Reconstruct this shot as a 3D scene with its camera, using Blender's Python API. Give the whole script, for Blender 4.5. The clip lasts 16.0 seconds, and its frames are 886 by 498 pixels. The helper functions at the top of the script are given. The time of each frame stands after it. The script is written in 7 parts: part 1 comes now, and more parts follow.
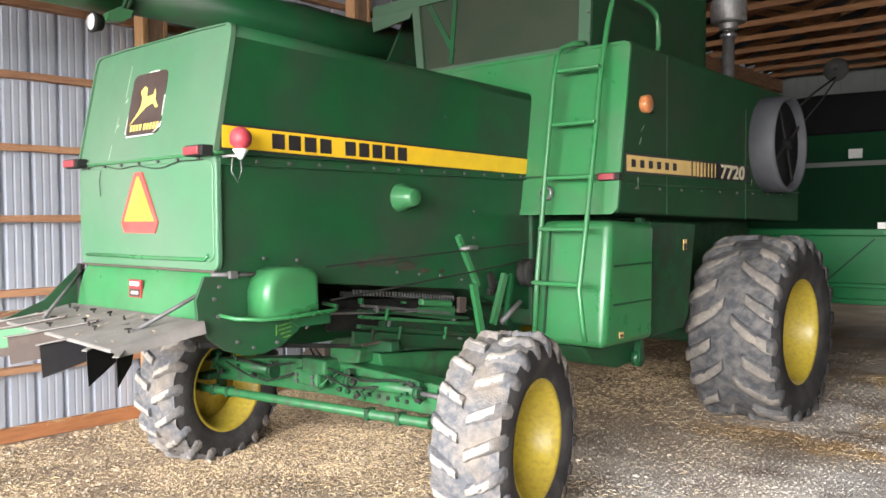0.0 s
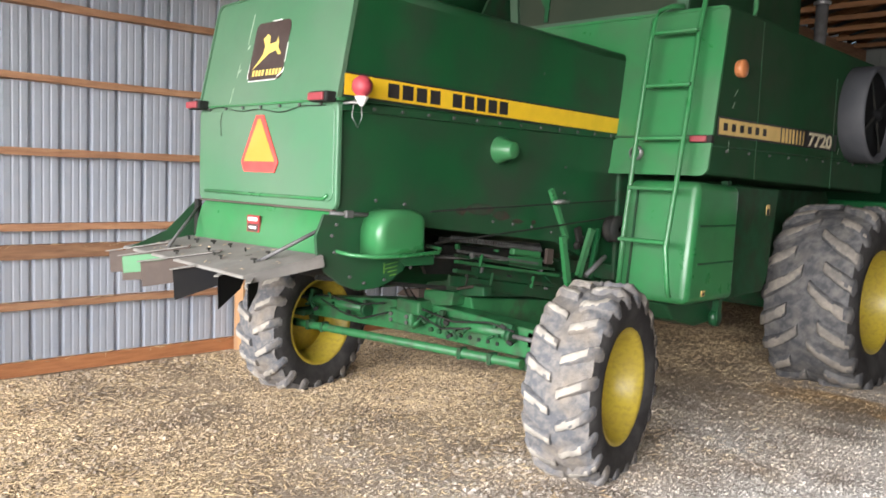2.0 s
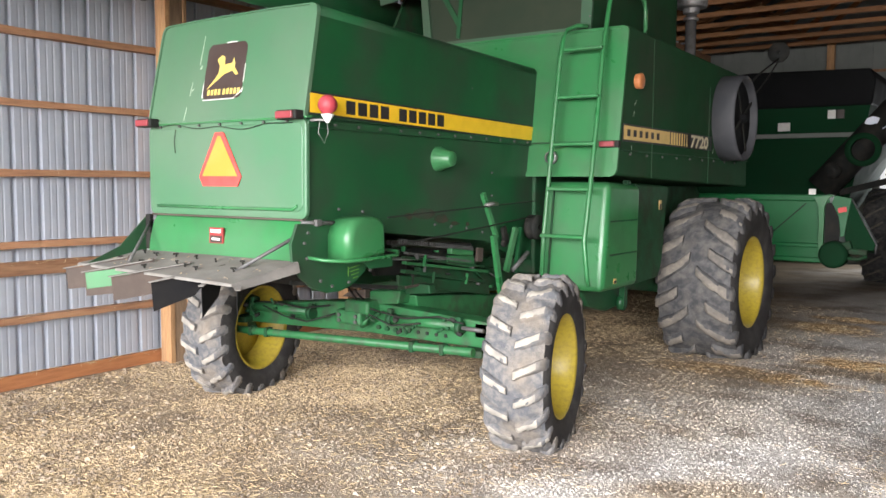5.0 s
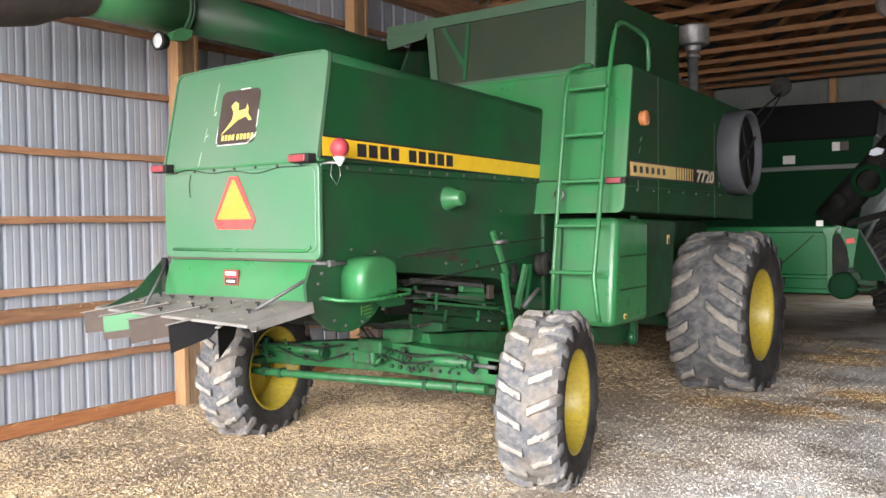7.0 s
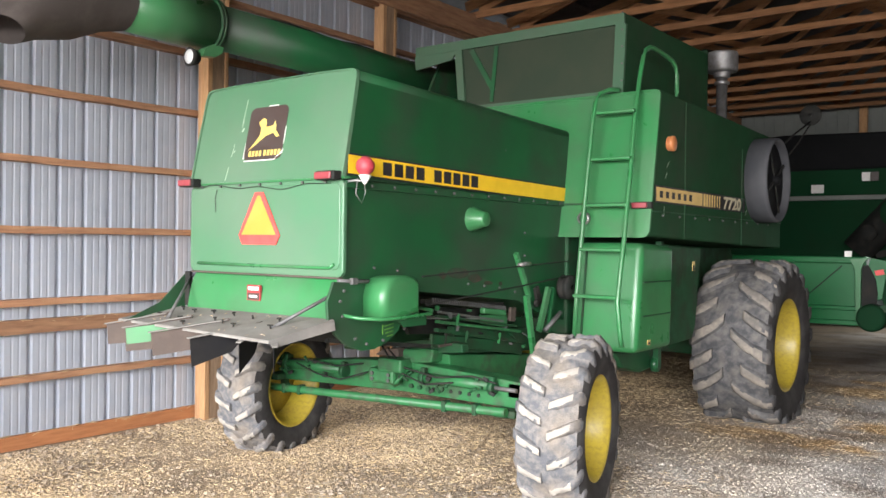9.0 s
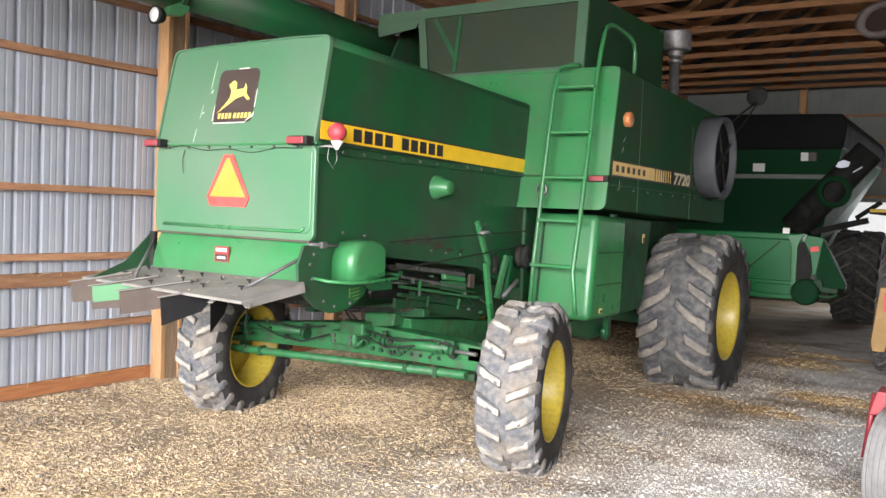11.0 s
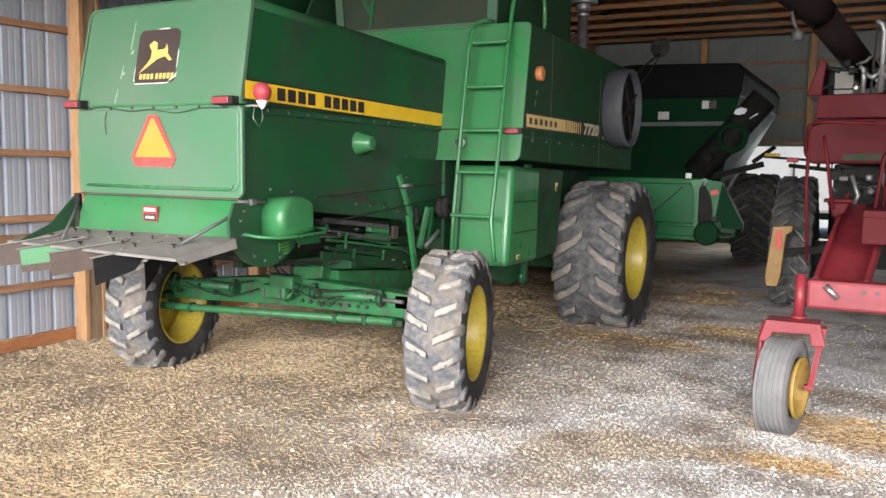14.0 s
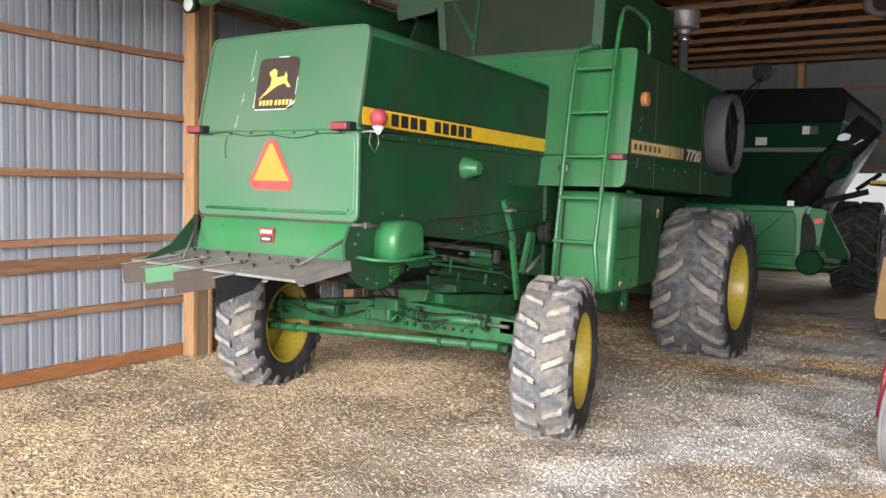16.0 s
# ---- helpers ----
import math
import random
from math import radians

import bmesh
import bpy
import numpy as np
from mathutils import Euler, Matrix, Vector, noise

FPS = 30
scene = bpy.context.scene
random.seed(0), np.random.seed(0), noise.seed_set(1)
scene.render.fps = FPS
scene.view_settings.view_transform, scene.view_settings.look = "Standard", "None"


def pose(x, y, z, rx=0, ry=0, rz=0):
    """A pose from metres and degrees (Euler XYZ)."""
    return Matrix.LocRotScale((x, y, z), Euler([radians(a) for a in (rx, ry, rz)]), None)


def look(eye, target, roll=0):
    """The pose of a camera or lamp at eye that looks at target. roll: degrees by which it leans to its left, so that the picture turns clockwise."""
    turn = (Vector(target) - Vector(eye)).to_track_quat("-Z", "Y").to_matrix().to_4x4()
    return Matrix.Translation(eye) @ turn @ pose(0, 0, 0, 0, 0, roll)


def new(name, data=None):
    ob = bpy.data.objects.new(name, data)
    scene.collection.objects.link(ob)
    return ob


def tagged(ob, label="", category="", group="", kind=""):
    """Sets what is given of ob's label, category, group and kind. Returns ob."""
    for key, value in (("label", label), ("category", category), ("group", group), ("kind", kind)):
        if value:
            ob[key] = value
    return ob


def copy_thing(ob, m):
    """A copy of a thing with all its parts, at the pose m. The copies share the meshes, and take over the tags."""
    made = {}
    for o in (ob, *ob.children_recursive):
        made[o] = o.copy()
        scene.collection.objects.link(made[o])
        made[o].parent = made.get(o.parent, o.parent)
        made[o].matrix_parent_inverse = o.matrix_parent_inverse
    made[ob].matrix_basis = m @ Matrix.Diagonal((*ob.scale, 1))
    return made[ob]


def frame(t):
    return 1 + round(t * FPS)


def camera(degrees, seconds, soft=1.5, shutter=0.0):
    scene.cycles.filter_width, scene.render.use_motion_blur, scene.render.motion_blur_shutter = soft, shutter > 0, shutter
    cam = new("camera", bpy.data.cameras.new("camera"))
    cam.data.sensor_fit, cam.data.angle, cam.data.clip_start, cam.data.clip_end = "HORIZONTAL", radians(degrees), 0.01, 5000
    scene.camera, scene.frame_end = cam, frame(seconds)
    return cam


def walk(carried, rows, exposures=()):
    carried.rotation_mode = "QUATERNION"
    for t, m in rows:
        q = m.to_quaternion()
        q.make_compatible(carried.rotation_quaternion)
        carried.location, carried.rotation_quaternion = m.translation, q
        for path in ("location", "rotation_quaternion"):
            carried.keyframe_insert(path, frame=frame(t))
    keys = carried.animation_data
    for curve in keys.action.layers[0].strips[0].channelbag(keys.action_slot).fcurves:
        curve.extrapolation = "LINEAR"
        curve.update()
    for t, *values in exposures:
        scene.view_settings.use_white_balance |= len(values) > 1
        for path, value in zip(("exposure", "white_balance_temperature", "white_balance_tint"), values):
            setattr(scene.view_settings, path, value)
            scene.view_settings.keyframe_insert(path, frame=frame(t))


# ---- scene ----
# ---- camera ----
cam = camera(56.13, 16.0, shutter=0.5)
walk(cam, [
    (0, pose(4.351, -3.659, 1.751, 87.928, 0.403, 41.545)),
    (0.5, pose(4.339, -3.652, 1.730, 87.329, 0.052, 42.907)),
    (1, pose(4.346, -3.774, 1.721, 87.236, 0.029, 44.998)),
    (1.5, pose(4.386, -3.952, 1.698, 86.443, -1.673, 45.190)),
    (2, pose(4.335, -4.040, 1.692, 85.104, -2.185, 45.334)),
    (2.5, pose(4.184, -4.188, 1.697, 84.925, 2.381, 46.468)),
    (3, pose(4.143, -4.342, 1.706, 84.870, -1.708, 48.121)),
    (3.5, pose(4.092, -4.507, 1.695, 84.206, 0.032, 39.246)),
    (4, pose(4.128, -4.620, 1.707, 84.234, -0.360, 35.693)),
    (6.5, pose(4.237, -4.848, 1.711, 87.634, 0.378, 35.959)),
    (7, pose(4.227, -4.836, 1.713, 88.164, 0.681, 36.067)),
    (7.5, pose(4.232, -4.817, 1.716, 88.735, 0.586, 36.007)),
    (8, pose(4.227, -4.804, 1.714, 89.325, 0.160, 36.140)),
    (8.5, pose(4.215, -4.798, 1.707, 89.691, -0.357, 36.704)),
    (9, pose(4.211, -4.824, 1.709, 89.607, -0.775, 37.633)),
    (9.5, pose(4.182, -4.855, 1.690, 88.645, -2.977, 36.135)),
    (12, pose(4.167, -5.158, 1.726, 86.752, -1.776, 31.272)),
    (12.5, pose(4.152, -5.193, 1.731, 86.291, -2.590, 29.010)),
    (13, pose(4.217, -5.209, 1.725, 85.768, -2.524, 27.049)),
    (13.5, pose(4.273, -5.261, 1.711, 84.457, -1.858, 26.758)),
    (14, pose(4.271, -5.293, 1.721, 84.303, -0.951, 27.877)),
    (14.5, pose(4.188, -5.358, 1.742, 85.727, -0.379, 28.094)),
    (15, pose(4.115, -5.412, 1.740, 86.107, -0.262, 30.702)),
    (15.5, pose(4.090, -5.431, 1.730, 85.709, -0.833, 32.241)),
    (16, pose(4.084, -5.419, 1.727, 85.814, -1.461, 33.145)),
], exposures=[(0, 0.65), (1, 0.49), (2, 0.28), (3, 0.10), (3.5, 0.23), (4, 0.24), (7, 0.42), (9.5, 0.42), (12, 0.36), (13.5, 0.18), (14, 0.12), (15, 0.26), (16, 0.06)])

# ---- light ----
SUN_EL, SUN_AZ = radians(64), radians(150)      # high on the open side of the yard; the roof keeps the sun out of the shed
world = bpy.data.worlds.new("sky")
scene.world = world
world.use_nodes = True
wn = world.node_tree
sky = wn.nodes.new("ShaderNodeTexSky")
sky.sky_type, sky.sun_disc = "NISHITA", False
sky.sun_elevation, sky.sun_rotation = SUN_EL, SUN_AZ
bgn = wn.nodes["Background"]
bgn.inputs["Strength"].default_value = 0.15
wn.links.new(sky.outputs[0], bgn.inputs["Color"])
sun = new("sun", bpy.data.lights.new("sun", "SUN"))
sun.data.energy, sun.data.angle, sun.data.color = 4.0, radians(15), (1.0, 0.95, 0.86)
sun.matrix_world = look((math.sin(SUN_AZ) * 40, math.cos(SUN_AZ) * 40, 40 * math.tan(SUN_EL)), (0, 0, 0))
# daylight through the open front of the shed
sky_front = new("sky_light_front", bpy.data.lights.new("sky_light_front", "AREA"))
sky_front.data.shape, sky_front.data.size, sky_front.data.size_y = "RECTANGLE", 17.0, 4.6
sky_front.data.energy, sky_front.data.color = 7200, (1.0, 0.97, 0.97)
sky_front.matrix_world = pose(6.0, -13.5, 3.9, 70, 0, 4)
# daylight through the doorway in the back wall
sky_door = new("sky_light_door", bpy.data.lights.new("sky_light_door", "AREA"))
sky_door.data.shape, sky_door.data.size, sky_door.data.size_y = "RECTANGLE", 2.9, 0.5
sky_door.data.energy, sky_door.data.color = 90, (0.95, 0.98, 1.0)
sky_door.matrix_world = pose(2.9, 15.6, 2.02, 62, 0, 180)
scene.view_settings.exposure = 0.15


# ---- materials ----
def mat(name, color, rough=0.6, metal=0.0, c2=None, scale=6.0, amount=0.5, bump=0.0, bscale=60.0, c3=None, s3=1.2, a3=0.5,
        rvar=0.12, coords="Object", island=0.0, spec=0.5, stretch=None, lo=0.42, hi=0.66):
    """Paint, wood, metal or stone: two scales of mottling over a base colour, with fine relief."""
    m = bpy.data.materials.new(name)
    m.use_nodes = True
    nt, bs = m.node_tree, m.node_tree.nodes["Principled BSDF"]
    N = nt.nodes.new
    L = nt.links.new
    bs.inputs["Metallic"].default_value = metal
    bs.inputs["Specular IOR Level"].default_value = spec
    tc = N("ShaderNodeTexCoord")
    src = tc.outputs[coords]
    if stretch:
        mp = N("ShaderNodeMapping")
        mp.inputs["Scale"].default_value = stretch
        L(src, mp.inputs[0])
        src = mp.outputs[0]

    def noisy(sc, det=5.0, rg=0.6):
        n = N("ShaderNodeTexNoise")
        n.inputs["Scale"].default_value, n.inputs["Detail"].default_value, n.inputs["Roughness"].default_value = sc, det, rg
        L(src, n.inputs["Vector"])
        return n

    def ramp(out, a, b):
        r = N("ShaderNodeMapRange")
        r.inputs[1].default_value, r.inputs[2].default_value = a, b
        r.clamp = True
        L(out, r.inputs[0])
        return r

    def mix(f, amt, a, b):
        mu = N("ShaderNodeMath")
        mu.operation = "MULTIPLY"
        mu.inputs[1].default_value = amt
        L(f, mu.inputs[0])
        x = N("ShaderNodeMix")
        x.data_type = "RGBA"
        L(mu.outputs[0], x.inputs[0])
        for sock, v in ((x.inputs[6], a), (x.inputs[7], b)):
            if isinstance(v, tuple):
                sock.default_value = (*v, 1)
            else:
                L(v, sock)
        return x.outputs[2]

    cur = color
    n1 = noisy(scale)
    f1 = ramp(n1.outputs[0], lo, hi)
    cur = mix(f1.outputs[0], amount, cur, c2 or tuple(0.72 * v for v in color))
    if c3:
        n2 = noisy(s3, 4.0, 0.55)
        f2 = ramp(n2.outputs[0], 0.45, 0.7)
        cur = mix(f2.outputs[0], a3, cur, c3)
    if island:
        g = N("ShaderNodeNewGeometry")
        oi = N("ShaderNodeObjectInfo")
        ad = N("ShaderNodeMath")
        ad.operation = "ADD"
        L(g.outputs["Random Per Island"], ad.inputs[0])
        L(oi.outputs["Random"], ad.inputs[1])
        fr = N("ShaderNodeMath")
        fr.operation = "FRACT"
        L(ad.outputs[0], fr.inputs[0])
        rr = ramp(fr.outputs[0], 0, 1)
        rr.inputs[3].default_value, rr.inputs[4].default_value = 1 - island, 1 + island
        hv = N("ShaderNodeHueSaturation")
        L(rr.outputs[0], hv.inputs["Value"])
        if isinstance(cur, tuple):
            hv.inputs["Color"].default_value = (*cur, 1)
        else:
            L(cur, hv.inputs["Color"])
        cur = hv.outputs[0]
    L(cur, bs.inputs["Base Color"]) if not isinstance(cur, tuple) else None
    rr = ramp(n1.outputs[0], 0.3, 0.7)
    rr.inputs[3].default_value, rr.inputs[4].default_value = max(0.05, rough - rvar), min(1, rough + rvar)
    L(rr.outputs[0], bs.inputs["Roughness"])
    if bump:
        nb = noisy(bscale, 4.0, 0.6)
        b = N("ShaderNodeBump")
        b.inputs["Strength"].default_value, b.inputs["Distance"].default_value = bump, 0.01
        L(nb.outputs[0], b.inputs["Height"])
        L(b.outputs[0], bs.inputs["Normal"])
    return m


def plain(name, color, rough=0.5, metal=0.0, emit=0.0, alpha=1.0, trans=0.0):
    m = bpy.data.materials.new(name)
    m.use_nodes = True
    bs = m.node_tree.nodes["Principled BSDF"]
    bs.inputs["Base Color"].default_value = (*color, 1)
    bs.inputs["Roughness"].default_value, bs.inputs["Metallic"].default_value = rough, metal
    bs.inputs["Alpha"].default_value, bs.inputs["Transmission Weight"].default_value = alpha, trans
    if emit:
        bs.inputs["Emission Color"].default_value = (*color, 1)
        bs.inputs["Emission Strength"].default_value = emit
    return m


M = dict(
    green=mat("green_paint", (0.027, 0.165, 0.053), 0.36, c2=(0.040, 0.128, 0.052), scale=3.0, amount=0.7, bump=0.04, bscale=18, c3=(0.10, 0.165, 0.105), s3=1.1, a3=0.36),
    # dusty green, darkened to carry the shade on the hood sides
    green_dusty_shaded=mat("dusty_shaded_green_paint", (0.010, 0.062, 0.023), 0.42, spec=0.4, c2=(0.030, 0.047, 0.030), scale=1.6, amount=0.85, bump=0.04, bscale=30, c3=(0.007, 0.080, 0.024), s3=2.6, a3=0.7),
    # grime-mottled green, its base darkened for the shaded underbody
    green_dark=mat("grimy_shaded_green_paint", (0.010, 0.058, 0.022), 0.65, spec=0.25, c2=(0.034, 0.036, 0.025), scale=7.0, amount=0.75, bump=0.15, bscale=60),
    rust=mat("rusty_patch", (0.042, 0.027, 0.018), 0.8, c2=(0.014, 0.045, 0.021), scale=9, amount=0.95, bump=0.2),
    yellow=mat("yellow_decal", (0.78, 0.50, 0.02), 0.45, c2=(0.66, 0.42, 0.03), scale=8, amount=0.5),
    badge=mat("pale_yellow_decal", (0.60, 0.46, 0.11), 0.5, c2=(0.52, 0.42, 0.16), scale=14, amount=0.6),
    gold=mat("faded_gold_decal", (0.66, 0.46, 0.16), 0.45, c2=(0.5, 0.36, 0.14), scale=8, amount=0.5),
    black=mat("black_decal", (0.018, 0.016, 0.018), 0.5, c2=(0.035, 0.032, 0.03), scale=12, amount=0.5),
    brown=mat("brown_decal", (0.045, 0.030, 0.026), 0.5, c2=(0.06, 0.045, 0.04), scale=12, amount=0.5),
    rim=mat("yellow_rim_paint", (0.44, 0.335, 0.035), 0.45, c2=(0.35, 0.26, 0.04), scale=4, amount=0.6, bump=0.12, c3=(0.16, 0.11, 0.04), s3=34, a3=0.4),
    rubber=mat("dusty_tyre_rubber", (0.062, 0.063, 0.068), 0.85, spec=0.25, c2=(0.150, 0.145, 0.143), scale=14, amount=0.85, bump=0.7, bscale=110, c3=(0.22, 0.20, 0.175), s3=9, a3=0.45),
    lug=mat("muddy_tyre_lug", (0.36, 0.335, 0.295), 0.9, spec=0.2, c2=(0.49, 0.445, 0.375), scale=30, amount=0.95, bump=1.0, bscale=110, c3=(0.15, 0.145, 0.145), s3=15, a3=0.6),
    lug_dark=mat("worn_tyre_lug", (0.22, 0.195, 0.168), 0.9, c2=(0.31, 0.275, 0.23), scale=22, amount=0.9, bump=0.9, bscale=110, c3=(0.10, 0.094, 0.09), s3=7, a3=0.75),
    sidewall=mat("tyre_sidewall", (0.028, 0.026, 0.026), 0.8, spec=0.2, c2=(0.075, 0.072, 0.068), scale=6, amount=0.7, bump=0.2, bscale=50),
    board=mat("grey_belting", (0.175, 0.168, 0.155), 0.85, spec=0.2, c2=(0.25, 0.24, 0.222), scale=5, amount=0.8, bump=0.25, bscale=50, c3=(0.16, 0.125, 0.10), s3=3.0, a3=0.25),
    iron=mat("dull_grey_iron", (0.12, 0.12, 0.12), 0.65, 0.4, c2=(0.075, 0.065, 0.055), scale=14, amount=0.6, bump=0.15),
    spout=mat("brown_grey_rubber", (0.055, 0.046, 0.042), 0.85, spec=0.15, c2=(0.09, 0.078, 0.072), scale=4, amount=0.7, bump=0.1, bscale=20),
    flap=mat("black_rubber", (0.010, 0.010, 0.011), 0.85, spec=0.1, c2=(0.018, 0.017, 0.016), scale=7, amount=0.6, bump=0.1),
    flap_brown=mat("brown_painted_vane", (0.062, 0.046, 0.038), 0.75, spec=0.3, c2=(0.10, 0.078, 0.066), scale=7, amount=0.6, bump=0.15),
    steel=mat("worn_steel", (0.32, 0.32, 0.32), 0.5, 0.7, c2=(0.16, 0.13, 0.11), scale=14, amount=0.6, bump=0.15),
    zinc=mat("brushed_steel", (0.55, 0.55, 0.55), 0.35, 0.9, c2=(0.38, 0.36, 0.34), scale=9, amount=0.5, bump=0.1),
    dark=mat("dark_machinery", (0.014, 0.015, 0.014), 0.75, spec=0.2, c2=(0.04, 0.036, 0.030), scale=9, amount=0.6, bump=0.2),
    greyplastic=mat("grey_plastic", (0.055, 0.057, 0.064), 0.6, spec=0.3, c2=(0.085, 0.085, 0.09), scale=4, amount=0.6, bump=0.05),
    sheet=mat("galvanised_sheet", (0.41, 0.44, 0.495), 0.40, 0.30, c2=(0.32, 0.35, 0.41), scale=2.0, amount=0.6, bump=0.03, bscale=40, c3=(0.45, 0.45, 0.47), s3=12, a3=0.3, island=0.05),
    # pale sheet toned down for the weak light at the back
    sheet_back=mat("dimmed_sheet", (0.19, 0.20, 0.185), 0.75, 0.0, spec=0.2, c2=(0.15, 0.16, 0.148), scale=2, amount=0.6),
    # dark sheet for unseen walls, keeps bounced light low
    dull_wall=mat("low_bounce_sheet", (0.17, 0.17, 0.165), 0.7, c2=(0.12, 0.12, 0.115), scale=2, amount=0.6),
    mud=mat("mud_dusted_rubber", (0.115, 0.119, 0.130), 0.9, spec=0.25, c2=(0.23, 0.215, 0.20), scale=24, amount=0.9, bump=1.0, bscale=100, c3=(0.30, 0.24, 0.17), s3=3.5, a3=0.6),
    # roof metal coloured near black to give the shade under the roof
    roof=mat("shaded_roof_sheet", (0.05, 0.048, 0.047), 0.7, 0.2, c2=(0.03, 0.028, 0.026), scale=2.5, amount=0.7),
    girt=mat("stained_lumber", (0.27, 0.135, 0.070), 0.8, c2=(0.17, 0.085, 0.045), scale=5, amount=0.75, bump=0.3, bscale=18, c3=(0.40, 0.23, 0.12), s3=2, a3=0.6, island=0.22, stretch=(9, 1, 9)),
    post=mat("pine_post", (0.46, 0.26, 0.12), 0.8, c2=(0.30, 0.16, 0.075), scale=5, amount=0.7, bump=0.3, bscale=18, c3=(0.22, 0.13, 0.075), s3=1.5, a3=0.6, island=0.15, stretch=(9, 9, 1)),
    old_post=mat("weathered_post", (0.24, 0.155, 0.092), 0.85, c2=(0.15, 0.10, 0.065), scale=5, amount=0.8, bump=0.4, bscale=22, c3=(0.32, 0.22, 0.14), s3=1.6, a3=0.6, island=0.1, stretch=(9, 9, 1)),
    truss=mat("truss_lumber", (0.25, 0.115, 0.045), 0.85, c2=(0.15, 0.066, 0.027), scale=4, amount=0.7, bump=0.3, bscale=18, island=0.2, stretch=(1, 9, 9)),
    red=mat("red_paint", (0.24, 0.022, 0.032), 0.5, c2=(0.15, 0.018, 0.024), scale=4, amount=0.7, bump=0.06, c3=(0.20, 0.06, 0.06), s3=1.5, a3=0.45),
    # copy of red_paint darkened for the panels that stand in shade
    red_dark=mat("shaded_red_paint", (0.088, 0.009, 0.012), 0.65, spec=0.15, c2=(0.075, 0.012, 0.014), scale=4, amount=0.7, bump=0.06, c3=(0.085, 0.018, 0.02), s3=1.5, a3=0.4),
    tube=mat("dull_brown_tube", (0.013, 0.008, 0.007), 0.85, spec=0.1, c2=(0.024, 0.016, 0.013), scale=3, amount=0.6, bump=0.1),
    tan=mat("faded_orange_paint", (0.42, 0.25, 0.085), 0.6, c2=(0.30, 0.18, 0.07), scale=6, amount=0.6),
    yard=mat("sunlit_pale_gravel", (0.52, 0.51, 0.49), 0.95, c2=(0.43, 0.42, 0.40), scale=3, amount=0.6, bump=0.3),
    # green paint made darker for the weak light deep in the shed
    hopper=mat("dimmed_green_paint", (0.006, 0.040, 0.016), 0.8, spec=0.08, c2=(0.012, 0.036, 0.017), scale=2, amount=0.6, bump=0.05, bscale=10),
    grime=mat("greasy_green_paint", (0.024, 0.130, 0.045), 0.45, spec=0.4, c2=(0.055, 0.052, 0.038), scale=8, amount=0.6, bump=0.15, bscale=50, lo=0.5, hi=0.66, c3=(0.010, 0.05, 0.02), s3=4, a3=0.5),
    splash=mat("treated_orange_board", (0.34, 0.135, 0.050), 0.8, c2=(0.23, 0.09, 0.036), scale=4, amount=0.7, bump=0.3, bscale=18, stretch=(9, 1, 9)),
    grey_tyre=mat("worn_grey_tyre", (0.175, 0.172, 0.17), 0.9, spec=0.2, c2=(0.25, 0.245, 0.24), scale=7, amount=0.7, bump=0.25, bscale=60, c3=(0.09, 0.088, 0.088), s3=14, a3=0.5),
    trailer=mat("white_trailer_paint", (0.86, 0.86, 0.86), 0.4, c2=(0.74, 0.74, 0.75), scale=3, amount=0.5),
    # dusty green, made darker because these sides face away from the light
    side_shade_green=mat("dusty_shaded_side_green", (0.016, 0.058, 0.025), 0.8, spec=0.08, c2=(0.034, 0.050, 0.031), scale=1.3, amount=0.75, bump=0.04, bscale=30, c3=(0.012, 0.052, 0.020), s3=5, a3=0.5),
    trough=mat("bright_green_paint", (0.010, 0.125, 0.038), 0.42, spec=0.35, c2=(0.014, 0.105, 0.034), scale=3, amount=0.6, bump=0.04),
    cream=mat("pale_cream_decal", (0.58, 0.52, 0.36), 0.5, c2=(0.5, 0.45, 0.3), scale=9, amount=0.5),
    scar=mat("chipped_paint", (0.42, 0.50, 0.40), 0.7, c2=(0.28, 0.38, 0.27), scale=40, amount=0.7),
    rim_dull=mat("dull_yellow_rim", (0.36, 0.23, 0.05), 0.6, c2=(0.26, 0.17, 0.05), scale=8, amount=0.7, bump=0.1, c3=(0.12, 0.07, 0.03), s3=16, a3=0.4),
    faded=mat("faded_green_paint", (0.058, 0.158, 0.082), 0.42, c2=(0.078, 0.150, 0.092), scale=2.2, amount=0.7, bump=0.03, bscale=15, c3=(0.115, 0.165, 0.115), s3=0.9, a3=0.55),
    marks=mat("worn_yellow_marks", (0.12, 0.26, 0.03), 0.6, c2=(0.05, 0.17, 0.04), scale=40, amount=0.8),
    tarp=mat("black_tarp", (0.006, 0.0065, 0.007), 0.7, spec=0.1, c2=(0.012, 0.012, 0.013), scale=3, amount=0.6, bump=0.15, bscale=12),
    redlens=mat("dull_red_lens", (0.22, 0.03, 0.038), 0.5, c2=(0.26, 0.06, 0.065), scale=20, amount=0.6),
    pinklens=mat("faded_red_beacon", (0.32, 0.032, 0.045), 0.55, c2=(0.40, 0.07, 0.08), scale=14, amount=0.6),
    amber=plain("amber_lens", (0.45, 0.17, 0.065), 0.3),
    smv=mat("faded_orange_reflector", (0.66, 0.235, 0.035), 0.55, c2=(0.70, 0.29, 0.06), scale=7, amount=0.6),
    smvred=mat("red_reflective_border", (0.62, 0.05, 0.045), 0.5, c2=(0.7, 0.09, 0.08), scale=9, amount=0.6),
    white=mat("white_sticker", (0.75, 0.74, 0.70), 0.5, c2=(0.6, 0.58, 0.55), scale=20, amount=0.5),
    dullred=mat("dull_red_sticker", (0.30, 0.035, 0.035), 0.5, c2=(0.2, 0.03, 0.03), scale=20, amount=0.5),
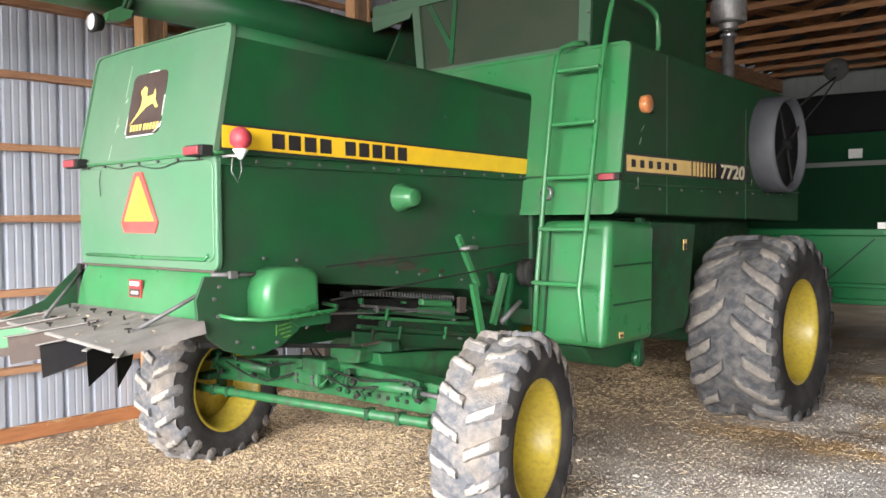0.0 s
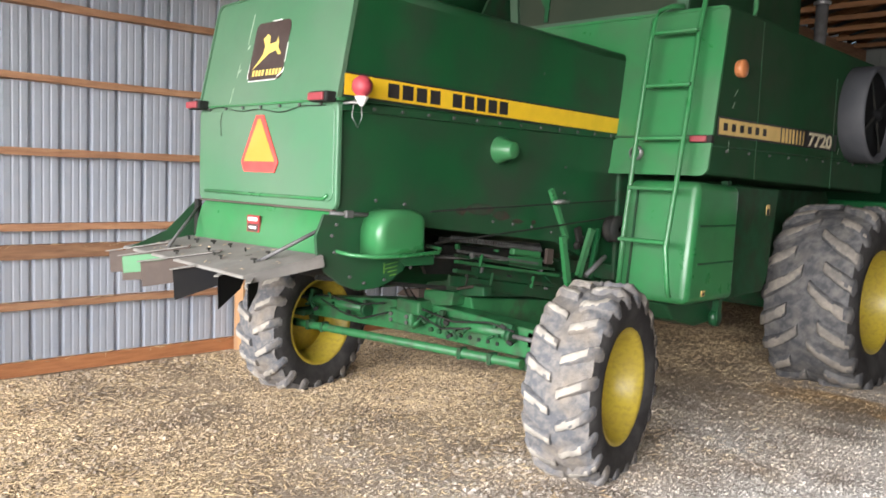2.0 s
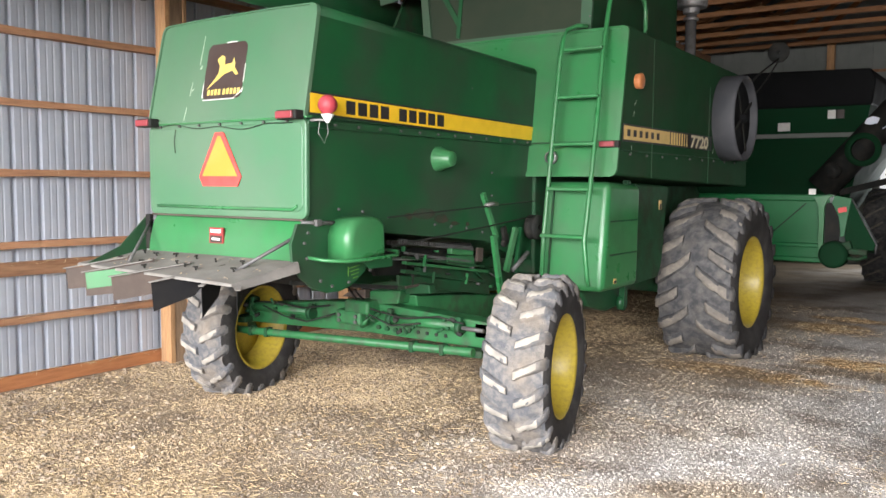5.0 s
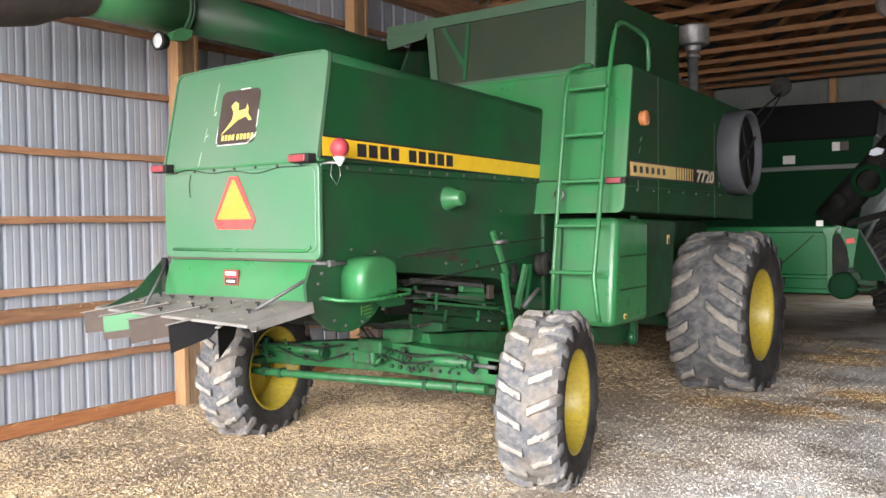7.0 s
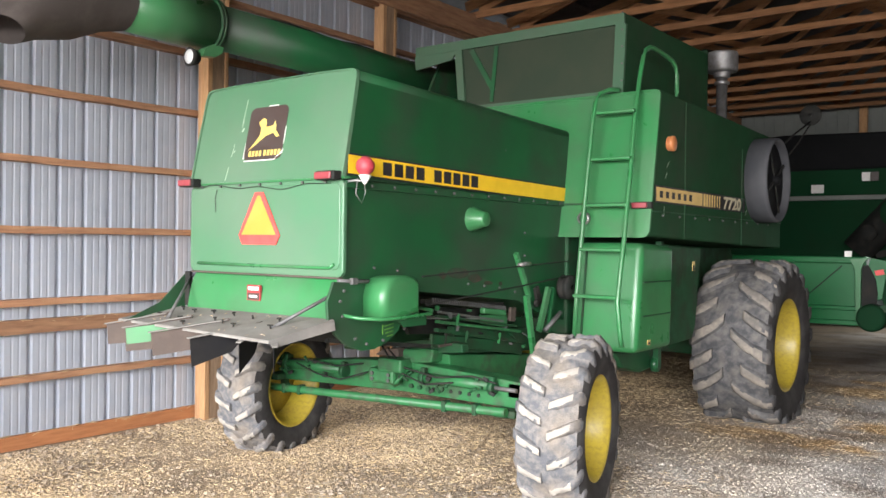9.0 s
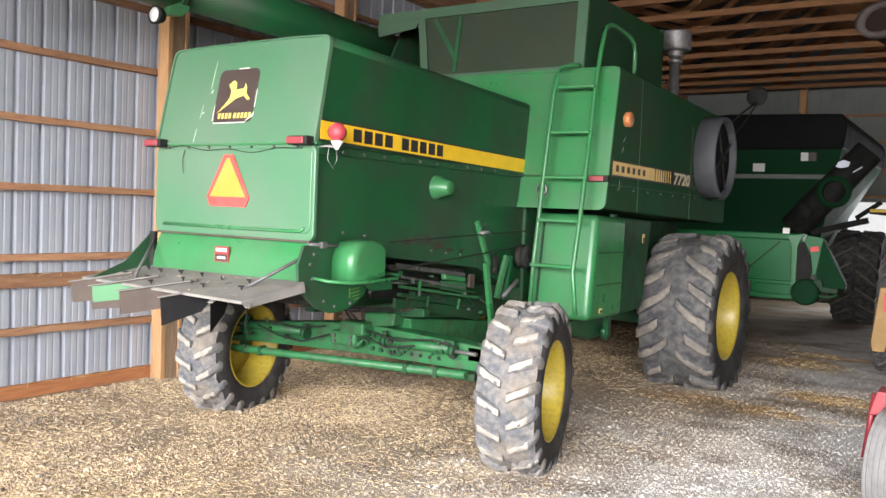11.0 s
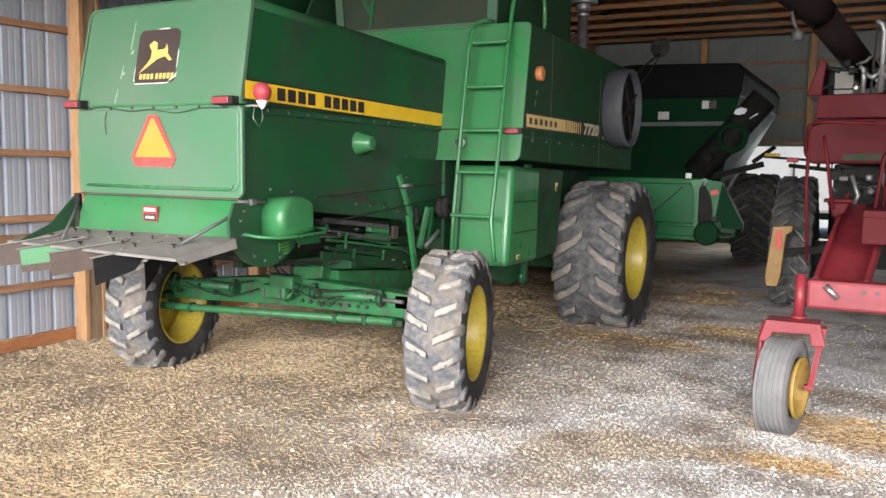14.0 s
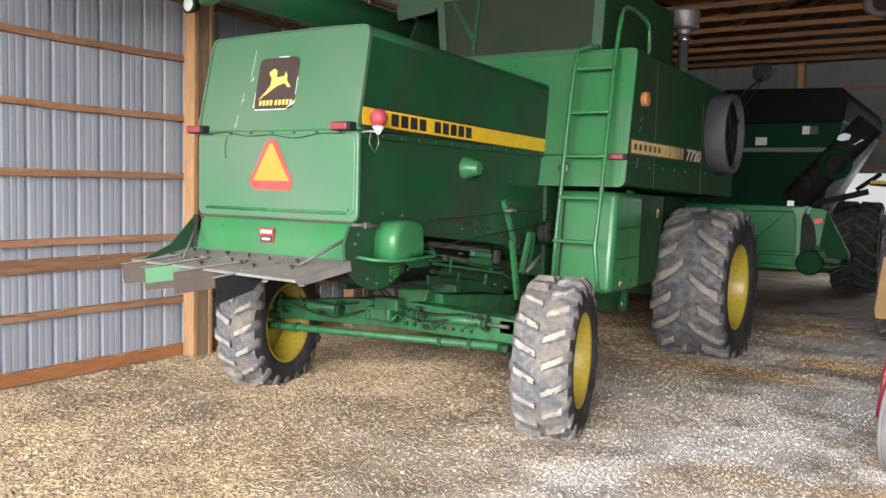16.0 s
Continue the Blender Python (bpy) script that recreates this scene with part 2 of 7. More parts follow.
    glass=plain("lamp_glass", (0.55, 0.56, 0.56), 0.15),
    # dusty green, toned down further for the dim zone above the hood
    tank_rail=mat("dusty_dimmed_green", (0.040, 0.098, 0.054), 0.6, spec=0.25, c2=(0.056, 0.090, 0.058), scale=2.5, amount=0.7, bump=0.04, bscale=20, c3=(0.075, 0.085, 0.062), s3=1.0, a3=0.4),
    screen=mat("perforated_screen", (0.024, 0.036, 0.022), 0.85, spec=0.2, c2=(0.038, 0.046, 0.030), scale=2.0, amount=0.7, bump=0.2, bscale=250),
    straw=mat("straw_bits", (0.44, 0.325, 0.18), 0.9, c2=(0.58, 0.47, 0.31), scale=30, amount=0.6, island=0.42, c3=(0.40, 0.265, 0.125), s3=0.8, a3=0.8),
)



GOLD = ((2.1, 2.95, 0.9, 0.32), (2.95, 3.95, 0.6, 0.35), (2.2, 6.1, 0.5, 0.5), (2.4, 6.9, 0.6, 0.3), (4.3, 0.75, 0.8, 0.45), (3.9, -0.1, 0.5, 0.2))     # streaks of straw: centre and reach


def zoned(name, gold, grey, dark, scale, dk, bump, island):
    """Floor litter: golden straw on one side and in streaks, grey gravel on the other, broken up by darker specks."""
    m = bpy.data.materials.new(name)
    m.use_nodes = True
    nt, bs = m.node_tree, m.node_tree.nodes["Principled BSDF"]
    N, L = nt.nodes.new, nt.links.new
    bs.inputs["Roughness"].default_value = 0.95
    bs.inputs["Specular IOR Level"].default_value = 0.2
    tc = N("ShaderNodeTexCoord")
    sep = N("ShaderNodeSeparateXYZ")
    L(tc.outputs["Object"], sep.inputs[0])

    def noisy(sc, det=4.0, stretch=None):
        n = N("ShaderNodeTexNoise")
        n.inputs["Scale"].default_value, n.inputs["Detail"].default_value = sc, det
        src = tc.outputs["Object"]
        if stretch:
            mp = N("ShaderNodeMapping")
            mp.inputs["Scale"].default_value = stretch
            L(src, mp.inputs[0])
            src = mp.outputs[0]
        L(src, n.inputs["Vector"])
        return n.outputs[0]

    def calc(op, a, b):
        n = N("ShaderNodeMath")
        n.operation = op
        for s, v in zip(n.inputs, (a, b)):
            if isinstance(v, (int, float)):
                s.default_value = v
            else:
                L(v, s)
        return n.outputs[0]

    def ramp(v, a, b):
        r = N("ShaderNodeMapRange")
        r.inputs[1].default_value, r.inputs[2].default_value = a, b
        L(v, r.inputs[0])
        return r.outputs[0]

    def mix(f, a, b):
        x = N("ShaderNodeMix")
        x.data_type = "RGBA"
        L(f, x.inputs[0])
        for s, v in ((x.inputs[6], a), (x.inputs[7], b)):
            if isinstance(v, tuple):
                s.default_value = (*v, 1)
            else:
                L(v, s)
        return x.outputs[2]

    side = ramp(calc("ADD", sep.outputs[0], calc("MULTIPLY", noisy(0.6), 5.0)), 3.0, 5.8)
    streak = ramp(noisy(0.9, 5.0, (0.55, 1.0, 1.0)), 0.54, 0.66)
    grey_f = calc("MULTIPLY", side, calc("SUBTRACT", 1.0, calc("MULTIPLY", streak, 0.8)))
    col = mix(grey_f, gold, grey)
    # rust-gold streaks of old straw on the gravel
    patch = None
    for a, b, p, q in GOLD:
        dx = calc("MULTIPLY", calc("SUBTRACT", sep.outputs[0], a), 1 / p)
        dy = calc("MULTIPLY", calc("SUBTRACT", sep.outputs[1], b), 1 / q)
        e = calc("POWER", 2.718, calc("MULTIPLY", calc("ADD", calc("MULTIPLY", dx, dx), calc("MULTIPLY", dy, dy)), -1.0))
        patch = e if patch is None else calc("MAXIMUM", patch, e)
    ragged = ramp(calc("MULTIPLY", patch, calc("ADD", calc("MULTIPLY", noisy(4.0, 6.0), 2.6), -0.3)), 0.25, 0.75)
    col = mix(calc("MULTIPLY", ragged, 0.95), col, (0.50, 0.32, 0.145))
    col = mix(calc("MULTIPLY", ramp(noisy(scale), 0.45, 0.65), dk), col, dark)
    col = mix(calc("MULTIPLY", ramp(noisy(1.6, 6.0), 0.46, 0.64), 0.7), col, dark)
    if island:
        g = N("ShaderNodeNewGeometry")
        hv = N("ShaderNodeHueSaturation")
        r = N("ShaderNodeMapRange")
        L(g.outputs["Random Per Island"], r.inputs[0])
        r.inputs[3].default_value, r.inputs[4].default_value = 1 - island, 1 + island
        L(r.outputs[0], hv.inputs["Value"])
        L(col, hv.inputs["Color"])
        col = hv.outputs[0]
    L(col, bs.inputs["Base Color"])
    if bump:
        b = N("ShaderNodeBump")
        b.inputs["Strength"].default_value, b.inputs["Distance"].default_value = bump, 0.012
        L(noisy(scale * 1.6, 5.0), b.inputs["Height"])
        L(b.outputs[0], bs.inputs["Normal"])
    return m


M["ground"] = zoned("straw_and_gravel_floor", (0.385, 0.292, 0.195), (0.67, 0.65, 0.63), (0.19, 0.15, 0.113), 42, 0.5, 0.9, 0)
M["stone"] = zoned("gravel_stone", (0.44, 0.35, 0.25), (0.70, 0.68, 0.665), (0.24, 0.20, 0.165), 12, 0.5, 0, 0.36)
M["chip"] = zoned("chopped_stalks", (0.50, 0.38, 0.24), (0.68, 0.65, 0.62), (0.20, 0.152, 0.108), 9, 0.65, 0, 0.45)

# ---- mesh helpers ----
def box(bm, c, s, rot=None, bevel=0.0):
    """A box of size s about c, turned by the Euler degrees rot."""
    m = Matrix.LocRotScale(c, Euler([radians(a) for a in rot]) if rot else None, s)
    r = bmesh.ops.create_cube(bm, size=1.0, matrix=m)
    if bevel:
        es = list({e for v in r["verts"] for e in v.link_edges})
        bmesh.ops.bevel(bm, geom=es, offset=bevel, segments=2, affect="EDGES", profile=0.5)
    return bm


def beam(bm, a, b, w, h, up=(0, 0, 1)):
    """A straight bar of section w by h from a to b."""
    a, b = Vector(a), Vector(b)
    d = (b - a)
    y = d.normalized()
    x = y.cross(Vector(up))
    if x.length < 1e-4:
        x = y.cross(Vector((1, 0, 0)))
    x.normalize()
    z = x.cross(y)
    vs = []
    for p in (a, b):
        for sx, sz in ((-1, -1), (1, -1), (1, 1), (-1, 1)):
            vs.append(bm.verts.new(p + x * (sx * w / 2) + z * (sz * h / 2)))
    for f in ((0, 1, 2, 3), (7, 6, 5, 4), (0, 4, 5, 1), (1, 5, 6, 2), (2, 6, 7, 3), (3, 7, 4, 0)):
        bm.faces.new([vs[i] for i in f])
    return bm


def rod(bm, pts, r, n=10, closed=False):
    """A round bar along points."""
    pts = [Vector(p) for p in pts]
    rings = []
    for i, p in enumerate(pts):
        t = (pts[min(i + 1, len(pts) - 1)] - pts[max(i - 1, 0)]).normalized()
        x = t.cross(Vector((0, 0, 1)) if abs(t.z) < 0.9 else Vector((1, 0, 0))).normalized()
        y = t.cross(x).normalized()
        rad = r[i] if isinstance(r, (list, tuple)) else r
        ra, rb = rad if isinstance(rad, tuple) else (rad, rad)
        rings.append([bm.verts.new(p + x * (math.cos(k * math.tau / n) * ra) + y * (math.sin(k * math.tau / n) * rb)) for k in range(n)])
    for a, b in zip(rings, rings[1:]):
        for k in range(n):
            bm.faces.new((a[k], a[(k + 1) % n], b[(k + 1) % n], b[k])).smooth = True
    bm.faces.new(rings[0][::-1])
    bm.faces.new(rings[-1])
    return bm


def lathe(bm, profile, n=48, axis="x", at=(0, 0, 0), smooth=True):
    """A turned shape: profile of (distance along the axis, radius)."""
    rings = []
    for a, r in profile:
        ring = []
        for k in range(n):
            c, s = math.cos(k * math.tau / n) * r, math.sin(k * math.tau / n) * r
            v = {"x": (a, c, s), "y": (s, a, c), "z": (c, s, a)}[axis]
            ring.append(bm.verts.new(Vector(v) + Vector(at)))
        rings.append(ring)
    for p, q in zip(rings, rings[1:]):
        for k in range(n):
            bm.faces.new((p[k], p[(k + 1) % n], q[(k + 1) % n], q[k])).smooth = smooth
    return rings


def prism(bm, poly, axis, lo, hi, bevel=0.0):
    """A polygon in the two other axes, thickened along axis from lo to hi."""
    def at(u, v, w):
        return {"x": (w, u, v), "y": (u, w, v), "z": (u, v, w)}[axis]
    a = [bm.verts.new(at(u, v, lo)) for u, v in poly]
    b = [bm.verts.new(at(u, v, hi)) for u, v in poly]
    fs = [bm.faces.new(a[::-1]), bm.faces.new(b)]
    for i in range(len(poly)):
        j = (i + 1) % len(poly)
        fs.append(bm.faces.new((a[i], a[j], b[j], b[i])))
    bmesh.ops.recalc_face_normals(bm, faces=fs)
    if bevel:
        bmesh.ops.bevel(bm, geom=list({e for f in fs for e in f.edges}), offset=bevel, segments=2, affect="EDGES", profile=0.5)
    return bm


def rounded(u0, v0, u1, v1, r, n=5):
    """The outline of a rectangle with rounded corners."""
    out = []
    for cu, cv, a0 in ((u1 - r, v1 - r, 0), (u0 + r, v1 - r, 90), (u0 + r, v0 + r, 180), (u1 - r, v0 + r, 270)):
        for k in range(n + 1):
            a = radians(a0 + 90 * k / n)
            out.append((cu + r * math.cos(a), cv + r * math.sin(a)))
    return out


def B():
    return bmesh.new()


def part(name, bm, material, parent=None, label="", at=None):
    me = bpy.data.meshes.new(name)
    bmesh.ops.recalc_face_normals(bm, faces=bm.faces[:])
    bm.to_mesh(me)
    bm.free()
    me.materials.append(M[material])
    ob = new(name, me)
    if parent:
        ob.parent = parent
    if at is not None:
        ob.matrix_local = at
    return tagged(ob, label)


def thing(name, label, category, at=None, group=""):
    ob = new(name)
    ob.empty_display_size = 0.1
    if at is not None:
        ob.matrix_world = at
    return tagged(ob, label, category, group)


def share(name, data, parent, m):
    ob = new(name, data)
    ob.parent = parent
    ob.matrix_local = m
    return ob


def setting(name, bm, material, label, category):
    ob = part(name, bm, material)
    return tagged(ob, label, category, kind="structure")


# ---- the shed ----
WX, BY, EAVE = -2.62, 15.4, 4.75     # inner face of the side wall, of the back wall, underside of the trusses
FY = -6.6                            # the open front of the shed


def rib_panel(width=0.9144, height=4.9, depth=0.028):
    """One ribbed steel sheet, its ribs standing out of the building."""
    prof = []
    p = 0.2286
    for k in range(4):
        o = k * p
        prof += [(o, 0), (o + 0.010, -depth), (o + 0.040, -depth), (o + 0.050, 0), (o + 0.098, 0), (o + 0.104, -0.0022), (o + 0.114, -0.0022), (o + 0.120, 0),
                 (o + 0.158, 0), (o + 0.164, -0.0022), (o + 0.174, -0.0022), (o + 0.180, 0)]
    prof.append((width, 0))
    bm = B()
    rows = []
    for dx in (0, -0.0015):
        for z in (0, height):
            rows.append([bm.verts.new((x + dx, y, z)) for y, x in prof])
    for a, b in ((0, 1), (3, 2), (2, 0), (1, 3)):
        for i in range(len(prof) - 1):
            bm.faces.new((rows[a][i], rows[a][i + 1], rows[b][i + 1], rows[b][i]))
    for i in (0, -1):
        bm.faces.new((rows[0][i], rows[1][i], rows[3][i], rows[2][i]))
    bmesh.ops.recalc_face_normals(bm, faces=bm.faces[:])
    me = bpy.data.meshes.new("wall_sheet")
    bm.to_mesh(me)
    bm.free()
    me.materials.append(M["sheet"])
    return me


def build_floor():
    """The floor sheet inside, slightly uneven, and the yard round it."""
    nx, ny = 150, 240
    xs, ys = np.linspace(WX - 0.3, 12.2, nx), np.linspace(-12.3, BY + 0.3, ny)
    vs, fs = [], []
    for y in ys:
        for x in xs:
            h = 0.012 * noise.noise((x * 1.3, y * 1.3, 0)) + 0.007 * noise.noise((x * 5, y * 5, 3))
            vs.append((x, y, h - 0.004))
    for j in range(ny - 1):
        for i in range(nx - 1):
            a = j * nx + i
            fs.append((a, a + 1, a + 1 + nx, a + nx))
    me = bpy.data.meshes.new("floor")
    me.from_pydata(vs, [], fs)
    me.materials.append(M["ground"])
    tagged(new("floor", me), "dirt and gravel shed floor strewn with straw", "floor", kind="structure")
    bm = B()
    box(bm, (0, 0, -0.35), (900, 900, 0.5))
    setting("ground", bm, "yard", "pale gravel yard round the shed", "ground")


def build_shed():
    wall = new("wall_left")
    tagged(wall, "ribbed galvanised steel side wall on wooden girts", "wall", kind="structure")
    me = rib_panel()
    y = FY + 0.05
    low, high = rib_panel(height=1.13), rib_panel(height=2.86)
    while y < BY:
        if -3.9 < y < -3.7:            # an unglazed window opening lets daylight in
            share("wall_sheet", low, wall, Matrix.Translation((WX, y, 0.02)))
            share("wall_sheet", high, wall, Matrix.Translation((WX, y, 2.06)))
        else:
            share("wall_sheet", me, wall, Matrix.Translation((WX, y, 0.02)))
        y += 0.9144
    # girts, splash board and posts of the side wall
    def rough_board(z, h, d, seed, y0=-6.5, y1=15.3):
        """A sawn board with uneven, split edges."""
        bm = B()
        rows, n = [], 150
        for k in range(n + 1):
            y = y0 + (y1 - y0) * k / n
            lo = 0.010 * noise.noise((y * 1.9, seed, 0)) + 0.006 * noise.noise((y * 7, seed, 1))
            hi = 0.007 * noise.noise((y * 1.3, seed, 5)) + 0.005 * noise.noise((y * 6, seed, 6))
            sag = 0.012 * noise.noise((y * 0.45, seed, 9))
            x0, x1 = WX + 0.002, WX + 0.002 + d + 0.006 * noise.noise((y * 2.2, seed, 3))
            rows.append([bm.verts.new(p) for p in ((x0, y, z - h / 2 + sag), (x1, y, z - h / 2 + lo + sag), (x1, y, z + h / 2 + hi + sag), (x0, y, z + h / 2 + sag))])
        for a, b in zip(rows, rows[1:]):
            for i in range(4):
                bm.faces.new((a[i], a[(i + 1) % 4], b[(i + 1) % 4], b[i]))
        bm.faces.new(rows[0])
        bm.faces.new(rows[-1][::-1])
        return part("girt", bm, "girt", wall)
    for z, h in ((3.49, 0.09), (2.92, 0.09), (2.345, 0.09), (1.775, 0.09), (1.18, 0.09), (0.985, 0.115), (0.565, 0.09)):
        rough_board(z, h * 0.62 if h < 0.1 else h, 0.064 if h > 0.1 else 0.088, z)
    for z in (4.08, 4.55):
        bm = B()
        box(bm, (WX + 0.045, 4.4, z), (0.085, 21.8, 0.055), None, 0.004)
        part("girt", bm, "girt", wall)
    bm = B()
    box(bm, (WX + 0.05, 4.4, 0.058), (0.042, 21.8, 0.116), None, 0.004)
    part("splash_board", bm, "splash", wall, "orange-brown base board")
    for y in (-6.65, -4.55, -2.70, -0.02, 2.45, 4.85, 7.25, 9.65, 12.05, 14.45):
        bm = B()
        box(bm, (WX + 0.165, y + 0.189, 2.42), (0.14, 0.138, 4.85), None, 0.006)
        p = part("post", bm, "old_post", wall, "weathered brown square post")
        for dy, w in ((0.090, 0.055), (0.281, 0.040)):
            bm = B()
            box(bm, (WX + 0.17, y + dy, 2.42), (0.15, w, 4.85), None, 0.004)
            part("stud", bm, "post", p, "pale pine stud beside the post")
    bm = B()
    box(bm, (WX + 0.15, 4.4, EAVE - 0.1), (0.04, 21.8, 0.28), None, 0.004)
    box(bm, (WX + 0.28, 4.4, EAVE - 0.1), (0.04, 21.8, 0.28), None, 0.004)
    part("truss_carrier", bm, "girt", wall)
    # back wall with an open doorway
    back = new("wall_back")
    tagged(back, "pale ribbed steel back wall with an open doorway", "wall", kind="structure")
    for x0, x1, z0, z1 in ((WX, 1.4, 0, 4.9), (1.4, 4.4, 2.3, 4.9), (4.4, 12.2, 0, 4.9)):
        bm = B()
        box(bm, ((x0 + x1) / 2, BY + 0.02, (z0 + z1) / 2), (x1 - x0, 0.03, z1 - z0))
        x = x0 + 0.1
        while x < x1 - 0.05:
            box(bm, (x, BY - 0.002, (z0 + z1) / 2), (0.03, 0.022, z1 - z0))
            x += 0.2286
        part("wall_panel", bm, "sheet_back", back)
    for x in (0.35, 2.72, 5.3, 7.7, 10.1):
        bm = B()
        z0 = 2.45 if 1.4 < x < 4.4 else 0
        box(bm, (x, BY - 0.16, (z0 + 4.85) / 2), (0.15, 0.15, 4.85 - z0), None, 0.004)
        part("post", bm, "post", back)
    for z in (4.2, 3.6, 3.0, 2.42):
        bm = B()
        box(bm, (4.8, BY - 0.05, z), (14.6, 0.06, 0.06), None, 0.004)
        part("girt", bm, "girt", back)
    # unseen wall that closes the shed, its dark colour limits bounce
    bm = B()
    box(bm, (12.2, 4.4, 2.45), (0.06, 22.0, 4.9))
    x = setting("wall_right", bm, "dull_wall", "unseen side wall closing the shed, dark to limit bounced light", "wall")
    # roof and trusses
    bm = B()
    beam(bm, (WX - 0.35, 4.4, 4.99), (4.8, 4.4, 6.9), 22.4, 0.03, (0, 0, 1))
    beam(bm, (4.8, 4.4, 6.9), (12.55, 4.4, 4.99), 22.4, 0.03, (0, 0, 1))
    for k in range(10):
        t = k / 9
        for s in (-1, 1):
            x = 4.8 + s * 7.3 * t
            box(bm, (x, 4.4, 6.83 - 1.80 * t), (0.09, 22.2, 0.05))
    tagged(part("ceiling", bm, "roof"), "underside of the metal roof on purlins, coloured dark for shade", "ceiling", kind="structure")
    bm = B()
    prism(bm, [(WX - 0.1, 4.85), (12.25, 4.85), (12.25, 4.98), (4.8, 6.88), (WX - 0.1, 4.98)], "y", BY, BY + 0.04)
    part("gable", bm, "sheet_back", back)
    # unseen wall added to hold back light from the right
    bm = B()
    box(bm, (11.7, FY - 0.05, 2.45), (1.1, 0.05, 4.9))
    setting("wall_front", bm, "dull_wall", "unseen front wall added to limit light from the right", "wall")
    # unseen header added so less light reaches the upper parts
    bm = B()
    prism(bm, [(WX - 0.1, 3.55), (12.25, 3.55), (12.25, 4.98), (4.8, 6.88), (WX - 0.1, 4.98)], "y", FY - 0.15, FY - 0.1)
    setting("wall_front_header", bm, "dull_wall", "unseen header added over the open front to cut high light", "wall")
    truss = thing("roof_truss", "rough-sawn wooden roof truss with diagonal webs", "truss", pose(0, -5.97, 0), "roof trusses")
    bm = B()
    box(bm, (4.8, 0, EAVE + 0.045), (14.6, 0.04, 0.09), None, 0.003)
    part("bottom_chord", bm, "truss", truss)
    for s in (-1, 1):
        bm = B()
        beam(bm, (4.8 + s * 7.3, 0, 4.92), (4.8, 0, 6.72), 0.04, 0.14)
        part("top_chord", bm, "truss", truss)
    n = 12
    for k in range(n):
        a, b = -2.3 + k * 14.2 / n, -2.3 + (k + 1) * 14.2 / n
        za, zb = (6.68 - abs(a - 4.8) / 7.3 * 1.78), (6.68 - abs(b - 4.8) / 7.3 * 1.78)
        bm = B()
        if k % 2 == 0:
            beam(bm, (a, 0.042, EAVE + 0.1), (b, 0.042, zb), 0.038, 0.09)
        else:
            beam(bm, (a, 0.042, za), (b, 0.042, EAVE + 0.1), 0.038, 0.09)
        part("web", bm, "truss", truss)
    y = -5.97 + 1.03
    while y < BY - 0.3:
        copy_thing(truss, pose(0, y, 0))
        y += 1.03


build_floor()
build_shed()


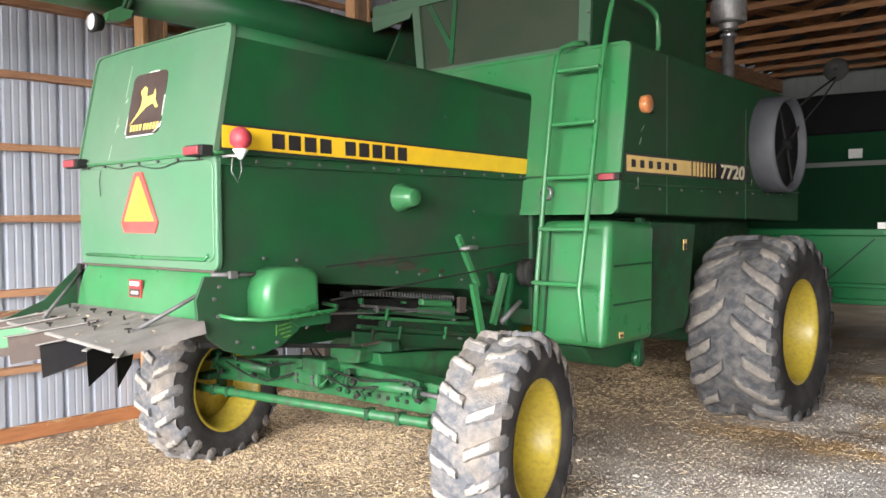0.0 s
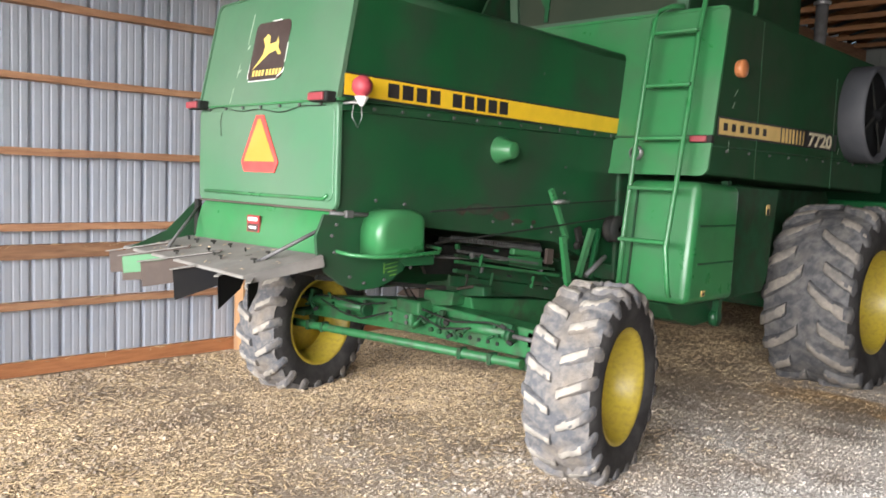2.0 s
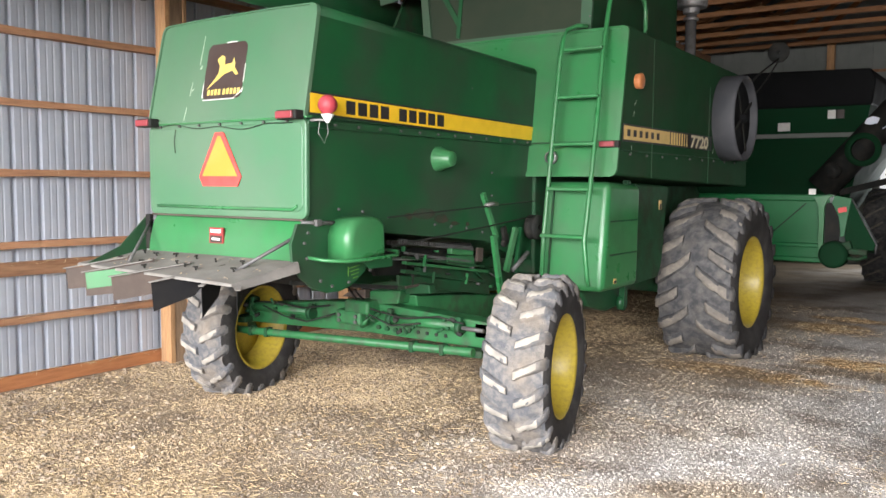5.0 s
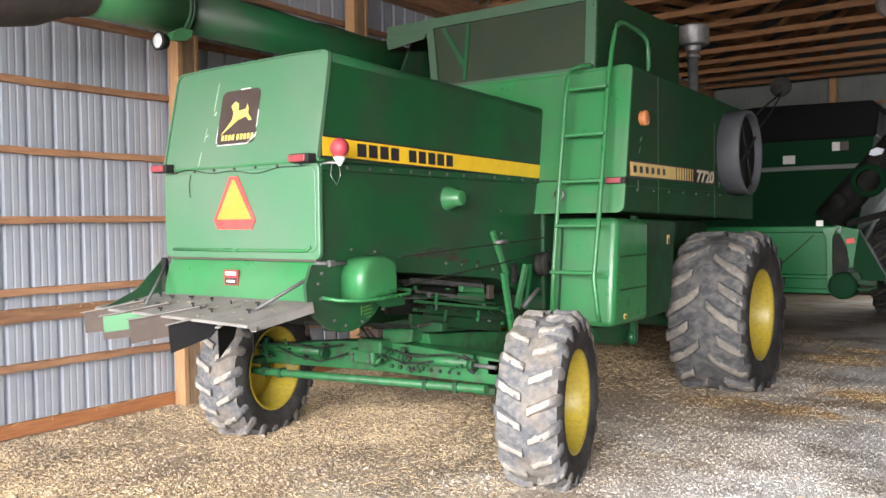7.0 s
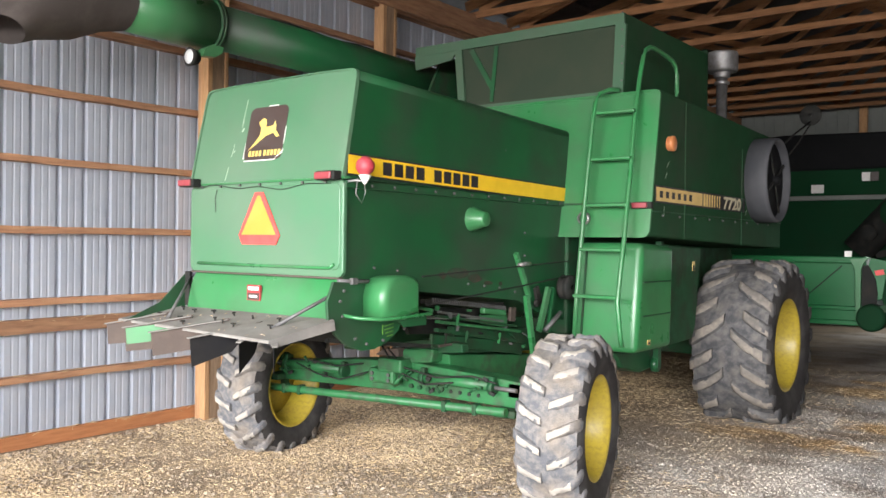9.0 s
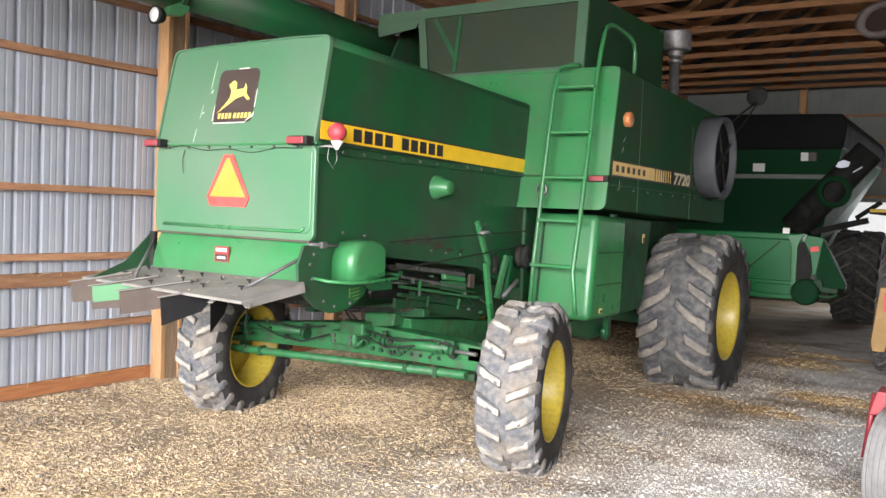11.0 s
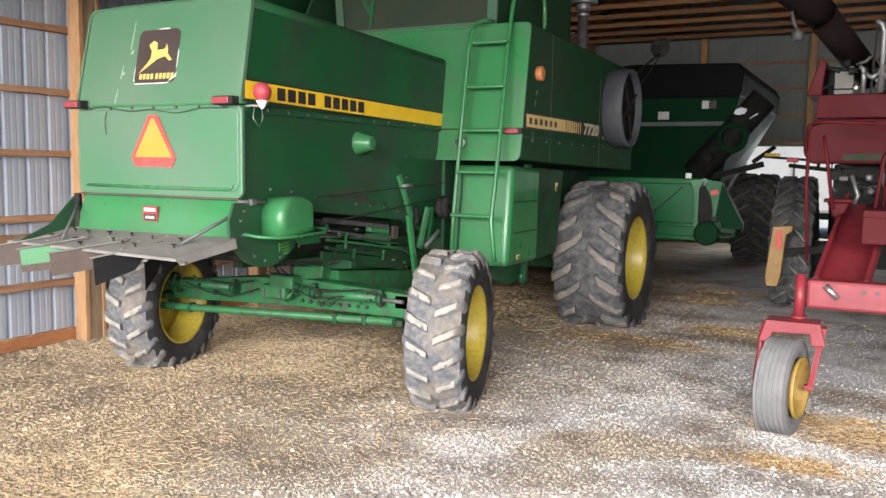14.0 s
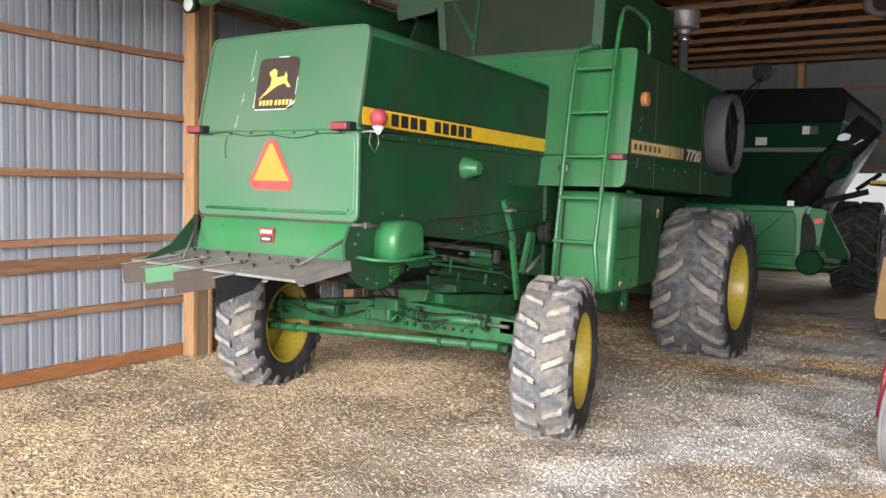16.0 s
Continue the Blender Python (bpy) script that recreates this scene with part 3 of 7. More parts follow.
# ---- wheels ----
def wheel(parent, at, R, w, rim_r, lugs, lug_mat, lug_h=0.045, dish=0.1, lug_w=0.055, skew=0.42, outward=1, name="wheel", spin=0.0, load=9.0, base="rubber", short=0.0, curve=1.2, flare=1.45, seat=0.40):
    """A tractor wheel about the local x axis: disc with hub and bolts, rim, tyre with chevron lugs."""
    c = R - lug_h
    bm = B()
    d = dish * outward
    lathe(bm, [(d - 0.012, 0.01), (d + 0.012 * outward, 0.05), (d + 0.012 * outward, rim_r * 0.45), (d + 0.05 * outward, rim_r * 0.62), (d + 0.02 * outward, rim_r * 0.93),
               (d - 0.03 * outward, rim_r * 0.95), (d - 0.03 * outward, 0.01)], 36)
    disc = part(name, bm, "rim", parent, "yellow painted wheel disc", at)
    bm = B()
    lathe(bm, [(d - 0.16, 0.02), (d - 0.16, rim_r * 0.3), (d + 0.09 * outward, rim_r * 0.3), (d + 0.15 * outward, rim_r * 0.22), (d + 0.16 * outward, 0.005)], 20)
    part("hub", bm, "dark", disc)
    for k in range(8):
        a = k * math.tau / 8
        bm = B()
        rod(bm, [(d + 0.0 * outward, math.cos(a) * rim_r * 0.40, math.sin(a) * rim_r * 0.40), (d + 0.045 * outward, math.cos(a) * rim_r * 0.40, math.sin(a) * rim_r * 0.40)], 0.014, 6)
        part("wheel_bolt", bm, "steel", disc)
    bm = B()
    h = w * seat
    lathe(bm, [(-h, rim_r + 0.022), (-h - 0.008, rim_r + 0.008), (-h + 0.004, rim_r - 0.014), (-h + 0.05, rim_r - 0.03), (-h * 0.35, rim_r - 0.07), (h * 0.35, rim_r - 0.07), (h - 0.05, rim_r - 0.03),
               (h - 0.004, rim_r - 0.014), (h + 0.008, rim_r + 0.008), (h, rim_r + 0.022)], 56)
    part("rim", bm, "rim", disc)
    bm = B()
    hw = w / 2
    prof = [(-h, rim_r + 0.005), (-h - 0.02, rim_r + 0.04), (-hw - 0.01, rim_r + (c - rim_r) * 0.5), (-hw, rim_r + (c - rim_r) * 0.72), (-hw * 0.93, c - 0.035), (-hw * 0.75, c - 0.012), (-hw * 0.35, c),
            (0, c + 0.003)]
    prof = prof + [(-a, r) for a, r in prof[-2::-1]]
    lathe(bm, prof, 64)
    tyre = part("tyre", bm, "sidewall", disc, "dark rubber tyre carcass")
    # chevron lugs, long and short in turn, curved towards the shoulder and running down the sidewall
    bm = B()
    for s in (-1, 1):
        for k in range(lugs):
            a0 = spin + (k + (0.5 if s > 0 else 0)) * math.tau / lugs + 0.02 * noise.noise((k * 1.7, s * 3, R))
            u0 = 0.10 if (k % 2 == 0 or not short) else short
            rows = []
            m = 10
            for i in range(m):
                u = u0 + (1.0 - u0) * i / (m - 1)
                lat = s * u * hw
                ang = a0 + skew * (max(u, 0) ** curve) * (0.56 / R)
                drop = 0.0 if u < 0.8 else (u - 0.8) / 0.2 * 0.040
                worn = 0.008 * noise.noise((k * 1.3, i * 0.55, s * 2 + R)) - 0.004 * (i in (0, m - 1))
                top = R - drop - 0.006 * u + worn
                low = c - 0.022 - drop * 1.2
                wide = (lug_w / R) * (0.43 + 0.10 * u + 0.09 * noise.noise((k * 2.3, i * 0.8, s * 5)))
                ring = []
                mid = 0.45 + 0.5 * flare
                for rr, da in ((low, -wide * flare), (low * 0.45 + top * 0.55, -wide * mid * 0.97), (top - 0.007, -wide * 0.92), (top, -wide * 0.66), (top + 0.001, wide * 0.1), (top, wide * 0.66), (top - 0.007, wide * 0.92),
                               (low * 0.45 + top * 0.55, wide * mid * 0.97), (low, wide * flare)):
                    jit = 0.012 * noise.noise((k * 3.1 + da * 34, i * 1.7, s)) + 0.004 * noise.noise((k * 7.1 + da * 90, i * 3.3, s))
                    ring.append(bm.verts.new((lat + 0.3 * jit, math.cos(ang + da) * (rr + jit), math.sin(ang + da) * (rr + jit))))
                rows.append(ring)
            ring = []
            for rr, da in ((c - 0.12, -0.020 / R), (c - 0.11, -0.025 / R), (c - 0.10, -0.03 / R), (c - 0.09, -0.02 / R), (c - 0.088, 0.0), (c - 0.09, 0.02 / R), (c - 0.10, 0.03 / R), (c - 0.11, 0.025 / R), (c - 0.12, 0.020 / R)):
                ring.append(bm.verts.new((s * (hw + 0.006), math.cos(ang + da) * rr, math.sin(ang + da) * rr)))
            rows.append(ring)
            for p, q in zip(rows, rows[1:]):
                for i in range(8):
                    bm.faces.new((p[i], p[i + 1], q[i + 1], q[i])).smooth = True
            bm.faces.new(rows[0])
            bm.faces.new(rows[-1][::-1])
    tread = part("tread", bm, lug_mat, disc, "mud-caked chevron tread lugs")
    tread.data.materials.append(M[base])
    for f in tread.data.polygons:
        r = math.hypot(f.center.y, f.center.z)
        d = (f.normal.y * f.center.y + f.normal.z * f.center.z) / max(r, 1e-6)
        worn = 0.16 * noise.noise(f.center * 11) + 0.12 * noise.noise(f.center * 31)      # ragged edge between worn top and caked side
        f.material_index = 0 if abs(d) + worn > (0.84 if base == "mud" else 0.8) and r > c - 0.03 else 1
    bm = B()
    cake = 0.040 if base == "mud" else 0.020       # mud packed unevenly between the lugs
    ring_at = []
    for i in range(13):
        u = -0.95 + 1.9 * i / 12
        r0 = c + 0.007 - 0.037 * abs(u) ** 3.2
        ring_at.append([bm.verts.new((u * hw, math.cos(k * math.tau / 150) * r, math.sin(k * math.tau / 150) * r)) for k in range(150)
                        for r in (r0 + max(-0.002, cake * (0.6 * noise.noise((u * 5, k * 0.23, R)) + 0.5 * noise.noise((u * 11, k * 0.7, R + 4)) + 0.1)),)])
    for p, q in zip(ring_at, ring_at[1:]):
        for k in range(150):
            bm.faces.new((p[k], p[(k + 1) % 150], q[(k + 1) % 150], q[k])).smooth = True
    tbase = part("tread_base", bm, base, disc, "dusty tread between the lugs")
    for o in (tyre, tread, tbase):             # the loaded tyre is flat where it stands
        for v in o.data.vertices:
            over = -load - v.co.z
            if over > -0.10:
                v.co.x *= 1 + 0.5 * max(0.0, over + 0.10)
            if over > 0:
                v.co.z = -load + 0.002 * noise.noise(v.co * 9)
    return disc


def bolts(parent, pts, axis, r=0.010, mt="iron"):
    bm = B()
    rod(bm, [Vector((0, 0, 0)), Vector(axis) * 0.012], r, 6)
    o = part("bolt", bm, mt, parent, at=Matrix.Translation(pts[0]))
    for p in pts[1:]:
        share("bolt", o.data, parent, Matrix.Translation(p))


# ---- the green combine harvester ----
combine = thing("combine_harvester", "dusty green combine harvester with yellow side stripe, parked in the shed", "combine harvester")


def hood():
    """Rear hood: upper shell leaning forward at the rear, flat lower body."""
    sec = [(0.735, 2.09), (0.734, 2.36), (0.728, 2.69), (0.725, 2.718), (0.719, 2.736), (0.708, 2.750), (0.692, 2.759), (0.66, 2.765), (0.3, 2.775)]
    sec = sec + [(-x, z) for x, z in sec[::-1]]
    bm = B()
    rings = []
    for y0, k in ((-1.285, 1), (-0.4, 0.6), (0.6, 0.3), (1.56, 0)):
        rings.append([bm.verts.new((x, y0 + (z - 2.09) * 0.20 * k, z - 0.042 * (z - 2.09) * (y0 + 1.28))) for x, z in sec])
    for a, b in zip(rings, rings[1:]):
        for i in range(len(sec) - 1):
            bm.faces.new((a[i], a[i + 1], b[i + 1], b[i])).smooth = 1 < i < 7 or 9 < i < 15
        bm.faces.new((a[-1], a[0], b[0], b[-1]))
    bm.faces.new(rings[0])
    bm.faces.new(rings[-1][::-1])
    up = part("upper_hood", bm, "green_dusty_shaded", combine, "dusty green upper hood shell, darkened for shade")
    # leaning rear sheet with a rolled rim
    sl = 0.20
    bm = B()
    out = []
    outer = [(0.742, 2.096), (0.738, 2.40), (0.731, 2.70), (0.724, 2.738), (0.708, 2.757), (0.68, 2.766), (0.40, 2.775)]
    outer = outer + [(-x, z) for x, z in outer[::-1]]
    inner = [(x * 0.978, 2.108 + (z - 2.096) * 0.968) for x, z in outer]
    for pts, dy in ((outer, 0.01), (outer, -0.02), (inner, -0.022), (inner, -0.008)):
        out.append([bm.verts.new((x, -1.288 + (z - 2.09) * sl + dy, z)) for x, z in pts])
    for a, b in zip(out, out[1:]):
        for i in range(len(inner)):
            j = (i + 1) % len(inner)
            bm.faces.new((a[i], a[j], b[j], b[i]))
    bm.faces.new(out[-1])
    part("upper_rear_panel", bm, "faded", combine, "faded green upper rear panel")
    # lower body
    bm = B()
    prism(bm, [(-1.27, 2.09), (-1.27, 1.49), (-1.1, 1.45), (-0.55, 1.385), (0.67, 1.27), (0.98, 1.16), (1.45, 1.06), (1.45, 2.09)], "x", -0.72, 0.72, 0.006)
    part("lower_hood", bm, "green_dusty_shaded", combine, "dusty green lower side sheets, darkened for shade")
    bm = B()
    box(bm, (0.728, 0.13, 2.055), (0.03, 2.8, 0.045), None, 0.004)
    part("seam_flange", bm, "green_dusty_shaded", combine)
    bolts(combine, [(0.744, -1.05 + 0.21 * k, 2.055) for k in range(12)], (1, 0, 0))
    bolts(combine, [(0.722, -1.0, 1.55), (0.722, -0.78, 1.53), (0.722, 0.0, 1.42), (0.722, 0.2, 1.40), (0.722, 0.4, 1.38), (0.722, 0.62, 1.34), (0.722, 0.45, 2.42), (0.722, 0.75, 1.62),
                    (0.722, 0.75, 1.80), (0.722, 1.0, 1.3)], (1, 0, 0))
    # raised lower rear panel
    bm = B()
    prism(bm, rounded(-0.745, 1.495, 0.745, 2.085, 0.05), "y", -1.295, -1.262, 0.008)
    prism(bm, rounded(-0.722, 1.54, 0.722, 2.062, 0.05), "y", -1.301, -1.29, 0.006)
    part("lower_rear_panel", bm, "faded", combine, "green lower rear panel with pressed rim")
    bm = B()
    rod(bm, [(-0.64, -1.305, 1.552), (0.0, -1.307, 1.550), (0.64, -1.305, 1.552), (0.68, -1.304, 1.575)], 0.010, 8)
    part("pressed_bead", bm, "green", combine)
    bm = B()
    box(bm, (0, -1.288, 1.492), (1.44, 0.03, 0.012), None, 0.003)
    part("worn_lip", bm, "flap_brown", combine, "scuffed lip under the rear panel")
    bm = B()
    box(bm, (0, -1.275, 2.092), (1.5, 0.05, 0.016), None, 0.003)
    part("hinge_strip", bm, "green", combine)
    bolts(combine, [(-0.6 + 0.2 * k, -1.30, 2.072) for k in range(7)], (0, -1, 0), 0.009)
    # paint scars and dull rusty patches
    for x, z0, z1, w in ((-0.285, 2.47, 2.66, 0.007), (-0.345, 2.27, 2.36, 0.005), (-0.37, 2.11, 2.20, 0.007), (-0.275, 2.44, 2.465, 0.018), (-0.33, 2.30, 2.315, 0.014)):
        bm = B()
        y0, y1 = -1.288 + (z0 - 2.09) * sl - 0.0095, -1.288 + (z1 - 2.09) * sl - 0.0095
        v = [bm.verts.new(p) for p in ((x - w / 2, y0, z0), (x + w / 2, y0, z0), (x + w / 2 + 0.012, y1, z1), (x + 0.010, y1, z1))]
        bm.faces.new(v)
        part("paint_scar", bm, "scar", combine, "pale scratch in the paint")
    for y, z, a, b in ((-0.12, 1.50, 0.16, 0.05), (0.08, 1.46, 0.12, 0.035), (0.25, 1.42, 0.08, 0.02), (-0.3, 1.49, 0.06, 0.03), (0.42, 1.41, 0.03, 0.02)):
        n = 14
        bm = B()
        bm.faces.new([bm.verts.new((0.7235, y + a * math.cos(k * math.tau / n) * (0.8 + 0.4 * noise.noise((k, y * 9, 1))),
                                    z + b * math.sin(k * math.tau / n) * (0.8 + 0.5 * noise.noise((k, y * 9, 5))) - 0.04 * a * math.cos(k * math.tau / n))) for k in range(n)])
        part("rust_patch", bm, "rust", combine, "rusty worn patch on the side sheet")


def decals():
    def slab(name, mt, poly, x, t=0.003, label=""):
        bm = B()
        prism(bm, poly, "x", x, x + t)
        return part(name, bm, mt, combine, label)
    def onside(y0, y1, z0, z1):
        return [(y0, z0), (y1, z0), (y1, z1), (y0, z1)]
    def zc(y):                         # the stripe falls slightly towards the front
        return 2.176 - 0.017 * (y + 1.27)
    h = 0.056
    def band(y0, y1, lo, hi):
        return [(y0, zc(y0) + lo), (y1, zc(y1) + lo), (y1, zc(y1) + hi), (y0, zc(y0) + hi)]
    slab("stripe_edging", "black", band(-1.262, 1.405, -h - 0.012, h + 0.012), 0.7365, 0.002)
    slab("side_stripe", "yellow", band(-1.255, 1.40, -h, h), 0.738, 0.003, "yellow side stripe with thin black edges")
    # the maker's name stands as plain black bars
    for y0, y1, word in ((-0.947, -0.535, 4), (-0.430, 0.080, 5)):
        for k in range(word):
            y = y0 + (y1 - y0 + 0.026) * k / word
            slab("lettering", "black", band(y, y + (y1 - y0 + 0.026) / word - 0.026, -0.041, 0.041), 0.7405, 0.002, "black bar in place of a letter")
    # plate on the front side panel: gold bars, thin stripes and the number
    slab("plate", "black", onside(1.40, 3.58, 2.055, 2.195), 1.5215, 0.003, "black and gold number plate strip")
    slab("gold_band", "gold", onside(1.42, 2.42, 2.07, 2.18), 1.525, 0.002)
    for k in range(6):
        slab("lettering", "black", onside(1.48 + 0.125 * k, 1.54 + 0.125 * k, 2.098, 2.152), 1.5275, 0.0015, "dark bar in place of a letter")
    for k in range(7):
        slab("thin_stripe", "gold", onside(2.45 + 0.068 * k, 2.45 + 0.068 * k + 0.046 - 0.006 * k, 2.07, 2.18), 1.525, 0.002)
    cu = bpy.data.curves.new("number", "FONT")
    cu.body, cu.size, cu.extrude = "7720", 0.155, 0.001
    cu.offset, cu.shear = 0.0045, 0.08
    tx = new("number_text", cu)
    me = bpy.data.meshes.new_from_object(tx)
    bpy.data.objects.remove(tx)
    me.materials.append(M["cream"])
    o = new("number", me)
    o.parent = combine
    tagged(o, "pale gold number 7720")
    o.matrix_local = Matrix.Translation((1.5262, 2.96, 2.072)) @ Matrix(((0, 0, 1, 0), (1.62, 0, 0, 0), (0, 1, 0, 0), (0, 0, 0, 1)))
    # badge on the rear panel: plain yellow leaping shape on brown
    sl = 0.20
    def rear(u, v, d):
        return (u, -1.288 + (v - 2.09) * sl - 0.0085 - d, v)
    def flat(name, mt, poly, d, t, label=""):
        bm = B()
        a = [bm.verts.new(rear(u, v, d)) for u, v in poly]
        b = [bm.verts.new(rear(u, v, d + t)) for u, v in poly]
        bm.faces.new(b)
        bm.faces.new(a[::-1])
        for i in range(len(poly)):
            j = (i + 1) % len(poly)
            bm.faces.new((a[i], a[j], b[j], b[i]))
        return part(name, bm, mt, combine, label)
    for poly in ([(-0.205, 2.231), (0.08, 2.2305), (0.11, 2.236), (0.08, 2.236), (-0.20, 2.236)], [(0.158, 2.33), (0.1615, 2.34), (0.1615, 2.44), (0.158, 2.45)], [(-0.05, 2.592), (0.06, 2.592), (0.05, 2.598), (-0.03, 2.598)],
                 [(0.09, 2.238), (0.158, 2.27), (0.164, 2.30), (0.15, 2.28)], [(-0.219, 2.25), (-0.213, 2.25), (-0.213, 2.36), (-0.217, 2.34)]):
        flat("badge_edge", "white", poly, 0.0, 0.0045, "worn pale edge of the badge")
    flat("badge", "brown", rounded(-0.213, 2.235, 0.158, 2.592, 0.045), 0.002, 0.002, "dark brown square badge with rounded corners")
    flat("badge_shape", "badge", [(-0.110, 2.490), (-0.070, 2.517), (-0.039, 2.502), (-0.034, 2.453), (0.037, 2.460), (0.046, 2.494), (0.064, 2.460), (0.064, 2.430), (0.109, 2.385), (0.082, 2.381), (0.046, 2.411),
         (-0.025, 2.393), (-0.101, 2.347), (-0.182, 2.299), (-0.115, 2.363), (-0.083, 2.400), (-0.079, 2.449), (-0.101, 2.475)], 0.004, 0.0015, "plain yellow leaping shape")
    for k in range(9):
        flat("lettering", "badge", [(-0.165 + 0.034 * k + (0.012 if k > 3 else 0), 2.262), (-0.165 + 0.034 * k + 0.022 + (0.012 if k > 3 else 0), 2.262), (-0.165 + 0.034 * k + 0.022 + (0.012 if k > 3 else 0), 2.298),
             (-0.165 + 0.034 * k + (0.012 if k > 3 else 0), 2.298)], 0.004, 0.0015, "yellow bar in place of a letter")
    # warning triangle
    bm = B()
    tri = [(-0.165, 1.685), (0.165, 1.685), (0.20, 1.745), (0.04, 2.022), (-0.04, 2.022), (-0.20, 1.745)]
    prism(bm, tri, "y", -1.3105, -1.3045)
    s = part("warning_triangle", bm, "smvred", combine, "red and orange slow vehicle triangle")
    bm = B()
    prism(bm, [(-0.168, 1.748), (0.168, 1.748), (0.012, 2.0), (-0.012, 2.0)], "y", -1.3125, -1.311)
    part("orange_field", bm, "smv", s)
    # small red and white sticker on the deflector
    bm = B()
    prism(bm, [(-0.075, 1.325), (0.055, 1.325), (0.055, 1.425), (-0.075, 1.425)], "y", -1.337, -1.325)
    s = part("sticker", bm, "dullred", combine, "small red and white safety sticker")
    bm = B()
    box(bm, (-0.01, -1.3375, 1.352), (0.112, 0.002, 0.044))
    part("dark_field", bm, "brown", s)
    for z, w, h in ((1.402, 0.10, 0.022), (1.352, 0.075, 0.014)):
        bm = B()
        box(bm, (-0.01, -1.3395, z), (w, 0.002, h))
        part("lettering", bm, "white", s, "white bar in place of words")


def rear_end():
    """Deflector, tail board with vanes and struts, chopper housing and belt covers."""
    bm = B()
    prof = [(-1.262, 1.50), (-1.30, 1.44), (-1.325, 1.36), (-1.34, 1.26), (-1.345, 1.22)]
    a = [[bm.verts.new((x, y, z)) for y, z in prof] for x in (-0.70, 0.70)]
    b = [[bm.verts.new((x, y + 0.012, z)) for y, z in prof] for x in (-0.70, 0.70)]
    for i in range(4):
        bm.faces.new((a[0][i], a[1][i], a[1][i + 1], a[0][i + 1])).smooth = True
        bm.faces.new((b[0][i], b[1][i], b[1][i + 1], b[0][i + 1]))
    part("deflector_sheet", bm, "green", combine, "bright green sheet above the tail board")
    # tail board
    il, ir, orr, ol = Vector((-0.80, -1.33, 1.235)), Vector((0.785, -1.40, 1.248)), Vector((0.765, -1.865, 1.163)), Vector((-0.94, -1.712, 1.162))
    bm = B()
    n = Vector((0, -0.22, 0.97)) * 0.012
    vs = [bm.verts.new(p) for p in (il, ir, orr, ol)] + [bm.verts.new(p + n) for p in (il, ir, orr, ol)]
    for f in ((0, 1, 2, 3), (4, 5, 6, 7), (0, 1, 5, 4), (1, 2, 6, 5), (2, 3, 7, 6), (3, 0, 4, 7)):
        bm.faces.new([vs[i] for i in f])
    bmesh.ops.recalc_face_normals(bm, faces=bm.faces[:])
    tb = part("tail_board", bm, "board", combine, "grey rubber belting tail board")
    bm = B()
    beam(bm, ol + Vector((0, -0.002, 0.002)), orr + Vector((0, -0.002, 0.002)), 0.010, 0.014)
    part("board_edge", bm, "board", tb)
    bm = B()
    lip = [orr, ir, ir + Vector((0.012, 0.0, -0.05)), orr + Vector((0.005, 0.03, -0.03))]
    v1 = [bm.verts.new(p) for p in lip]
    v2 = [bm.verts.new(p + Vector((-0.008, 0, 0))) for p in lip]
    bm.faces.new(v1)
    bm.faces.new(v2[::-1])
    for i in range(4):
        bm.faces.new((v1[i], v1[(i + 1) % 4], v2[(i + 1) % 4], v2[i]))
    part("side_lip", bm, "board", tb)
    for i, (u, v) in enumerate(((0.12, 0.2), (0.24, 0.28), (0.36, 0.24), (0.5, 0.25), (0.64, 0.3), (0.8, 0.3), (0.14, 0.62), (0.32, 0.68), (0.5, 0.55), (0.58, 0.62), (0.68, 0.7), (0.86, 0.6), (0.42, 0.86))):
        p = il.lerp(ir, u).lerp(ol.lerp(orr, u), v) + n
        bm = B()
        rod(bm, [p, p + Vector((0, -0.004, 0.020))], 0.006, 6)
        box(bm, p + Vector((0, -0.004, 0.020)), (0.034, 0.006, 0.010), (10 * i, 0, 37 * i))
        part("wing_nut", bm, "dark", tb)
    # chaff lying on the board
    rng = random.Random(3)
    bm = B()
    for _ in range(38):
        u, v = rng.uniform(0.04, 0.96), rng.uniform(0.05, 0.95)
        p = il.lerp(ir, u).lerp(ol.lerp(orr, u), v) + n + Vector((0, 0, 0.0015))
        a = rng.uniform(0, 6.3)
        q = Vector((math.cos(a), math.sin(a), 0.2 * -math.sin(a) * -1)) * rng.uniform(0.004, 0.014)
        beam(bm, p - q, p + q, rng.uniform(0.002, 0.007), 0.002)
    tagged(part("chaff", bm, "chip"), "pale chaff lying on the tail board", "chaff", kind="stuff")
    # struts
    for p, q in (((-0.745, -1.285, 1.45), (-0.49, -1.64, 1.200)), ((0.735, -1.37, 1.40), (0.51, -1.645, 1.200))):
        bm = B()
        rod(bm, [p, q], 0.011, 8)
        part("strut", bm, "iron", combine, "grey steel tail board strut")
    bm = B()
    prism(bm, [(-1.30, 1.47), (-1.30, 1.22), (-1.74, 1.18), (-1.50, 1.28)], "x", -0.80, -0.788)
    part("side_fin", bm, "green_dusty_shaded", combine, "dark green side fin of the tail board")
    bm = B()
    box(bm, (-0.765, -1.29, 1.37), (0.05, 0.03, 0.24), None, 0.004)
    part("strut_bracket", bm, "dark", combine)
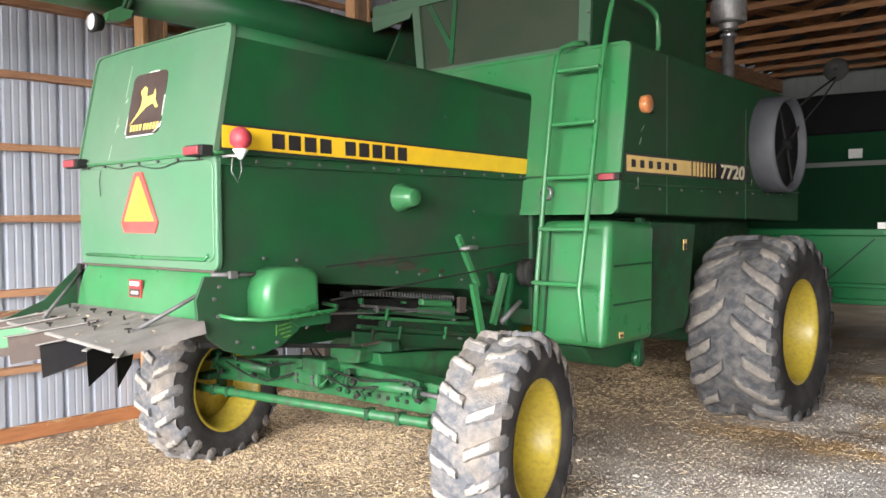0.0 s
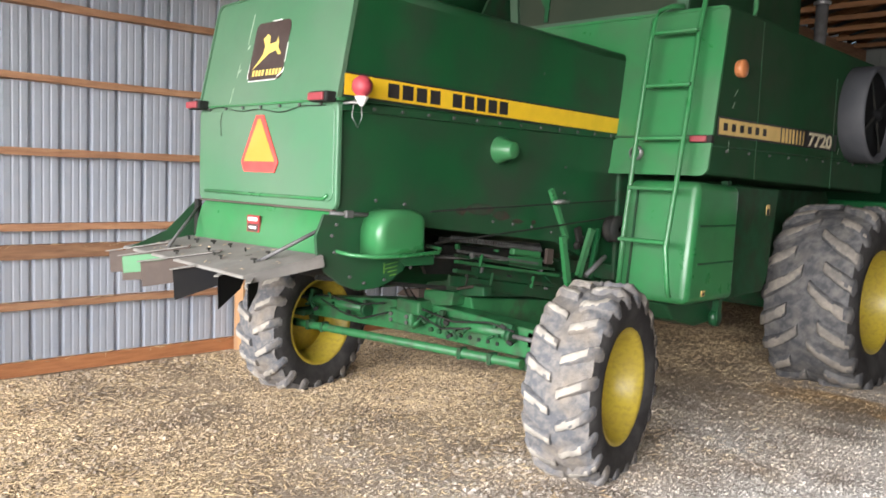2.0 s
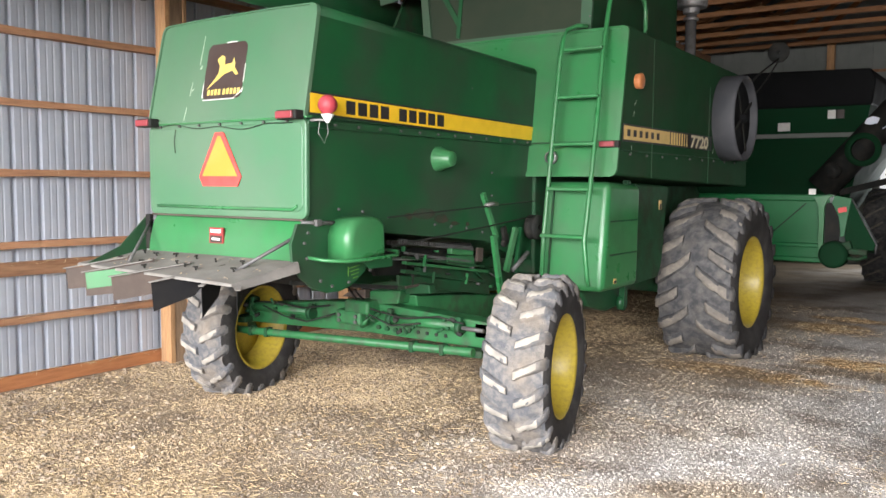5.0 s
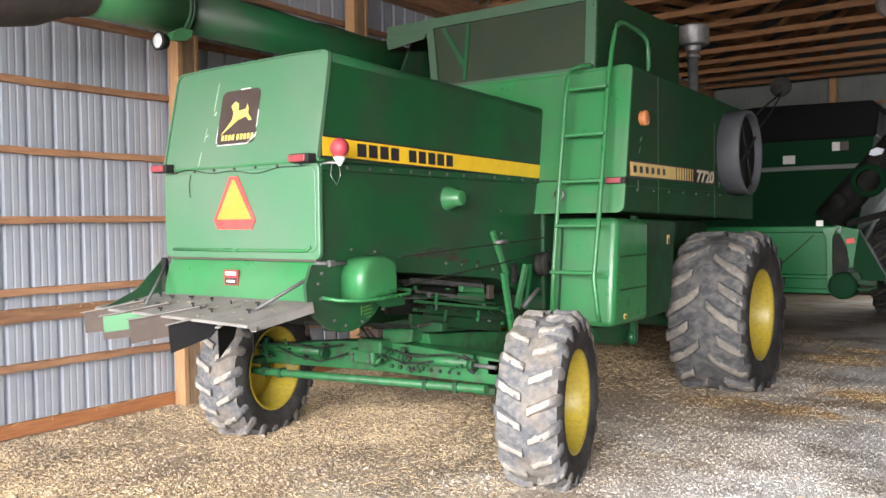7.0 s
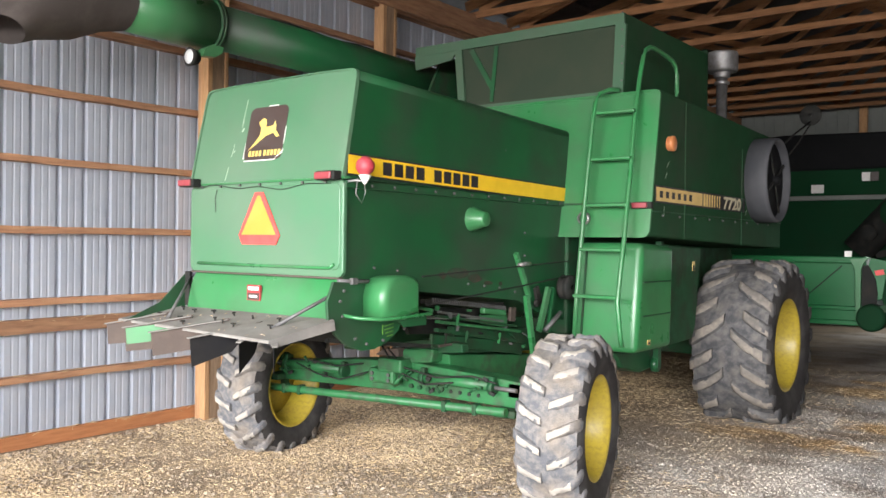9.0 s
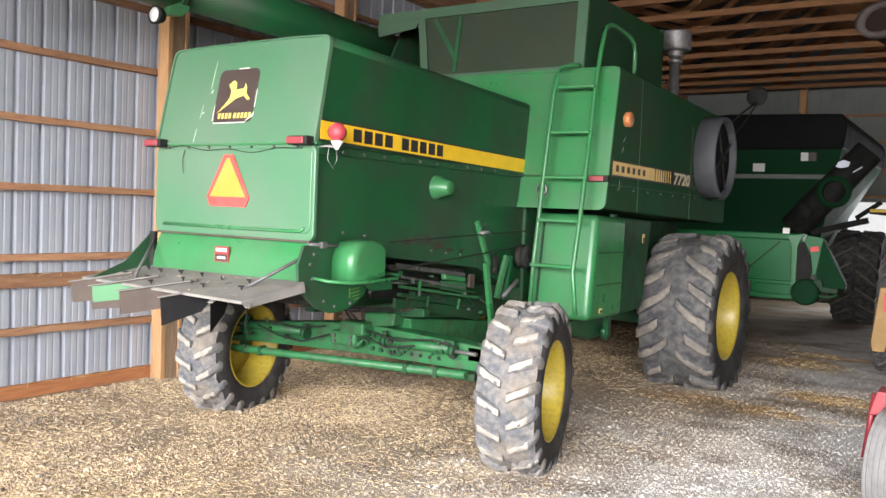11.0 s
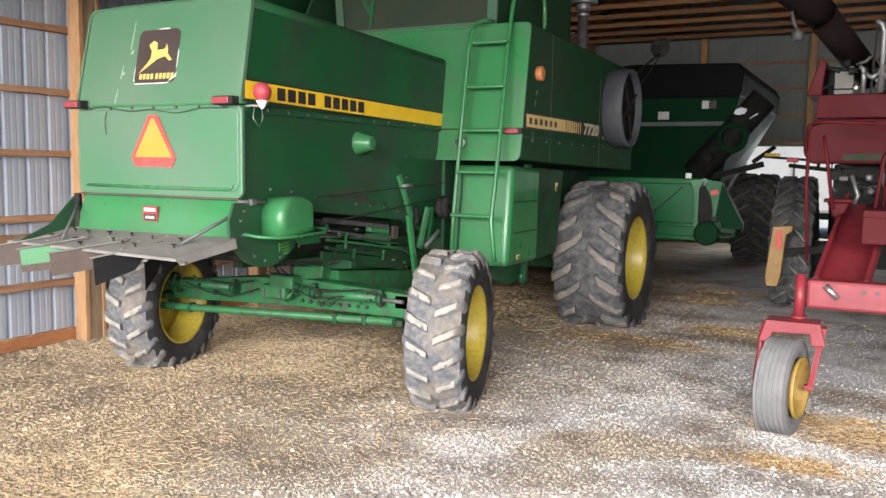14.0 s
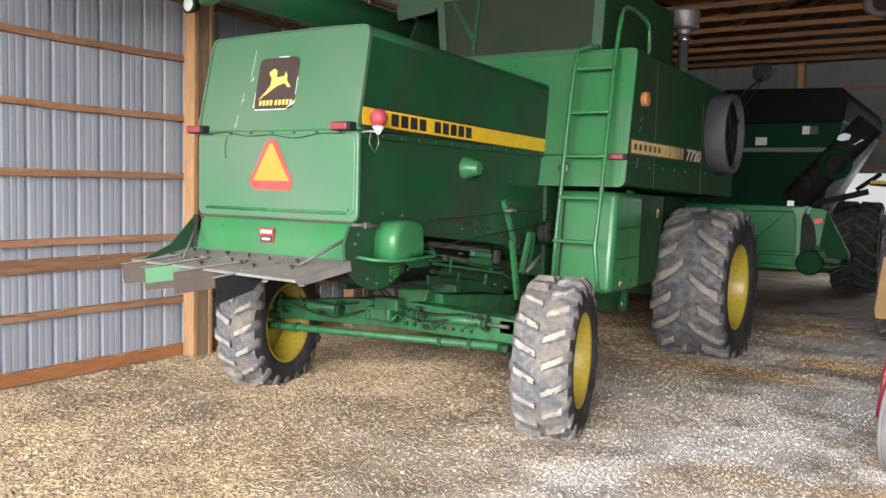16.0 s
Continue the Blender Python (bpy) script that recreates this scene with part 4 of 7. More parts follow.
    # vanes hanging under the board
    for x, y0, z0, mt, lean, back, rise in ((-0.88, -1.84, 1.015, "flap_brown", 46, 0.30, 0.03), (-0.58, -1.895, 1.0, "flap_brown", 42, 0.32, 0.03), (-0.23, -1.935, 1.005, "flap_brown", 38, 0.36, 0.07), (0.15, -1.93, 0.978, "flap", 25, 0.32, 0.13),
                                            (0.50, -1.86, 0.968, "flap", -28, 0.30, 0.14), (0.79, -1.86, 1.0, "flap", -45, 0.28, 0.12)):
        s, c = math.sin(radians(lean)), math.cos(radians(lean))
        def under(d, z, off=0.0):
            return (x + d * s + off, y0 + d * c, z)
        top = 1.148 if mt == "flap_brown" else 1.143
        prof = [(0.0, top), (0.012, z0), (back * 0.75, z0 + rise * 0.6), (back, z0 + rise + 0.04), (back + 0.10, top + 0.085), (0.10, top + 0.012)]
        bm = B()
        a = [bm.verts.new(under(d, z)) for d, z in prof]
        b = [bm.verts.new(under(d, z, 0.006)) for d, z in prof]
        bm.faces.new(a)
        bm.faces.new(b[::-1])
        for k in range(len(prof)):
            bm.faces.new((a[k], a[(k + 1) % len(prof)], b[(k + 1) % len(prof)], b[k]))
        v = part("vane", bm, mt, combine, "thin hanging chopper vane")
        bm = B()
        beam(bm, under(-0.02, top + 0.002, 0.012), under(back + 0.08, top + 0.075, 0.012), 0.030, 0.006)
        part("vane_bar", bm, "board", v)
        if x == -0.58:
            bm = B()
            patch = [(0.004, top - 0.002), (0.012, z0 + 0.045), (0.26, z0 + 0.075), (0.26, top + 0.03)]
            a = [bm.verts.new(under(d, z, -0.003)) for d, z in patch]
            b = [bm.verts.new(under(d, z, 0.009)) for d, z in patch]
            bm.faces.new(a)
            bm.faces.new(b[::-1])
            for k in range(4):
                bm.faces.new((a[k], a[(k + 1) % 4], b[(k + 1) % 4], b[k]))
            part("paint_patch", bm, "green", v, "patch of green paint left on the vane")
    # chopper end plate, drum and belt cover
    bm = B()
    prism(bm, [(-1.38, 1.475), (-1.43, 1.36), (-1.42, 1.25), (-1.36, 1.16), (-1.26, 1.09), (-1.14, 1.05), (-1.02, 1.05), (-0.91, 1.08), (-0.80, 1.145), (-0.73, 1.24), (-0.69, 1.34), (-0.68, 1.44)], "x", 0.735, 0.757, 0.004)
    plate = part("chopper_end_plate", bm, "green_dusty_shaded", combine, "dark green rounded end plate of the chopper")
    bolts(plate, [(0.758, -1.30, 1.42), (0.758, -1.33, 1.36), (0.758, -1.31, 1.27), (0.758, -1.1, 1.09), (0.758, -0.75, 1.16), (0.758, -0.95, 1.10), (0.758, -1.2, 1.13)], (1, 0, 0))
    bm = B()
    lathe(bm, [(-0.75, 0.02), (-0.75, 0.19), (0.735, 0.19), (0.735, 0.02)], 24, "x", (0, -1.02, 1.25))
    part("chopper_drum", bm, "dark", combine)
    bm = B()
    prism(bm, [(-1.13, 1.255), (-1.13, 1.39), (-1.11, 1.45), (-1.07, 1.49), (-1.0, 1.507), (-0.87, 1.507), (-0.81, 1.49), (-0.78, 1.455), (-0.775, 1.255)], "x", 0.757, 0.93, 0.0)
    es = [e for e in bm.edges if all(v.co.x > 0.92 for v in e.verts)]
    bmesh.ops.bevel(bm, geom=es, offset=0.05, segments=5, affect="EDGES", profile=0.5)
    for f in bm.faces:
        f.smooth = True
    part("belt_cover", bm, "green", combine, "glossy domed green belt cover")
    bm = B()
    rod(bm, [(0.76, -1.30, 1.275), (0.86, -1.27, 1.262), (0.95, -1.18, 1.256), (0.96, -1.0, 1.255), (0.96, -0.72, 1.265), (0.93, -0.67, 1.28), (0.80, -0.66, 1.29)], 0.011, 8)
    part("guard_rod", bm, "green", combine, "bent round guard bar")
    bm = B()
    prism(bm, [(-0.98, 1.235), (-0.70, 1.245), (-0.70, 1.19), (-0.92, 1.19)], "x", 0.90, 0.906)
    part("guard_bracket", bm, "green_dusty_shaded", combine)
    bm = B()
    for k in range(4):
        box(bm, (0.7585, -0.90 + 0.006 * k, 1.19 - 0.022 * k), (0.002, 0.11 - 0.02 * k, 0.005), (8, 0, 0))
    box(bm, (0.7585, -0.95, 1.165), (0.002, 0.006, 0.06))
    part("decal_marks", bm, "marks", plate, "worn yellow instruction marks")
    bm = B()
    beam(bm, (0.70, -1.38, 1.13), (0.66, -0.35, 1.0), 0.02, 0.025)
    part("lower_rail", bm, "dark", combine)
    bm = B()
    rod(bm, [(0.74, -1.33, 1.478), (0.76, -1.2, 1.475), (0.765, -0.98, 1.465)], 0.012, 8)
    box(bm, (0.765, -1.22, 1.475), (0.03, 0.05, 0.04), None, 0.005)
    box(bm, (0.765, -1.03, 1.468), (0.03, 0.07, 0.035), None, 0.005)
    part("hood_latch", bm, "iron", combine, "steel spring latch")


def lights():
    for x in (-0.70, 0.655):
        bm = B()
        box(bm, (x, -1.335, 2.102), (0.16, 0.07, 0.055), None, 0.008)
        o = part("marker_housing", bm, "dark", combine)
        bm = B()
        box(bm, (x - 0.01, -1.374, 2.102), (0.135, 0.014, 0.042), None, 0.005)
        part("marker_lens", bm, "redlens", o, "red rectangular reflector lens")
    for x in (-0.765, 0.84):
        bm = B()
        lathe(bm, [(-0.048, 0.0005), (-0.046, 0.02), (-0.038, 0.042), (-0.01, 0.058), (0.01, 0.058), (0.04, 0.042), (0.045, 0.0005)], 20, "y", (x, -1.215, 2.16))
        o = part("round_lamp", bm, "pinklens", combine, "round red warning lamp lens")
        bm = B()
        lathe(bm, [(2.055, 0.008), (2.06, 0.012), (2.105, 0.04), (2.11, 0.01)], 12, "z", (x, -1.215, 0))
        part("lamp_base", bm, "white", o)
        bm = B()
        s = 1 if x > 0 else -1
        rod(bm, [(x - s * 0.12, -1.26, 2.07), (x - s * 0.05, -1.24, 2.075), (x, -1.215, 2.07)], 0.008, 6)
        rod(bm, [(x - s * 0.05, -1.225, 2.09), (x - s * 0.06, -1.23, 2.0), (x - s * 0.02, -1.22, 1.94), (x - s * 0.0, -1.21, 2.0), (x - s * 0.01, -1.21, 2.07)], 0.003, 5)
        part("lamp_wire", bm, "steel", o)
    bm = B()
    pts = [(0.65, -1.31, 2.06)]
    for k in range(24):
        u = k / 23
        pts.append((0.55 - 1.20 * u, -1.312, 2.060 + 0.010 * math.sin(u * 17) - 0.016 * math.sin(u * 5)))
    rod(bm, pts, 0.0024, 5)
    rod(bm, [(-0.43, -1.312, 2.05), (-0.45, -1.312, 1.99), (-0.44, -1.312, 1.90)], 0.0024, 5)
    part("lamp_cable", bm, "dark", combine, "thin dark cable sagging along the seam")
    # conical lamp pod on the side
    bm = B()
    lathe(bm, [(0.715, 0.088), (0.735, 0.090), (0.80, 0.062), (0.845, 0.052), (0.85, 0.045), (0.85, 0.002)], 28, "x", (0, 0.04, 1.885))
    part("lamp_pod", bm, "green", combine, "small conical green side pod")
    bm = B()
    lathe(bm, [(1.52, 0.06), (1.555, 0.064), (1.568, 0.062), (1.576, 0.046), (1.580, 0.02), (1.581, 0.0005)], 24, "x", (0, 1.66, 2.545))
    part("amber_lamp", bm, "amber", combine, "round amber marker lamp")
    bm = B()
    box(bm, (1.45, 1.33, 2.03), (0.165, 0.05, 0.055), None, 0.008)
    o = part("ladder_marker", bm, "dark", combine)
    bm = B()
    box(bm, (1.435, 1.30, 2.03), (0.125, 0.02, 0.042), None, 0.005)
    part("marker_lens", bm, "redlens", o, "red rectangular reflector lens")


def front_body():
    """Threshing body, side box with ladder panel, lower box, grain tank."""
    bm = B()
    prism(bm, [(1.30, 1.785), (4.85, 1.70), (4.85, 2.80), (4.6, 2.90), (1.49, 2.965)], "x", -1.45, 1.52, 0.02)
    part("side_box", bm, "side_shade_green", combine, "green upper side housing, darkened for shade")
    # ladder panel with rolled rim, leaning forward
    k = (1.49 - 1.30) / (2.965 - 1.785)
    def lp(u, v, d):
        return (u, 1.30 + (v - 1.785) * k - d, v)
    bm = B()
    o = rounded(-1.05, 1.775, 1.525, 2.968, 0.06)
    i2 = rounded(-1.02, 1.815, 1.488, 2.945, 0.05)
    rr = [[bm.verts.new(lp(u, v, d)) for u, v in pts] for pts, d in ((o, -0.01), (o, 0.012), (i2, 0.014), (i2, 0.004))]
    for a, b in zip(rr, rr[1:]):
        for i in range(len(a)):
            j = (i + 1) % len(a)
            bm.faces.new((a[i], a[j], b[j], b[i]))
    bm.faces.new(rr[-1])
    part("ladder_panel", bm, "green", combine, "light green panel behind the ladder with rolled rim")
    bm = B()
    box(bm, (1.1, 1.315, 2.05), (0.79, 0.012, 0.012), (-9, 0, 0))
    part("panel_seam", bm, "green_dusty_shaded", combine)
    bm = B()
    lathe(bm, [(-0.03, 0.04), (-0.03, 0.052), (0.0, 0.055), (0.01, 0.05)], 20, "y", (0.955, 1.30, 1.93))
    part("filler_ring", bm, "steel", combine, "round steel ring in the panel")
    bm = B()
    box(bm, (1.5235, 2.02, 2.35), (0.006, 0.012, 1.15))
    box(bm, (1.5235, 3.5, 2.2), (0.006, 0.012, 0.95))
    box(bm, (1.524, 3.1, 1.985), (0.008, 3.5, 0.012))
    part("side_seam", bm, "green_dark", combine)
    bolts(combine, [(1.522, 1.55 + 0.35 * j, 1.955) for j in range(9)], (1, 0, 0))
    # scratches
    bm = B()
    for y, z, dy, dz in ((1.62, 2.35, 0.05, 0.05), (1.60, 2.26, 0.03, 0.05), (1.58, 1.95, 0.0, 0.08), (3.62, 2.03, 0.02, 0.05)):
        bm.faces.new([bm.verts.new(p) for p in ((1.5222, y, z), (1.5222, y + 0.008, z), (1.5222, y + dy + 0.008, z + dz), (1.5222, y + dy, z + dz))])
    part("paint_scratch", bm, "scar", combine, "pale scratch in the paint")
    # main body
    # its dark green carries the shade under the housing
    bm = B()
    prism(bm, [(1.40, 0.95), (5.3, 0.95), (5.6, 1.6), (5.2, 2.0), (1.40, 2.0)], "x", -0.75, 0.75, 0.02)
    part("threshing_body", bm, "green_dark", combine, "grimy green body between the wheels, darkened for shade")
    # lower box
    bm = B()
    prism(bm, [(1.325, 1.735), (1.225, 0.86), (1.95, 0.86), (1.97, 1.71)], "x", 0.885, 1.455)
    bmesh.ops.bevel(bm, geom=bm.edges[:], offset=0.055, segments=5, affect="EDGES", profile=0.5)
    lb = part("fuel_tank", bm, "green", combine, "bulging light green tank below the ladder panel")
    for f in lb.data.polygons:
        f.use_smooth = f.area < 0.05
    for z in (1.42, 1.15):
        bm = B()
        box(bm, (1.457, 1.64, z), (0.010, 0.56, 0.014), None, 0.003)
        part("tank_rib", bm, "green_dusty_shaded", lb)
    bm = B()
    box(bm, (0.975, 1.272, 1.30), (0.016, 0.02, 0.74), (-6.5, 0, 0), 0.004)
    part("tank_rib", bm, "green_dark", lb)
    bm = B()
    box(bm, (1.458, 1.47, 0.935), (0.004, 0.055, 0.04))
    o = part("sticker", bm, "gold", lb, "small yellow warning sticker")
    bm = B()
    box(bm, (1.4605, 1.47, 0.93), (0.002, 0.04, 0.02))
    part("sticker_bar", bm, "black", o)
    # shield behind the tank
    bm = B()
    prism(bm, [(2.08, 1.72), (2.86, 1.70), (2.74, 0.98), (2.66, 0.86), (2.08, 0.84)], "x", 1.30, 1.36, 0.012)
    sh = part("belt_shield", bm, "green_dark", combine, "dark green belt shield")
    bm = B()
    box(bm, (1.363, 2.66, 1.53), (0.004, 0.06, 0.085))
    o = part("sticker", bm, "gold", sh, "small yellow warning sticker")
    bm = B()
    box(bm, (1.3655, 2.66, 1.515), (0.002, 0.045, 0.05))
    part("sticker_bar", bm, "black", o)
    bm = B()
    beam(bm, (1.30, 2.03, 1.75), (1.28, 2.05, 0.66), 0.06, 0.05, (1, 0, 0))
    part("support_leg", bm, "green_dusty_shaded", combine)
    bm = B()
    prism(bm, [(1.35, 0.84), (2.25, 0.84), (2.10, 0.64), (1.85, 0.62), (1.5, 0.70)], "x", 0.9, 1.22, 0.02)
    lathe(bm, [(1.24, 0.02), (1.24, 0.07), (1.29, 0.07), (1.30, 0.02)], 16, "x", (0, 2.06, 0.68))
    part("elevator_boot", bm, "green_dusty_shaded", combine)
    # front axle and final drive
    bm = B()
    box(bm, (0, 3.84, 0.76), (2.3, 0.34, 0.36), None, 0.03)
    part("front_axle", bm, "green_dark", combine)
    # grain tank extension: frame, screens, corner
    x0, x1, y0, y1, z0, z1 = -1.04, 1.185, 1.52, 3.42, 2.972, 3.632
    bm = B()
    beam(bm, (x0, y0, z1 - 0.045), (x1, y0, z1 - 0.045), 0.03, 0.09)
    part("tank_top_rail", bm, "tank_rail", combine, "green top rail of the grain tank")
    bm = B()
    beam(bm, (x1 - 0.05, y0 - 0.002, z0), (x1 - 0.03, y0 - 0.002, z1 - 0.09), 0.095, 0.03, (0, 1, 0))
    part("tank_post", bm, "tank_rail", combine)
    bm = B()
    beam(bm, (x0 + 0.58, y0 - 0.002, z0 - 0.02), (x0 + 0.52, y0 - 0.002, z1 - 0.09), 0.08, 0.03, (0, 1, 0))
    part("tank_post", bm, "tank_rail", combine)
    bm = B()
    beam(bm, (x0 + 0.6, y0, z0 + 0.012), (x1 - 0.08, y0, z0 + 0.012), 0.03, 0.03)
    part("tank_sill", bm, "tank_rail", combine)
    bm = B()
    prism(bm, [(x0 + 0.56, z0 + 0.02), (x1 - 0.08, z0 + 0.02), (x1 - 0.06, z1 - 0.08), (x0 + 0.54, z1 - 0.08)], "y", y0 + 0.014, y0 + 0.02)
    part("tank_screen", bm, "screen", combine, "dusty perforated grain tank screen")
    bm = B()
    beam(bm, (x0 + 0.66, y0 + 0.008, z1 - 0.10), (x0 + 0.92, y0 + 0.008, z0 + 0.15), 0.05, 0.008, (0, 1, 0))
    beam(bm, (x0 + 0.95, y0 + 0.001, z1 - 0.10), (x0 + 0.90, y0 + 0.001, z0 + 0.05), 0.04, 0.005, (0, 1, 0))
    part("tank_brace", bm, "green_dusty_shaded", combine)
    bm = B()
    prism(bm, [(y0, z0 - 0.05), (y1, z0 + 0.05), (y1, z1 + 0.02), (y0, z1)], "x", x1 - 0.03, x1, 0.006)
    part("tank_side", bm, "side_shade_green", combine, "side of the grain tank, darkened for shade")
    bm = B()
    prism(bm, [(y0, z0 - 0.05), (y1, z0 - 0.05), (y1, z1), (y0 + 0.4, z1)], "x", x0, x0 + 0.03)
    box(bm, ((x0 + x1) / 2, y1, (z0 + z1) / 2), (x1 - x0, 0.03, z1 - z0 + 0.1))
    box(bm, ((x0 + x1) / 2, 2.5, z0 + 0.06), (x1 - x0 - 0.1, 1.8, 0.03))
    part("tank_shell", bm, "green_dark", combine)
    bm = B()
    prism(bm, [(x0 - 0.02, z1 - 0.09), (x0 + 0.5, z1 - 0.09), (x0 + 0.44, z1 - 0.17), (x0 + 0.25, z1 - 0.19), (x0 + 0.0, z1 - 0.22)], "y", y0 - 0.01, y0 + 0.01)
    part("tank_wing", bm, "tank_rail", combine)
    bolts(combine, [(x1 - 0.01, y0 - 0.02, z0 + 0.1 + 0.14 * j) for j in range(5)], (0, -1, 0), 0.008)
    # exhaust stack with pre-cleaner
    sx, sy = 1.02, 4.32
    bm = B()
    lathe(bm, [(2.85, 0.058), (3.60, 0.058), (3.60, 0.02)], 20, "z", (sx, sy, 0))
    st = part("stack_pipe", bm, "iron", combine, "grey steel intake stack")
    bm = B()
    lathe(bm, [(3.57, 0.05), (3.58, 0.085), (3.63, 0.09), (3.64, 0.160), (3.66, 0.170), (3.83, 0.170), (3.85, 0.160), (3.855, 0.02)], 40, "z", (sx, sy, 0), False)
    part("stack_cap", bm, "steel", st, "wide brushed steel stack cap")
    bm = B()
    lathe(bm, [(3.50, 0.07), (3.505, 0.08), (3.53, 0.08), (3.535, 0.07)], 20, "z", (sx, sy, 0))
    part("clamp", bm, "zinc", st)
    # rotary air screen
    cy, cz = 4.0, 2.40
    bm = B()
    lathe(bm, [(1.50, 0.40), (1.52, 0.435), (1.70, 0.432), (1.735, 0.425), (1.74, 0.41), (1.73, 0.395), (1.60, 0.385), (1.52, 0.38)], 56, "x", (0, cy, cz))
    rg = part("air_screen_ring", bm, "greyplastic", combine, "deep grey plastic ring of the air screen")
    bm = B()
    lathe(bm, [(1.665, 0.388), (1.68, 0.25), (1.685, 0.1), (1.70, 0.05), (1.735, 0.045), (1.745, 0.02), (1.745, 0.001)], 40, "x", (0, cy, cz))
    part("air_screen", bm, "tarp", rg, "dark rotary screen with hub")
    for j in range(4):
        a = j * math.pi / 2 + 0.5
        bm = B()
        beam(bm, (1.695, cy, cz), (1.69, cy + math.cos(a) * 0.37, cz + math.sin(a) * 0.37), 0.03, 0.012, (1, 0, 0))
        part("screen_arm", bm, "dark", rg)
    # mirror
    bm = B()
    rod(bm, [(1.45, 4.9, 2.80), (1.52, 5.3, 3.02), (1.6, 5.72, 3.22)], 0.011, 8)
    rod(bm, [(1.45, 4.95, 2.6), (1.56, 5.4, 2.95), (1.6, 5.70, 3.18)], 0.008, 8)
    mr = part("mirror_arm", bm, "dark", combine)
    bm = B()
    lathe(bm, [(-0.03, 0.02), (-0.028, 0.115), (-0.01, 0.125), (0.02, 0.11), (0.05, 0.07), (0.06, 0.01)], 24, "y", (1.6, 5.74, 3.30))
    part("mirror_head", bm, "dark", mr, "round dark mirror head")


def ladder():
    lean = 0.16
    bm = B()
    rod(bm, [(0.985, 1.10, 0.95), (0.99, 1.12, 1.3), (1.01, 1.19, 2.0), (1.03, 1.275, 2.72), (1.04, 1.30, 2.88), (1.06, 1.33, 2.945), (1.11, 1.40, 2.985), (1.17, 1.47, 2.99)], 0.019, 10)
    part("ladder_rail", bm, "green", combine, "bent green tube ladder rail")
    bm = B()
    rod(bm, [(1.42, 1.06, 0.93), (1.41, 1.05, 1.0), (1.385, 1.04, 1.27), (1.385, 1.13, 1.7), (1.375, 1.26, 2.3), (1.365, 1.35, 2.75), (1.355, 1.46, 3.10), (1.352, 1.52, 3.25), (1.355, 1.56, 3.31), (1.36, 1.63, 3.345), (1.365, 1.72, 3.35),
             (1.37, 1.95, 3.33), (1.375, 2.06, 3.31), (1.378, 2.13, 3.27), (1.38, 2.16, 3.20), (1.38, 2.16, 3.05), (1.38, 2.13, 2.98), (1.375, 2.05, 2.95)], 0.019, 10)
    part("ladder_rail", bm, "green", combine, "tall green tube ladder rail with looped grab handle")
    for z, y, xl in ((2.785, 1.31, 1.035), (2.405, 1.255, 1.02), (2.03, 1.205, 1.012), (1.675, 1.14, 1.0), (1.305, 1.07, 0.99)):
        bm = B()
        box(bm, ((xl + 1.38) / 2, y, z), (1.38 - xl, 0.045, 0.028), None, 0.008)
        part("ladder_rung", bm, "green", combine)


